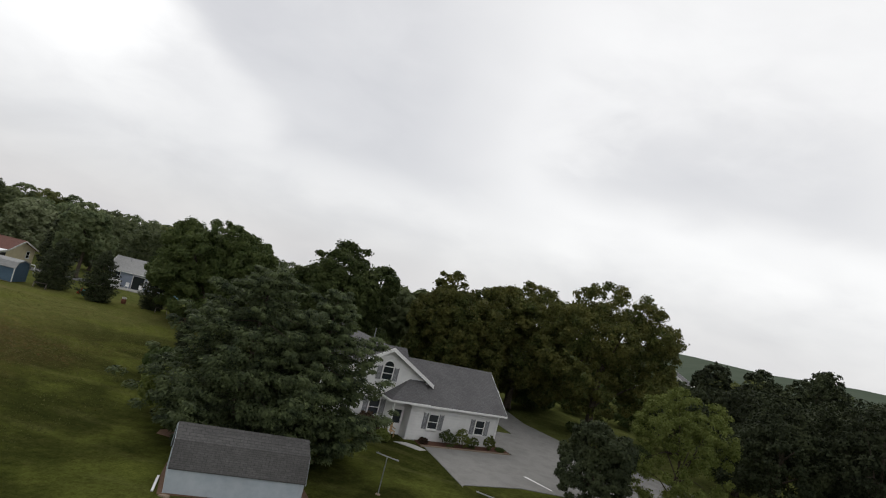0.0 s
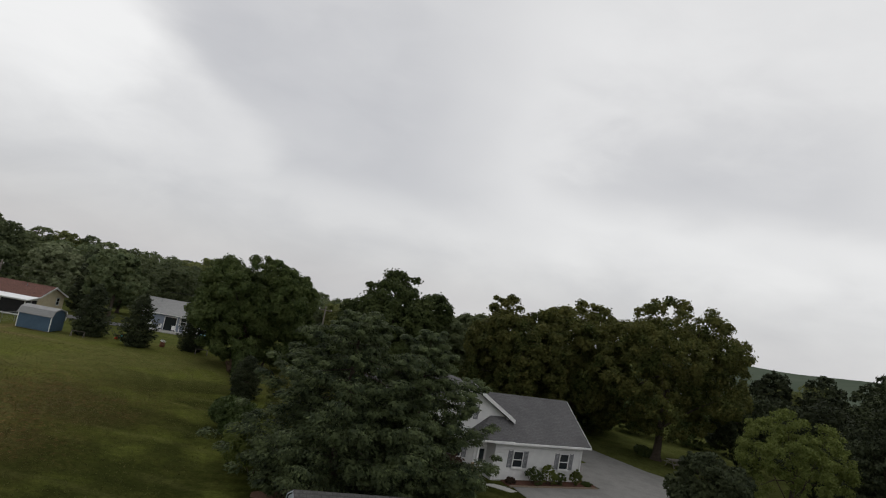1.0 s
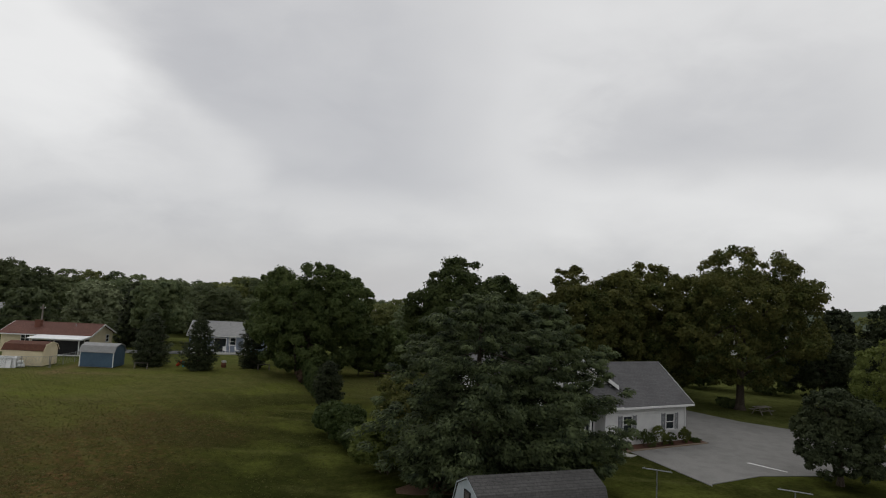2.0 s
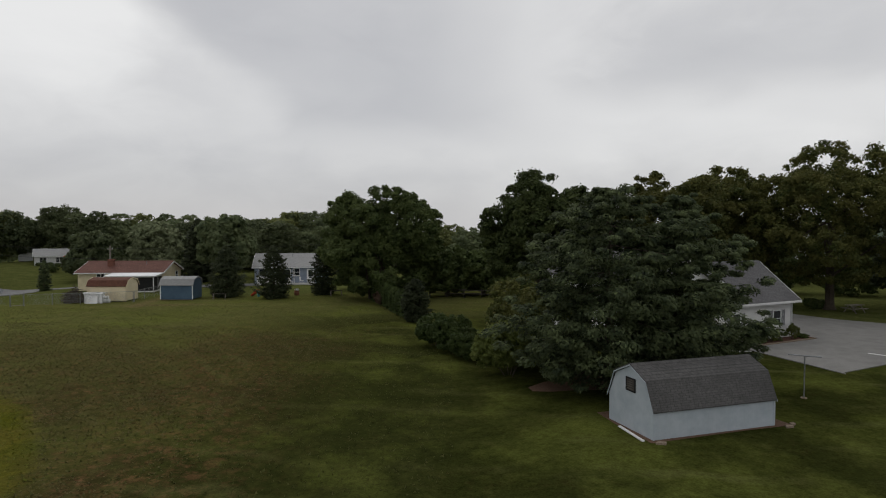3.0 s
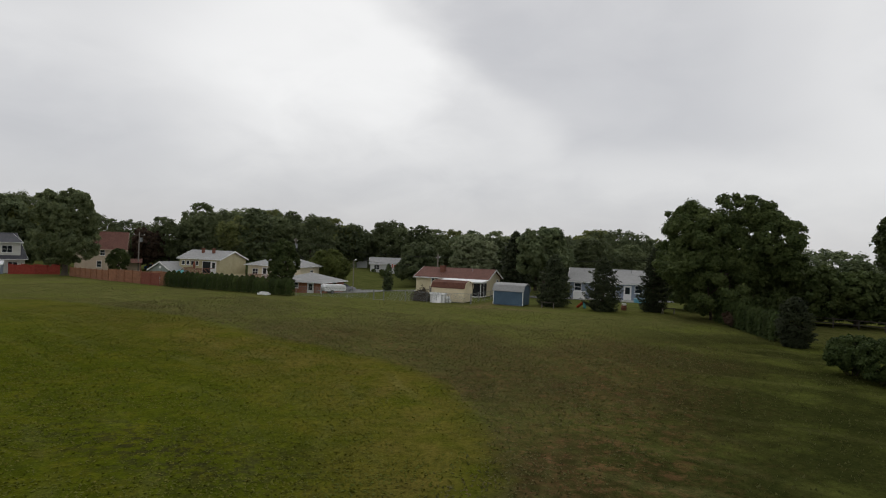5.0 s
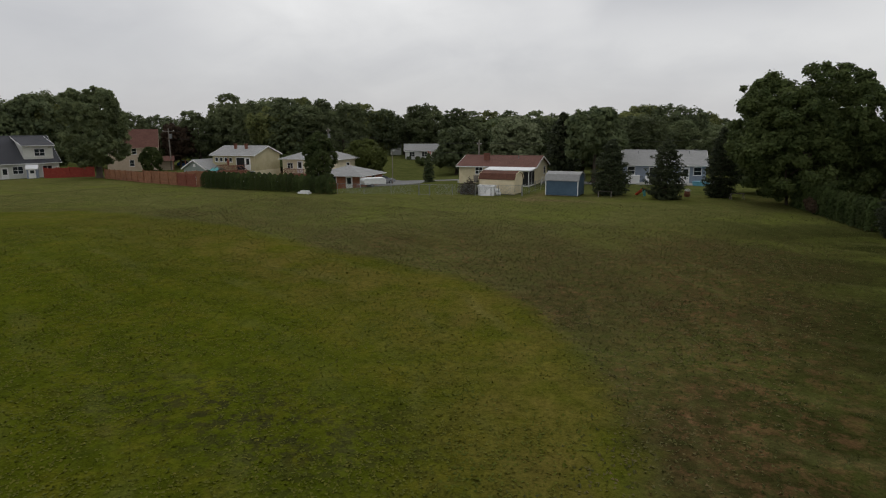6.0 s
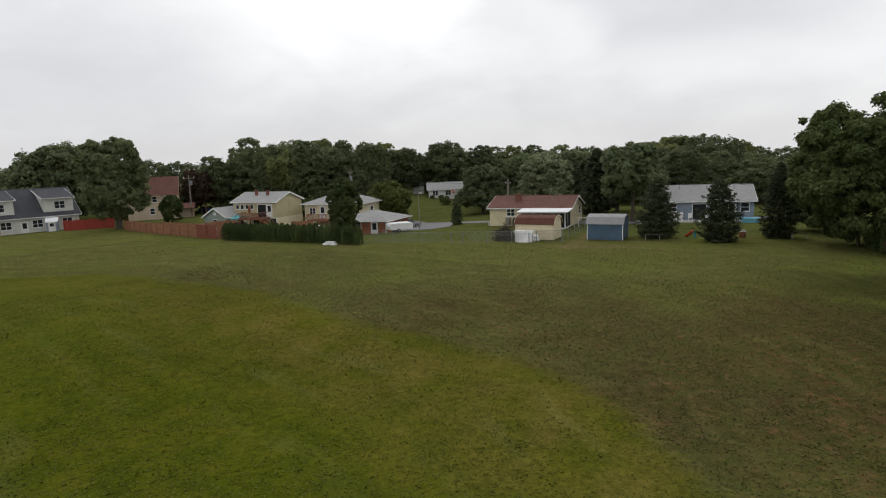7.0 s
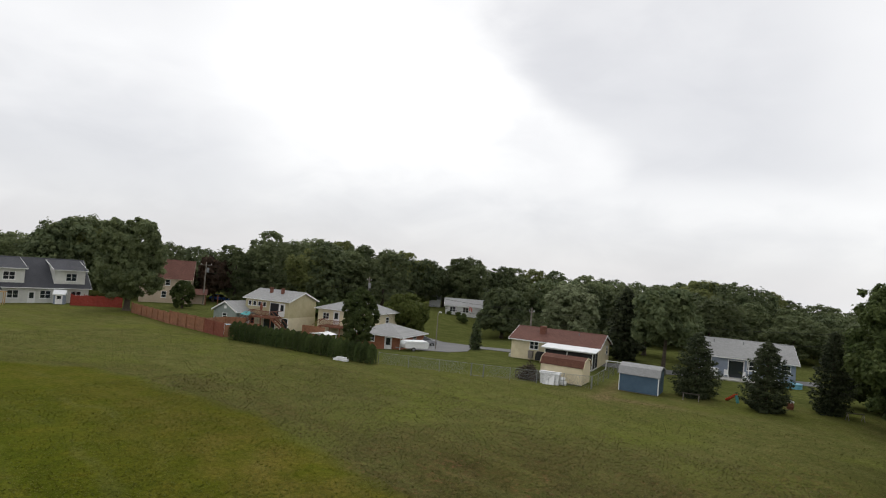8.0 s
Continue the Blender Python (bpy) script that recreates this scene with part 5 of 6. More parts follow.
for i, (x, y, z) in enumerate(((0, 0, 0), (0.75, 0.1, 0), (1.45, 0.0, 0), (0.4, 0.1, 0.17), (1.1, 0.05, 0.17))):
    part("sack", Shape().prism([(x * 0.75 - 0.3, y - 0.25), (x * 0.75 - 0.24, y - 0.3), (x * 0.75 + 0.26, y - 0.28), (x * 0.75 + 0.33, y + 0.15), (x * 0.75 + 0.24, y + 0.28), (x * 0.75 - 0.26, y + 0.26)], "z", z, z + 0.2), TARP, lump)

# ---- conifers and the grey house ----
spruce("yard_spruce", -52.2, 74.1, 2.34, 6.4, "dark green spruce at the edge of the field", LEAF_YEW, 41, whorls=22, boughs=13, twigs=6, sprays=9, leaf=0.12, round_top=0.95, foot=0.25, group="three yard spruces")
spruce("yard_spruce", -45.8, 73.5, 2.18, 6.3, "dark green soft-outlined pine at the field edge", LEAF_YEW, 42, whorls=20, boughs=12, twigs=6, sprays=9, leaf=0.12, round_top=1.35, foot=0.2, group="three yard spruces")
spruce("yard_spruce", -41.1, 78.4, 1.97, 7.7, "tall narrow dark green spruce at the edge of the field", LEAF_YEW, 43, whorls=26, boughs=12, twigs=5, sprays=9, leaf=0.12, round_top=1.0, foot=0.2, group="three yard spruces")

gh = thing("grey_ranch_house", -57.3, 93.05, -0.12, 18, "blue-grey ranch house with a light grey roof", "house")
gable_walls(gh, 0, 11.3, 0, 8.5, 2.6, 1.8, BLUEGREY, -1.5)
gable_roof(gh, 0, 11.3, 0, 8.5, 2.6, 1.8, ROOFLIGHT, vents=3)
for x in (1.2, 6.4, 10.2):
    window(gh, on_front(x, 1.15), 1.1, 1.2)
# flat dark glass put in for the shaded recess of the front wall
door(gh, on_front(4.6, 0.1), w=1.7, mat=GLASS, label="flat dark glazed panel standing in for a shaded recess")
door(gh, on_front(8.6, 0.1), glass=True, label="white storm door with glass")
part("downspout", Shape().box(6.0, 6.1, -0.12, -0.03, 0.0, 2.5), WHITE, gh)
part("patio", Shape().box(2.0, 9.5, -2.6, -0.02, -1.0, 0.06), CONCRETE, gh)
for i, (x, y) in enumerate(((3.4, -1.4), (5.6, -1.8), (7.3, -1.2))):
    qx, qy = local(gh, x, y)
    pc = thing("patio_chair", qx, qy, -0.06, 18 + i * 35, "white plastic chair on the patio", "chair", "patio chairs")
    part("seat", Shape().box(-0.26, 0.26, -0.26, 0.26, 0.4, 0.44), WHITE, pc)
    part("backrest", Shape().prism([(0.24, 0.42), (0.28, 0.42), (0.36, 1.0), (0.32, 1.0)], "x", -0.26, 0.26), WHITE, pc)
    for sx in (-0.24, 0.24):
        for sy in (-0.24, 0.24):
            part("leg", Shape().tube((sx, sy, 0), (sx, sy, 0.4), 0.025, 0.025, 6), WHITE, pc)
qx, qy = local(gh, 1.5, -1.6)
ac = thing("white_utility_box", qx, qy, gz(qx, qy), 20, "white utility box against the grey house", "utility box")
part("body", Shape().box(-0.9, 0.9, -0.5, 0.5, -0.1, 1.15), WHITE, ac)
part("lid", Shape().box(-0.95, 0.95, -0.55, 0.55, 1.15, 1.22), TARP, ac)
pool = thing("wading_pool", *local(gh, 10.6, -1.7), gz(*local(gh, 10.6, -1.7)), 20, "round light blue paddling pool on the lawn", "pool")
part("wall", Shape().tube((0, 0, -0.1), (0, 0, 0.5), 1.15, 1.15, 24), AQUA, pool)
part("rim", Shape().tube((0, 0, 0.5), (0, 0, 0.55), 1.2, 1.2, 24), AQUA, pool)

# play things between the conifers
sl = thing("play_slide", -49.0, 75.4, gz(-49.0, 75.4), -25, "small red plastic slide on the grass", "slide")
part("chute", Shape().prism([(-0.65, 0.05), (0.35, 0.75), (0.39, 0.71), (-0.6, 0.0)], "y", -0.2, 0.2), REDPLASTIC, sl)
for sy in (-0.23, 0.2):
    part("side", Shape().prism([(-0.65, 0.05), (0.35, 0.75), (0.35, 0.88), (-0.68, 0.17)], "y", sy, sy + 0.03), REDPLASTIC, sl)
part("ladder", Shape().prism([(0.35, 0.75), (0.4, 0.75), (0.6, 0.0), (0.55, 0.0)], "y", -0.2, 0.2), TEALCLOTH, sl)
bn = thing("planter_barrel", -44.3, 77.2, gz(-44.3, 77.2), 0, "small brown barrel planter with white flowers", "planter")
part("barrel", Shape().tube((0, 0, -0.05), (0, 0, 0.3), 0.28, 0.34, 12).tube((0, 0, 0.3), (0, 0, 0.6), 0.34, 0.28, 12), DECK, bn)
part("flowers", crown_mesh("flowers", 0.3, 0.3, 0.35, 6, 120, 0.06, TARP, 3)[0], TARP, bn, "white flowers", m=pose(0, 0, 0.55))
for i, (x, y, n_) in enumerate(((-51.9, 71.6, "sawhorse"), (-39.1, 77.3, "garden_bench"))):
    bq = thing(n_, x, y, gz(x, y), 15 + 20 * i, "low wooden bench on the grass by a spruce", "bench")
    part("top", Shape().box(-0.8, 0.8, -0.08, 0.08, 0.62, 0.69), DARKRAIL, bq)
    for sx in (-0.7, 0.7):
        part("leg", Shape().tube((sx, -0.25, 0), (sx, 0, 0.65), 0.035, 0.035, 6).tube((sx, 0.25, 0), (sx, 0, 0.65), 0.035, 0.035, 6), GREYWOOD, bq)

# ---- the red-roofed house ----
rh = thing("cream_ranch_house", -77.5, 80.2, -0.02, 13, "cream ranch house with a red-brown roof and white sunroom", "house")
gable_walls(rh, 0, 11.4, 0, 8.0, 2.3, 1.3, CREAM, -1.2)
red_roof = gable_roof(rh, 0, 11.4, 0, 8.0, 2.3, 1.3, ROOFRED, vents=2)
part("chimney", Shape().box(3.2, 3.95, 1.9, 2.6, 2.6, 4.0).box(3.15, 4.0, 1.85, 2.65, 4.0, 4.1), BRICKCHIM, red_roof, "brick chimney with a cap")
window(rh, on_front(3.1, 1.15), 1.2, 1.15, mull=2)
window(rh, on_right(11.4, 6.0, 1.05), 1.0, 1.1)
sunroom = part("sunroom_frame", Shape().box(5.4, 5.5, -3.2, -3.1, -0.6, 2.0).box(8.2, 8.28, -3.2, -3.1, -0.6, 2.0).box(11.3, 11.4, -3.2, -3.1, -0.6, 2.0)
               .box(5.4, 11.4, -3.2, -3.1, -0.6, 0.0).box(5.4, 11.4, -3.2, -3.1, 1.86, 2.0).box(11.3, 11.4, -3.1, -0.02, -0.6, 0.0).box(11.3, 11.4, -3.1, -0.02, 1.86, 2.05).box(11.31, 11.39, -1.6, -1.5, 0.0, 1.9), WHITE, rh, "white sunroom frame")
part("screen", Shape().box(5.5, 11.3, -3.16, -3.13, 0.0, 1.86), DARK, sunroom, "dark screen")
part("screen", Shape().box(11.34, 11.37, -3.1, -0.05, 0.0, 1.86), DARK, sunroom, "dark screen")
part("floor", Shape().box(5.4, 11.4, -3.2, -0.01, -1.0, -0.62), CONCRETE, rh)
part("sunroom_roof", Shape().prism([(-3.6, 2.0), (-0.45, 2.24), (-0.45, 2.32), (-3.6, 2.1)], "x", 5.0, 11.8), METALROOF, rh, "white metal lean-to roof")
part("back_step", Shape().box(-0.4, 0.0, 0.4, 3.0, -1.0, 0.12), CONCRETE, rh)
gr = thing("gas_grill", *local(rh, 4.4, -1.3), 0.0, 12, "dark covered grill on the grass by the wall", "grill")
part("cover", Shape().prism([(-0.6, 0.0), (0.6, 0.0), (0.6, 0.8), (0.4, 1.1), (-0.4, 1.1), (-0.6, 0.8)], "y", -0.3, 0.3), RUBBER, gr)
part("shelf", Shape().box(0.6, 0.95, -0.2, 0.2, 0.72, 0.76), STEEL, gr)
tb = thing("rubbish_bin", *local(rh, 2.9, -0.7), 0.0, 12, "grey wheeled bin against the wall", "bin")
part("body", Shape().prism([(-0.25, 0), (0.25, 0), (0.3, 0.9), (-0.3, 0.9)], "y", -0.3, 0.3), GREYWOOD, tb)
part("lid", Shape().box(-0.32, 0.32, -0.33, 0.33, 0.9, 0.98), GREYWOOD, tb)
ov = thing("overhead_rail", -65.3, 82.9, gz(-65.3, 82.9), 20, "white top rail of the fence beside the house", "rail")
part("rail", Shape().tube((0, 0, 1.15), (3.0, 0, 1.15), 0.05, 0.06, 6), WHITE, ov)
for x in (0.0, 3.0):
    part("post", Shape().tube((x, 0, -0.2), (x, 0, 1.2), 0.05, 0.05, 6), WHITE, ov)

# ---- brick house, trailer, cars ----
bh = thing("brick_house", -100.9, 73.3, -1.85, 16, "low red brick house with a light grey hipped roof", "house")
part("wall", Shape().box(0, 8.2, 0, 8.2, -0.8, 2.3), BRICK, bh)
bh_roof = hip_roof(bh, 0, 8.2, 0, 8.2, 2.3, 1.4, ROOFLIGHT)
door(bh, on_front(6.2, 0.05), glass=True)
window(bh, on_front(3.4, 1.2), 1.1, 1.0)
window(bh, on_right(8.2, 4.6, 1.3), 1.2, 0.9)
part("skylight", Shape().box(2.6, 3.3, 1.4, 2.1, 2.75, 2.9), DARK, bh_roof, "dark skylight")
part("downspout", Shape().box(8.1, 8.2, -0.12, -0.02, 0, 2.4), WHITE, bh)
part("walk", Shape().box(-1.5, 8.8, -1.5, -0.5, -0.7, 0.02), CONCRETE, bh)


def wheel(parent, x, y, r, w=0.2):
    t = part("wheel", Shape().tube((x, y, r), (x, y + w, r), r, r, 18), RUBBER, parent, "black tyre")
    part("rim", Shape().tube((x, y - 0.012, r), (x, y + w + 0.012, r), r * 0.6, r * 0.6, 14), STEEL, t)


bt = thing("camping_trailer", -90.7, 75.9, gz(-90.7, 75.9), 62, "low white folded camping trailer on the drive", "trailer")
part("body", Shape().prism([(-1.7, 0.45), (1.7, 0.45), (1.8, 0.9), (1.75, 1.1), (-1.75, 1.1), (-1.8, 0.9)], "y", -0.95, 0.95), TARP, bt)
part("lid", Shape().prism([(-1.8, 1.1), (1.8, 1.1), (1.6, 1.4), (-1.6, 1.4)], "y", -1.0, 1.0), METALROOF, bt)
part("hitch", Shape().tube((-1.7, 0, 0.45), (-2.8, 0, 0.4), 0.06, 0.06, 6), STEEL, bt)
for y in (-1.02, 0.82):
    wheel(bt, -0.5, y, 0.3)


def car(x, y, rz, paint, label):
    ob = thing("car", x, y, gz(x, y), rz, label, "car", "parked cars")
    part("body", Shape().prism([(-2.2, 0.3), (2.2, 0.3), (2.25, 0.7), (2.05, 0.9), (1.2, 0.98), (-2.1, 1.0), (-2.25, 0.7)], "y", -0.88, 0.88), paint, ob)
    cab = part("cabin", Shape().add([(-1.95, -0.82, 0.98), (1.25, -0.82, 0.98), (1.25, 0.82, 0.98), (-1.95, 0.82, 0.98), (-1.4, -0.62, 1.48), (0.4, -0.62, 1.48), (0.4, 0.62, 1.48), (-1.4, 0.62, 1.48)],
                                    [(0, 1, 5, 4), (1, 2, 6, 5), (2, 3, 7, 6), (3, 0, 4, 7), (4, 5, 6, 7)]), GLASS, ob, "dark car glass")
    part("roof", Shape().box(-1.4, 0.4, -0.63, 0.63, 1.47, 1.52), paint, cab)
    for sx in (-1.4, 1.35):
        for y0 in (-0.92, 0.72):
            wheel(ob, sx, y0, 0.32)
    for y0 in (-0.62, 0.5):
        part("headlight", Shape().box(2.15, 2.26, y0, y0 + 0.22, 0.62, 0.78), METALROOF, ob)


car(-95.8, 83.7, 62, CHROME, "silver car parked beside the brick house")
car(-167.1, 92.8, 20, BLUEPAINT, "blue car parked far off under trees")

# ---- tan house with a deck ----
def deck(parent, x0, x1, y0, y1, z, stairs):
    dk = part("deck", Shape().box(x0, x1, y0, y1, z - 0.2, z), DECK, parent, "stained timber deck")
    for x in (x0 + 0.1, (x0 + x1) / 2, x1 - 0.1):
        part("post", Shape().box(x - 0.07, x + 0.07, y0 + 0.03, y0 + 0.17, -0.8, z - 0.2), DECK, dk)
    part("handrail", Shape().box(x0, x1, y0, y0 + 0.08, z + 0.92, z + 1.0).box(x0, x0 + 0.08, y0, y1, z + 0.92, z + 1.0).box(x1 - 0.08, x1, y0, y1, z + 0.92, z + 1.0), DECK, dk)
    n = int((x1 - x0) / 0.16)
    for i in range(n):
        part("baluster", Shape().box(x0 + i * 0.16, x0 + i * 0.16 + 0.05, y0 + 0.01, y0 + 0.06, z, z + 0.92), DECK, dk)
    for sgn in stairs:
        s = Shape()
        xs = x1 if sgn > 0 else x0
        m = 10
        for i in range(m):
            xa = xs + sgn * i * 0.27
            s.box(min(xa, xa + sgn * 0.3), max(xa, xa + sgn * 0.3), y0, y0 + 1.0, z - (i + 1) * z / m - 0.05, z - (i + 1) * z / m)
        for yy in (y0, y0 + 0.95):
            s.prism([(xs, z + 0.9), (xs, z + 1.0), (xs + sgn * 2.7, 1.0), (xs + sgn * 2.7, 0.9)], "y", yy, yy + 0.06)
            s.prism([(xs, z - 0.3), (xs, z), (xs + sgn * 2.8, 0.1), (xs + sgn * 2.8, -0.2)], "y", yy, yy + 0.06)
        part("stair", s, DECK, parent, "stained timber stair")


th = thing("tan_house", -123.6, 70.4, -1.3, 15, "two-storey tan house with a light grey roof and rear deck", "house")
gable_walls(th, 0, 8.8, 0, 7.5, 4.6, 1.35, TAN, -1.0)
part("lower_wall", Shape().box(-0.02, 8.82, -0.02, 7.52, -1.0, 1.9), BUFF, th, "cream lower storey")
tr_ = gable_roof(th, 0, 8.8, 0, 7.5, 4.6, 1.35, ROOFLIGHT)
for x in (3.0, 5.3):
    part("chimney", Shape().box(x, x + 0.42, 2.2, 2.6, 5.0, 6.4).box(x - 0.06, x + 0.48, 2.14, 2.66, 6.4, 6.48), BRICKCHIM, tr_, "slim brick chimney")
for x in (0.9, 1.9, 2.9, 3.9):
    window(th, on_front(x, 3.35), 0.7, 0.8, sash=False)
door(th, on_front(6.0, 2.05), w=1.7, mat=GLASS, label="flat dark glazed panel standing in for a shaded recess on the deck")
door(th, on_front(7.5, 2.05), w=0.9, glass=True)
window(th, on_front(1.6, 0.4, -0.02), 0.9, 1.0, casing=REDPAINT)
door(th, on_front(5.2, -0.25, -0.02), w=2.2, mat=GLASS, label="dark patio door")
door(th, on_front(8.2, -0.25, -0.02), w=1.2, mat=GLASS, label="dark basement door")
deck(th, 3.4, 7.6, -2.8, 0.0, 2.0, (1, -1))
um = thing("closed_umbrella", *local(th, 4.6, -1.6), 0.7, 15, "closed red garden umbrella standing on the deck", "umbrella")
part("pole", Shape().tube((0, 0, 0), (0, 0, 2.2), 0.025, 0.025, 6), GREYWOOD, um)
part("canopy", Shape().tube((0, 0, 0.9), (0, 0, 1.5), 0.16, 0.24, 8).tube((0, 0, 1.5), (0, 0, 2.25), 0.24, 0.03, 8), REDCEDAR, um, "folded red cloth")
part("base", Shape().tube((0, 0, 0), (0, 0, 0.08), 0.25, 0.22, 10), CONCRETE, um)
dt = thing("deck_table", *local(th, 5.6, -1.7), 0.7, 15, "dark round table on the deck", "table")
part("tabletop", Shape().tube((0, 0, 0.7), (0, 0, 0.74), 0.55, 0.55, 16), DECK, dt)
part("pedestal", Shape().tube((0, 0, 0), (0, 0, 0.7), 0.06, 0.06, 8), DECK, dt)
c2 = thing("cream_hip_house", -114.4, 78.3, -2.5, 16, "two-storey cream house with a pale grey hipped roof", "house")
part("wall", Shape().box(0, 11.0, 0, 8.0, -1.0, 5.0), BUFF, c2)
hip_roof(c2, 0, 11.0, 0, 8.0, 5.0, 1.6, ROOFLIGHT)
for x in (1.6, 6.2, 9.2):
    window(c2, on_front(x, 3.2), 1.2, 1.1, mull=2)
window(c2, on_right(11.0, 4.0, 3.3), 1.1, 1.0)
door(c2, on_front(3.6, 2.5), glass=True)
deck(c2, 2.0, 6.0, -2.6, 0.0, 2.4, (-1,))
lf = thing("low_board_fence", -110.6, 72.0, -1.25, 16, "short red-brown board fence between two yards", "fence")
for i in range(26):
    part("board", Shape().box(i * 0.16, i * 0.16 + 0.15, 0, 0.03, -0.3, 1.45), CEDAR, lf)
for z in (0.3, 1.15):
    part("rail", Shape().box(0, 4.15, 0.03, 0.08, z, z + 0.09), CEDAR, lf)
# white awning below the cream house's deck
aw = thing("white_canopy", -106.8, 73.1, gz(-106.8, 73.1) - 0.9, 16, "low white canopy roof on posts in the yard", "canopy")
part("cover", Shape().prism([(-1.7, 1.8), (1.7, 1.8), (0, 2.1)], "y", -1.3, 1.3), TARP, aw)
for sx in (-1.55, 1.55):
    for sy in (-1.2, 1.2):
        part("post", Shape().tube((sx, sy, -0.3), (sx, sy, 1.85), 0.05, 0.05, 6), WHITE, aw)

# garage with a teal wall
ga = thing("small_garage", -121.8, 67.6, -1.2, 100, "small grey-green garage with a light grey roof", "garage")
gable_walls(ga, 0, 7.0, 0, 5.2, 2.2, 1.4, TEAL, -0.8)
gable_roof(ga, 0, 7.0, 0, 5.2, 2.2, 1.4, ROOFLIGHT, over=0.3, side=0.3)
window(ga, pose(0.0, 2.6, 0.9, 0, 0, -90), 1.0, 0.9)
part("gable_vent", Shape().box(-0.03, 0.0, 2.35, 2.85, 2.5, 2.95), WHITE, ga, "white gable vent")
door(ga, on_front(2.0, 0.0), w=2.3, h=2.0, mat=WHITE, label="white roller door")


ts = thing("teal_sunshade", *local(ga, 1.2, -1.6), -0.8, 100, "teal cloth sunshade beside the garage", "sunshade")
part("cloth", Shape().prism([(-1.2, 1.55), (0, 2.0), (1.2, 1.55), (1.2, 1.5), (0, 1.94), (-1.2, 1.5)], "y", -0.9, 0.9), TEALCLOTH, ts)
for sx in (-1.1, 1.1):
    for sy in (-0.8, 0.8):
        part("post", Shape().tube((sx, sy, -0.4), (sx, sy, 1.55), 0.03, 0.03, 6), STEEL, ts)


# ---- wooden fence round the pool ----
def board_fence(a, b, h, mat, label, board=0.15, wave=0.0, name="board_fence"):
    d = math.hypot(b[0] - a[0], b[1] - a[1])
    rz = math.degrees(math.atan2(b[1] - a[1], b[0] - a[0]))
    z0 = gz(*a)
    ob = thing(name, *a, z0, rz, label, "fence")
    n = int(d / board)
    rng = random.Random(4)
    meshes = [Shape().box(0, board - 0.008, 0, 0.025, -0.15, h + dh).mesh("board", mat) for dh in (0, 0.015, -0.02, 0.03)]
    for i in range(n):
        x = d * i / n
        z = gz(a[0] + (b[0] - a[0]) * i / n, a[1] + (b[1] - a[1]) * i / n) - z0
        part("board", meshes[rng.randrange(4)], None, ob, m=pose(x, rng.uniform(-0.006, 0.006), z - wave * abs(math.sin(x * 1.3))))
    m = max(1, round(d / 2.4))
    for i in range(m + 1):
        x = d * i / m
        z = gz(a[0] + (b[0] - a[0]) * i / m, a[1] + (b[1] - a[1]) * i / m) - z0
        part("post", Shape().box(x - 0.06, x + 0.06, -0.11, -0.002, z - 0.2, z + h + 0.12), mat, ob)
    for zz in (0.35, h - 0.3):
        s = Shape()
        for i in range(m):
            xa, xb = d * i / m, d * (i + 1) / m
            za = gz(a[0] + (b[0] - a[0]) * i / m, a[1] + (b[1] - a[1]) * i / m) - z0 + zz
            zb = gz(a[0] + (b[0] - a[0]) * (i + 1) / m, a[1] + (b[1] - a[1]) * (i + 1) / m) - z0 + zz
            s.prism([(xa, za), (xb, zb), (xb, zb + 0.09), (xa, za + 0.09)], "y", -0.05, -0.003)
        part("rail", s, mat, ob)
    return ob


board_fence((-136.3, 57.7), (-118.7, 54.8), 1.6, CEDAR, "weathered red cedar board fence along the field")
board_fence((-118.7, 54.8), (-108.6, 54.1), 1.85, CEDAR, "taller weathered red cedar fence along the field")
board_fence((-108.6, 54.1), (-103.4, 53.7), 1.75, REDCEDAR, "dark red cedar fence round the pool")
board_fence((-103.4, 53.8), (-106.6, 61.3), 1.5, CEDAR, "red cedar fence running back beside the pool")
board_fence((-109.1, 54.3), (-113.2, 63.4), 1.75, CEDAR, "red cedar fence running back behind the pool")
pl = thing("round_pool", -107.7, 56.8, gz(-107.7, 56.8) - 0.5, 0, "round above-ground pool with blue water", "pool")
part("wall", Shape().tube((0, 0, -0.2), (0, 0, 1.3), 2.3, 2.3, 32), METALROOF, pl)
part("water", Shape().tube((0, 0, 1.3), (0, 0, 1.33), 2.15, 2.15, 32), AQUA, pl)
s = Shape()
for i in range(32):
    a, b = 2 * math.pi * i / 32, 2 * math.pi * (i + 1) / 32
    s.prism([(2.15 * math.cos(a), 2.15 * math.sin(a)), (2.4 * math.cos(a), 2.4 * math.sin(a)), (2.4 * math.cos(b), 2.4 * math.sin(b)), (2.15 * math.cos(b), 2.15 * math.sin(b))], "z", 1.3, 1.38)
part("rim", s, METALROOF, pl)
part("ladder", Shape().tube((-2.6, -1.6, 0), (-2.2, -1.2, 2.0), 0.04, 0.04, 6).tube((-2.2, -2.0, 0), (-1.8, -1.6, 2.0), 0.04, 0.04, 6).box(-2.6, -1.9, -1.9, -1.3, 0.6, 0.64), TARP, pl)

# ---- brown-roofed house ----
bw = thing("brown_roof_house", -160.6, 74.9, -1.0, 57, "two-storey beige house with a steep red-brown roof", "house")
gable_walls(bw, -4.2, 5.8, 0, 8.0, 5.0, 3.6, BEIGE, -1.0)
gable_roof(bw, -4.2, 5.8, 0, 8.0, 5.0, 3.6, ROOFRED, trim=BEIGE)
for x in (-1.6, 1.2, 4.4):
    window(bw, on_front(x, 3.4), 1.0, 1.3)
window(bw, on_front(0.6, 0.8), 1.0, 1.4)
part("side_room", Shape().box(5.8, 8.8, 1.0, 6.0, -1.0, 1.9), BEIGE, bw)
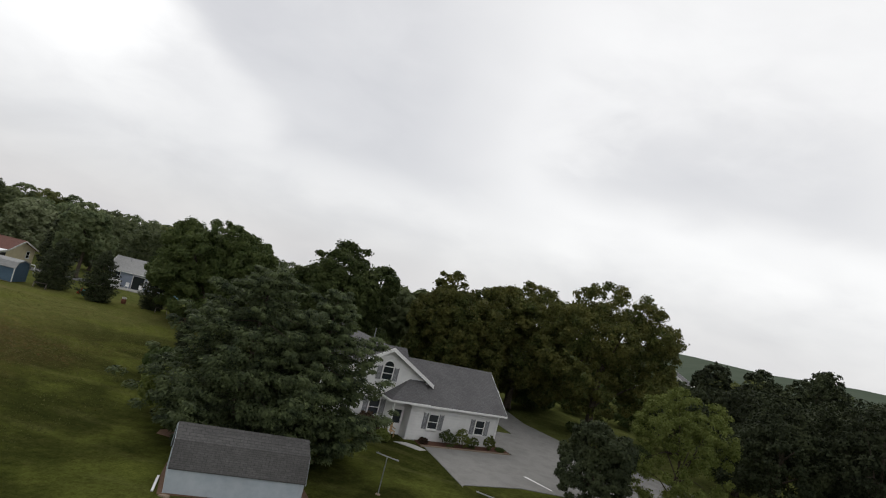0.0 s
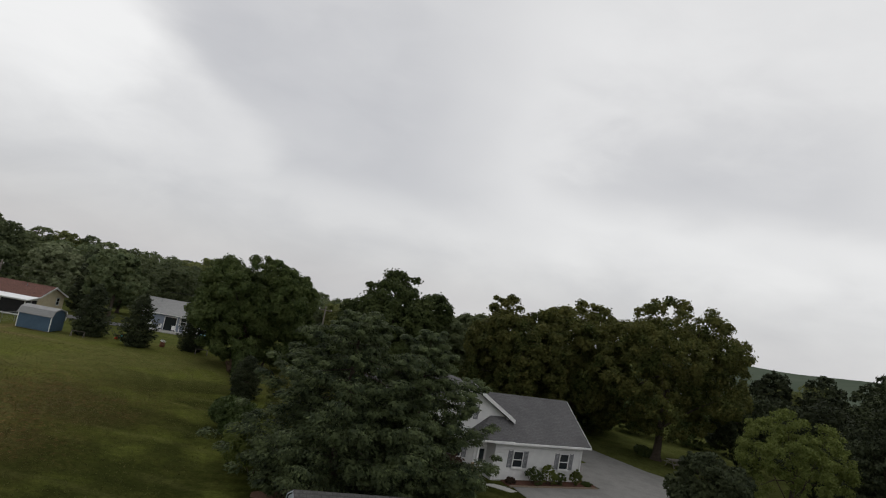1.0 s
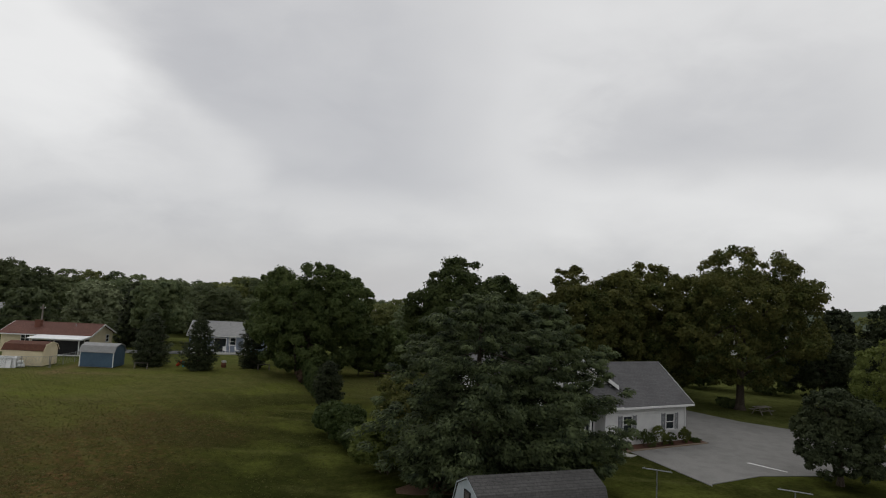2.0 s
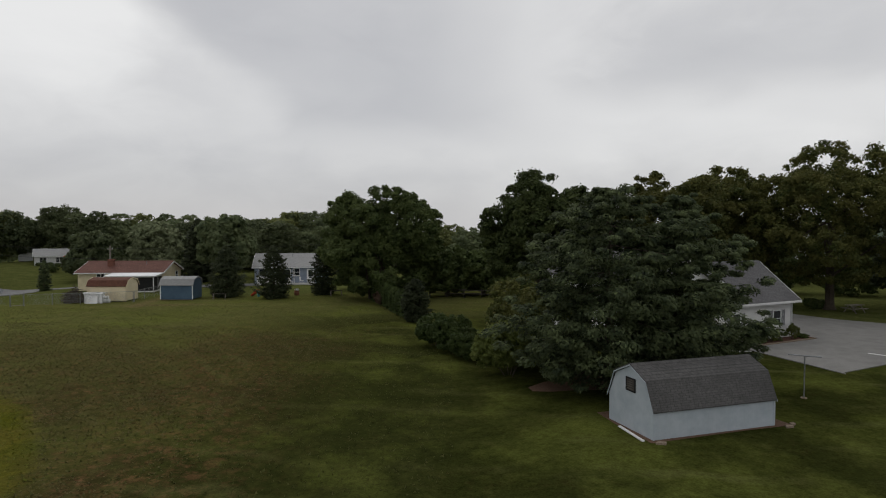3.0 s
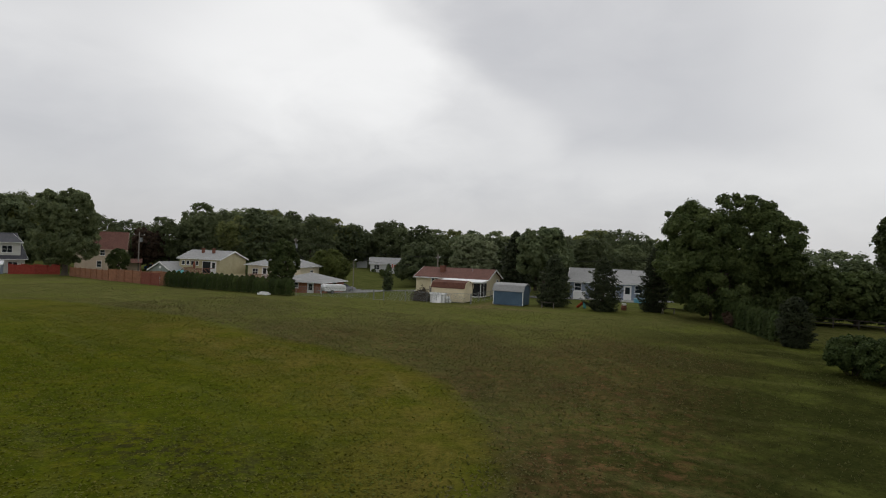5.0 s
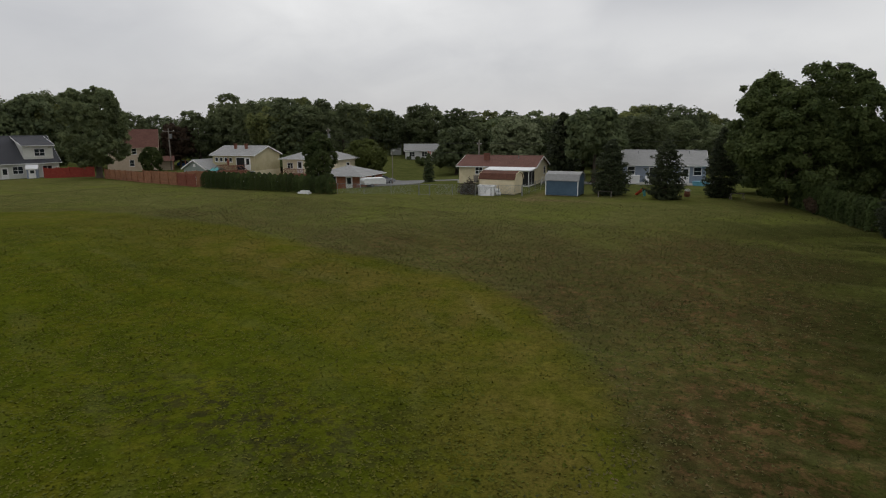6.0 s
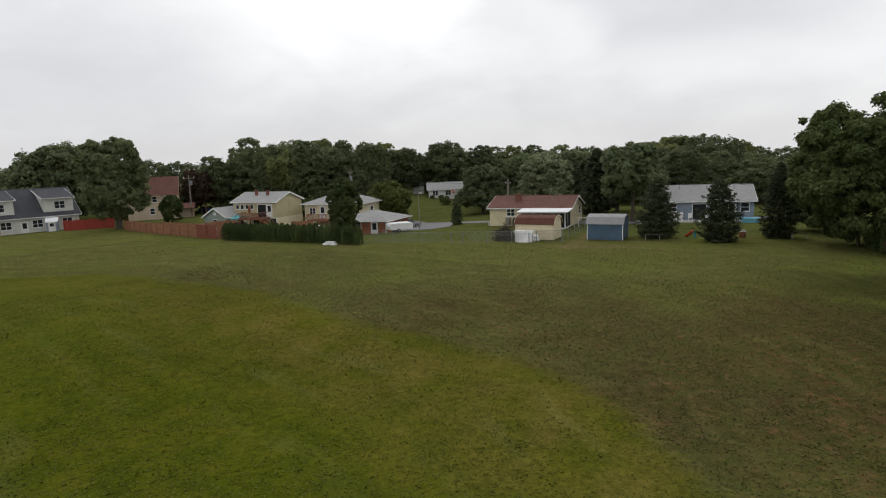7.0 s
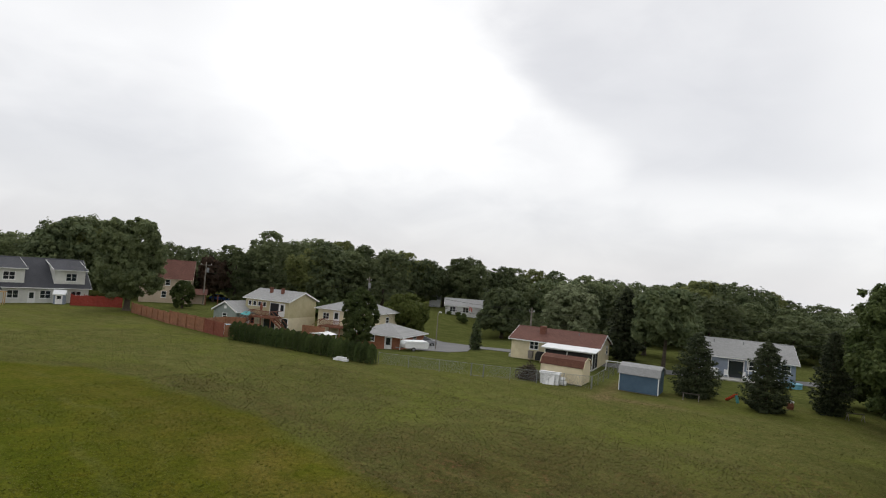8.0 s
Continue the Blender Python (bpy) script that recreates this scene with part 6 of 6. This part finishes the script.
part("porch_roof", Shape().prism([(-1.2, 1.9), (1.5, 2.7), (6.0, 2.7), (6.0, 1.9)], "x", 5.85, 9.1), ROOFRED, bw)
for x in (8.8, 11.3):
    part("porch_post", Shape().box(x, x + 0.2, -1.0, -0.8, -0.6, 1.95), DECK, bw)

# ---- row of houses with dormers ----
rw = thing("row_house", -158.0, 31.6, -1.2, 87, "long pale-sided row house with dark shingles and dormers", "house")
gable_walls(rw, 0, 27.5, 0, 10.5, 3.1, 4.6, PALE, -1.5)
gable_roof(rw, 0, 27.5, 0, 10.5, 3.1, 4.6, ROOFSLATE, over=0.5, vents=4)
for x in (2.6, 12.2, 21.8):
    dm = part("dormer", Shape().prism([(0.3, 3.3), (5.0, 7.5), (0.3, 6.0)], "x", x, x + 5.0), PALE, rw, "tall shed dormer with pale siding")
    part("dormer_roof", Shape().prism([(-0.1, 5.95), (5.25, 7.62), (5.25, 7.74), (-0.1, 6.08)], "x", x - 0.3, x + 5.3), ROOFSLATE, dm)
    part("dormer_gutter", Shape().box(x - 0.3, x + 5.3, -0.18, -0.1, 5.92, 6.06), WHITE, dm)
    for sx in (x - 0.34, x + 5.3):
        part("rake_board", Shape().prism([(-0.1, 5.86), (5.25, 7.53), (5.25, 7.77), (-0.1, 6.1)], "x", sx, sx + 0.04), WHITE, dm)
    window(rw, on_front(x + 2.7, 4.05, 0.3), 1.8, 1.4, mull=2)
for x in (3.5, 8.5, 12.4, 15.6, 20.5, 25.4):
    window(rw, on_front(x, 0.9), 1.7, 1.4, mull=2)
for x in (6.3, 18.4):
    door(rw, on_front(x, 0.0), glass=True)
part("downspout", Shape().box(11.2, 11.3, -0.12, -0.02, -0.3, 2.8), WHITE, rw)
part("porch_roof", Shape().prism([(-2.2, 2.45), (0.0, 2.85), (0.0, 3.0), (-2.2, 2.6)], "x", 8.2, 13.5), ROOFSLATE, rw)
for x in (8.4, 13.2):
    part("porch_post", Shape().box(x, x + 0.14, -2.1, -1.96, -0.6, 2.46), WHITE, rw)
board_fence((-151.9, 54.4), (-146.2, 60.6), 1.9, REDPAINT, "barn-red painted board fence with a wavy top", 0.15, 0.12)
ph = thing("garden_playhouse", -154.4, 52.5, gz(-154.4, 52.5), 62, "small white garden shed with a panelled door", "shed")
gable_walls(ph, 0, 1.7, 0, 2.0, 1.75, 0.55, BLUEGREY, -0.1)
gable_roof(ph, 0, 1.7, 0, 2.0, 1.75, 0.55, METALROOF, over=0.15, side=0.12)
door(ph, on_front(0.85, 0.05), w=0.9, h=1.6, glass=True)
ar = thing("wooden_arbour", -154.6, 43.0, gz(-154.6, 43.0), 62, "small open frame of pale pine posts", "arbour")
for x in (0, 2.0):
    for y in (0, 1.2):
        part("post", Shape().box(x, x + 0.12, y, y + 0.12, -0.2, 2.0), PALEWOOD, ar)
for y in (0, 1.2):
    part("beam", Shape().box(-0.2, 2.3, y, y + 0.12, 2.0, 2.15), PALEWOOD, ar)
part("step", Shape().box(0.2, 1.9, -1.4, -0.2, -0.1, 0.2), PALEWOOD, ar)

# ---- far white house on the road ----
fw = thing("white_ranch_house", -119.9, 120.6, 0.1, 38, "small white ranch house with a grey roof on a rise", "house")
gable_walls(fw, 0, 9.6, 0, 7.0, 2.3, 1.4, WHITE, -1.2)
gable_roof(fw, 0, 9.6, 0, 7.0, 2.3, 1.4, ROOFLIGHT)
for x in (1.6, 4.6, 8.8):
    window(fw, on_front(x, 0.9), 1.3, 1.2, mull=2)
door(fw, on_front(6.7, 0.05))
barn_shed("white_garden_shed", -133.2, 131.0, 40, 2.8, 3.0, 2.0, 2.9, 3.3, WHITE, ROOFLIGHT, "small white gambrel shed near the far house")
for i, (x, r, h) in enumerate(((0.8, 0.6, 0.8), (2.9, 0.7, 0.9), (4.3, 0.6, 0.8), (7.9, 0.7, 1.0))):
    qx, qy = local(fw, x, -0.8)
    shrub("foundation_shrub", qx, qy, r, h, "low dark shrub along the white wall", LEAF_OAK, 81 + i, 350, 0.13, "shrubs along the white wall")
qx, qy = local(fw, 5.4, -0.5)
fl = thing("house_flag", qx, qy, gz(qx, qy), 38, "small red and white flag on a short pole by the door", "flag")
part("pole", Shape().tube((0, 0, -0.1), (0, -0.3, 2.5), 0.03, 0.02, 6), WHITE, fl)
for k in range(4):
    part("stripe", Shape().box(-0.02 + 0.22 * k, 0.2 + 0.22 * k, -0.3, -0.28, 1.5 - 0.1 * k, 2.4 - 0.1 * k), REDPLASTIC if k % 2 == 0 else WHITE, fl)
hs = thing("white_farmhouse", 42.0, 118.6, gz(42.0, 118.6) + 1.7, 62, "white farmhouse gable among the trees", "house")
gable_walls(hs, 0, 6.0, 0, 9.0, 4.5, 2.2, WHITE, -6.0)
gable_roof(hs, 0, 6.0, 0, 9.0, 4.5, 2.2, ROOFGREY)
window(hs, on_front(3.0, 2.5), 1.0, 1.4)
part("side_wing", Shape().box(6.0, 12.0, 2.0, 8.0, -6.0, 2.8), BEIGE, hs)
part("wing_roof", Shape().prism([(1.6, 2.8), (8.4, 2.8), (5.0, 4.6)], "x", 6.0, 12.4), ROOFDARK, hs)

# ---- roads ----
sheet("road", [(-117.4, 98.9), (-103.6, 94.2), (-89.6, 89.4), (-76.5, 87.3), (-60.9, 91.5), (-43.7, 104.3), (-41.3, 101.8), (-59.2, 88.2), (-74.0, 82.9), (-89.8, 86.6), (-103.5, 90.3), (-119.3, 96.3)], ROADTAR, "narrow grey asphalt lane between the yards", "road", 0.05)
sheet("side_drive", [(-93.0, 76.9), (-85.9, 77.6), (-84.9, 80.6), (-88.4, 87.0), (-98.1, 90.0), (-95.9, 84.2)], ROADTAR, "grey drive beside the brick house", "drive", 0.045)
sheet("far_lane", [(-129.5, 110.5), (-126.4, 110.8), (-118.2, 97.7), (-120.5, 95.7)], ROADTAR, "lane climbing to the far white house", "road", 0.05)


# ---- utility poles and wires ----
def utility_pole(x, y, h, rz, transformer=True, arm=1.2):
    z = gz(x, y)
    ob = thing("utility_pole", x, y, z, rz, "weathered wooden utility pole with a crossarm", "utility pole", "utility poles")
    part("pole", Shape().tube((0, 0, -0.5), (0, 0, h), 0.16, 0.11, 8), GREYWOOD, ob)
    part("crossarm", Shape().box(-arm, arm, -0.05, 0.05, h - 0.7, h - 0.58), GREYWOOD, ob)
    for sx in (-arm * 0.9, arm * 0.9):
        part("insulator", Shape().tube((sx, 0, h - 0.56), (sx, 0, h - 0.36), 0.05, 0.04, 6), WHITE, ob)
    if transformer:
        part("transformer", Shape().tube((0.4, 0, h - 2.2), (0.4, 0, h - 1.2), 0.28, 0.28, 12), STEEL, ob)
    return (x, y, z + h - 0.45)


tops = [utility_pole(-155.9, 81.9, 9.2, 50), utility_pole(-119.9, 95.3, 9.4, -25), utility_pole(-82.6, 94.0, 6.2, -10, False, 0.5), utility_pole(-31.4, 103.2, 8.3, -10, False)]


def wire(p, q, sag, label="thin black overhead wire between poles"):
    p, q = Vector(p), Vector(q)
    ob = thing("overhead_wire", *p, 0, label, "wire", "overhead wires")
    pts = [tuple((q - p) * (i / 10) - Vector((0, 0, sag * 4 * (i / 10) * (1 - i / 10)))) for i in range(11)]
    s = Shape().sweep(pts, [0.02] * 11, 4)
    part("cable", s, RUBBER, ob)


for a, b in zip(tops, tops[1:]):
    for dz in (0.0, -1.6):
        wire((a[0], a[1], a[2] + dz), (b[0], b[1], b[2] + dz), 0.9)
wire((tops[1][0], tops[1][1], tops[1][2] - 1.6), (-100.0, 81.0, 2.2), 0.6)
sl_ = thing("street_lamp", -90.0, 79.8, gz(-90.0, 79.8), 0, "slim grey yard lamp on a pole", "street lamp")
part("pole", Shape().tube((0, 0, -0.3), (0, 0, 5.4), 0.07, 0.05, 8), GREYWOOD, sl_)
part("lamp_head", Shape().tube((0, 0, 5.3), (0.35, 0, 5.45), 0.03, 0.03, 6).tube((0.25, 0, 5.45), (0.6, 0, 5.45), 0.1, 0.08, 8), WHITE, sl_)

# ---- yard trees near the far houses ----
tree("yard_tree", -94.0, 67.9, 2.5, 2.5, 8.6, 0.0, "dense dark green bushy tree beside the hedge", LEAF_OAK, 16000, 0.17, 56, 51, 0.2, gaps=0.3)
spruce("slender_spruce", -85.7, 83.7, 0.95, 4.5, "slender blue-green spruce by the lane", LEAF_SPRUCE, 52, whorls=16, boughs=9, twigs=3, sprays=5, leaf=0.2, round_top=1.2, foot=0.2)
tree("village_tree", -140.6, 58.8, 6.0, 5.8, 16.8, 1.3, "tall bushy green tree at the end of the red fence", LEAF_WOOD, 26000, 0.3, 60, 53, 0.5)
tree("yard_tree", -147.6, 72.6, 2.3, 2.3, 5.6, 0.0, "dark bushy small tree before the beige house", LEAF_OAK, 5000, 0.24, 34, 54, 0.2, gaps=0.3)
tree("plum_tree", -164.0, 89.2, 4.0, 3.8, 11.2, 0.8, "purplish brown-leaved tree behind the garage", LEAF_PURPLE, 6000, 0.4, 26, 55, 0.25)
tree("yard_tree", -106.7, 91.6, 4.4, 4.2, 7.6, 0.5, "bright green tree behind the brick house", LEAF_LIGHT, 8000, 0.34, 34, 56, 0.25)
tree("yard_tree", -96.6, 108.0, 5.2, 5.2, 9.8, 0.4, "dark green tree beside the far white house", LEAF_DEEP, 8000, 0.4, 34, 57, 0.3)
spruce("village_spruce", -68.0, 95.5, 3.00, 10.2, "tall dark spruce behind the cream ranch house", LEAF_YEW, 58, whorls=20, boughs=11, twigs=4, sprays=5, leaf=0.36, foot=0.5)
tree("yard_tree", -60.8, 90.7, 4.4, 4.2, 11.4, 2.6, "round green tree between the ranch houses", LEAF_DEEP, 9000, 0.36, 34, 59, 0.28)
tree("silver_maple", -80.9, 104.1, 4.8, 4.6, 10.6, 0.8, "pale green tree behind the red roof", LEAF_SAGE, 7000, 0.4, 32, 60, 0.28)
shrub("far_shrub", -111.0, 115.1, 1.25, 1.6, "dark shrub by the far white house", LEAF_OAK, 61, 600, 0.2)
for i, (x, y) in enumerate(((-37.5, 85.9), (-28.3, 88.2), (-20.6, 81.2), (-25.0, 79.4))):
    tree("shade_tree", x, y, 3.8, 3.6, 5.6 + i * 0.3, 0.1, "dark green tree behind the spreading crown", LEAF_OAK, 6000, 0.38, 28, 160 + i, 0.25, "trees behind the big crown")
shrub("rusty_bush", -31.2, 68.7, 1.03, 1.6, "small reddish-brown bush at the hedge's end", LEAF_PURPLE, 67, 1500, 0.12)
shrub("pale_shrub", -15.7, 69.3, 1.62, 3.2, "light green shrub on the far lawn", LEAF_LIGHT, 66, 1800, 0.16)
rail = thing("rail_fence", -27.1, 78.0, gz(-27.1, 78.0), -6, "low dark wooden rail fence across the far lawn", "fence")
for i in range(8):
    part("post", Shape().box(i * 2.2 - 0.06, i * 2.2 + 0.06, -0.06, 0.06, -0.3, 1.05), DARKRAIL, rail)
for z in (0.45, 0.9):
    part("rail", Shape().box(0, 15.4, -0.03, 0.03, z, z + 0.1), DARKRAIL, rail)

# ---- woods behind the village ----
kinds = []
for i, (rx, h, n, mt) in enumerate(((5.2, 12.0, 5200, LEAF_WOOD), (4.4, 13.5, 4900, LEAF_WOOD), (5.8, 11.0, 5300, LEAF_DEEP), (4.8, 12.5, 4900, LEAF_WOOD), (3.2, 14.5, 4600, LEAF_DEEP), (5.0, 10.5, 4900, LEAF_ASH), (4.0, 13.0, 4800, LEAF_WOOD))):
    me, lobes = crown_mesh("crown", rx, rx, h - 0.4, 36, n, 0.32, mt, 300 + i)
    kinds.append((me, trunk_shape(h * 0.6, 0.3).mesh("trunk", BARK), h))


def wood_tree(x, y, top, i, rng, label="green broadleaf tree in the woods behind the houses"):
    me, tm, h = kinds[i % len(kinds)]
    z = gz(x, y)
    k = max(0.5, (top - z) / h)
    w = 0.75 + 0.5 * k
    ob = thing("woodland_tree", x, y, z, rng.uniform(0, 360), label, "tree", "woods")
    m = Matrix.Diagonal((w, w, k, 1))
    part("trunk", tm, None, ob, m=m)
    part("crown", me, None, ob, m=pose(0, 0, 0.4) @ m)


# tops of the wood's skyline by the direction from the village green, degrees left of north
SKY_A = [-2, 3, 10, 13, 14.5, 16.7, 20.7, 23.6, 28.5, 33.5, 36, 37.5, 39.6, 41.5, 44.5, 48.7, 53, 57.6, 61, 66, 68, 71, 80]
SKY_Z = [7.5, 8.6, 9.6, 10.2, 11.4, 13.0, 11.0, 10.8, 11.3, 12.0, 13.2, 13.6, 11.2, 13.6, 14.1, 14.9, 13.3, 11.7, 11.2, 13.6, 15.0, 10.4, 9.6]
rng = random.Random(21)
i = 0
for ring, (dist_, step, dz) in enumerate(((112, 4.6, -2.2), (127, 3.7, -1.0), (145, 2.9, 0.0), (166, 2.6, 0.9))):
    a = 3.0
    while a < 86:
        b = a + rng.uniform(-0.7, 0.7)
        d = dist_ + rng.uniform(-6, 6)
        x, y = -28 - d * math.sin(radians(b)), 4 + d * math.cos(radians(b))
        taken = (ring == 0 and (b < 14 or b > 25)) or (ring == 1 and b > 27) or (ring == 2 and (b > 54 or 34 < b < 46.5)) or (b > 66 and d < 160)
        if not taken:
            wood_tree(x, y, np.interp(b, SKY_A, SKY_Z) + dz + rng.uniform(-1.1, 0.8), i, rng)
        i += 1
        a += step * rng.uniform(0.85, 1.15)
for x, y, top in ((-161.8, 102.3, 17.5), (-151.9, 108.2, 16.4), (-91.8, 137.6, 13.0), (-63.3, 140.6, 13.3), (-125.1, 104.9, 14.3), (-134.0, 106.3, 15.0), (-31.9, 127.3, 9.7), (-13.6, 118.4, 10.1), (-3.6, 104.8, 10.8), (6.9, 96.6, 9.9), (-22.4, 108.3, 9.2), (20.6, 100.8, 9.1), (32.6, 105.1, 9.5), (44.7, 99.3, 11.2), (54.9, 93.6, 12.5), (63.0, 85.8, 13.7), (49.3, 67.3, 12.9), (55.2, 75.5, 13.5), (-127, 136, 14.7), (-131, 94, 14.8), (-136, 95, 13.4), (-132, 100, 13.5), (-69, 142, 13.0), (-68, 146, 11.8), (-176, 62, 16.4), (-177, 65, 17.0), (-174, 59, 13.9), (-137, 127, 14.7), (-78, 137, 11.0)):
    wood_tree(x, y, top, i, rng)
    i += 1


# far woods and hills: joined clumps
def clump_band(name, label, a0, a1, d0, d1, top, n, size, mat, seed, origin=(0, 0)):
    rng = np.random.default_rng(seed)
    a, d = np.radians(rng.uniform(a0, a1, n)), rng.uniform(d0, d1, n)
    x, y = origin[0] - d * np.sin(a), origin[1] + d * np.cos(a)
    g = height(x, y)
    hh = np.maximum(np.interp(np.degrees(a), *top) - g, 4.0) * rng.uniform(0.72, 1.02, n)
    pts, nor = [], []
    for k in range(50):
        dr = rng.normal(size=(n, 3))
        dr /= np.linalg.norm(dr, axis=1)[:, None]
        dr[:, 2] = np.abs(dr[:, 2])
        r = np.minimum(hh * 0.45, 7.0)
        pts.append(np.stack([x + dr[:, 0] * r, y + dr[:, 1] * r, g + hh * 0.35 + dr[:, 2] * hh * 0.65 * rng.uniform(0.6, 1, n)], 1))
        nor.append(dr + rng.normal(0, 0.4, (n, 3)))
    v, q = leaf_points(np.concatenate(pts), np.concatenate(nor), size * 0.74, rng)
    ob = new(name, mesh_of(name, v, q, mat))
    return tagged(ob, label, "woods", kind="stuff")


clump_band("woods_understorey", "dense green undergrowth at the foot of the woods", 4, 34, 120, 150, ([4, 34], [3.4, 3.4]), 320, 0.55, LEAF_WOOD, 74, (-28, 4))
clump_band("woods_understorey", "dense green undergrowth at the foot of the woods", 44, 86, 164, 180, ([44, 86], [5.5, 6.5]), 420, 0.6, LEAF_WOOD, 75, (-28, 4))
clump_band("woods_understorey", "dense green undergrowth behind the tan and cream houses", 46.5, 54, 132, 150, ([46, 60], [3.2, 3.6]), 170, 0.5, LEAF_OAK, 77, (-28, 4))
clump_band("back_woods", "wooded rise that closes the view behind the village", 0, 92, 190, 330, ([0, 20, 40, 60, 75, 92], [5, 6.5, 8, 11, 12.5, 13]), 1200, 1.0, LEAF_WOOD, 76, (-28, 4))
clump_band("far_woods", "distant wooded slopes beyond the village", -12, 50, 230, 420, ([-12, 0, 14, 30, 50], [1, -1, -1, 2, 6]), 1300, 1.3, LEAF_WOOD, 71)
clump_band("hill_woods", "blue-green wooded hills on the skyline", -6, 80, 520, 760, ([-6, 4, 8, 12, 20, 30, 80], [2, 3, 0, -3, -3, -3, 0]), 1000, 2.8, LEAF_WOOD, 72)
clump_band("field_edge_woods", "dark trees along the edge of the crop field", -45, -16, 150, 175, ([-45, -30, -16], [12, 9.5, 6]), 150, 0.5, LEAF_OAK, 73)

# ---- grass tufts nearest the camera's way ----
def blades(name, label, x, y, mat, rng, size=0.042):
    """Upright three-cornered blades standing in the turf."""
    n = len(x)
    a = rng.uniform(0, 2 * math.pi, n)
    w, h = size * rng.uniform(0.5, 1.1, n), size * rng.uniform(0.8, 1.9, n)
    foot = np.stack([x, y, height(x, y) - 0.01], 1)
    side = np.stack([np.cos(a) * w, np.sin(a) * w, np.zeros(n)], 1)
    tip = np.stack([rng.normal(0, 0.45, n) * h, rng.normal(0, 0.45, n) * h, h], 1)
    v = np.stack([foot - side, foot + side, foot + tip], 1).reshape(-1, 3)
    tagged(new(name, mesh_of(name, v, np.arange(3 * n).reshape(-1, 3), mat)), label, "grass", kind="stuff")


def rosettes(name, label, x, y, mat, rng, size=0.05):
    """Small flat weed leaves lying open a finger above the soil."""
    n = len(x)
    c = np.stack([x, y, height(x, y) + rng.uniform(0.01, 0.035, n)], 1)
    v, q = leaf_points(c, np.array([0, 0, 1.0]) + rng.normal(0, 0.42, (n, 3)), size, rng)
    tagged(new(name, mesh_of(name, v, q, mat)), label, "grass", kind="stuff")


LEAF_WEED = foliage("meadow_weed", (0.078, 0.076, 0.025), (0.102, 0.100, 0.033), (0.14, 0.105, 0.048), 0.8, 0.15)
LEAF_TURF = foliage("lush_turf", (0.060, 0.076, 0.009), (0.092, 0.107, 0.013), (0.15, 0.138, 0.022), 0.8, 0.15)
rng = np.random.default_rng(77)
n = 260000
x, y = rng.uniform(-84, -6, n), 2 + 50 * rng.random(n) ** 1.25
dens = np.sin(x * 0.9 + 1.3) * np.cos(y * 0.8) + np.sin(x * 0.33) * np.sin(y * 0.41 + 2) + rng.normal(0, 0.9, n)
keep = (dens > -0.5) & ((y < 30) | (x < -22)) & (x < -27 - 6 * rng.random(n))
x, y = x[keep], y[keep]
inside = (y < np.interp(x, LUSH_X, LUSH_Y)) & (x < -32)
rosettes("grass_tufts", "short weeds and brownish tufts scattered through the mown field", x[~inside], y[~inside], LEAF_WEED, rng)
rosettes("turf_weeds", "bright green clover leaves in the rounded lush lawn", x[inside], y[inside], LEAF_TURF, rng)
n = 40000
x, y = rng.uniform(-115, -18, n), rng.uniform(14, 66, n)
keep = (y < np.interp(x, FENCE_X, FENCE_Y) - 1.5) & ((y > np.interp(x, LUSH_X, LUSH_Y)) | (x > -33)) & (x < -15 - 0.12 * y)
LEAF_CLOVER = foliage("field_clover", (0.062, 0.070, 0.022), (0.092, 0.100, 0.032), (0.125, 0.120, 0.045), 0.8, 0.4)
blades("clover_tufts", "small tufts of clover and weed over the mown field", x[keep], y[keep], LEAF_CLOVER, rng, 0.06)
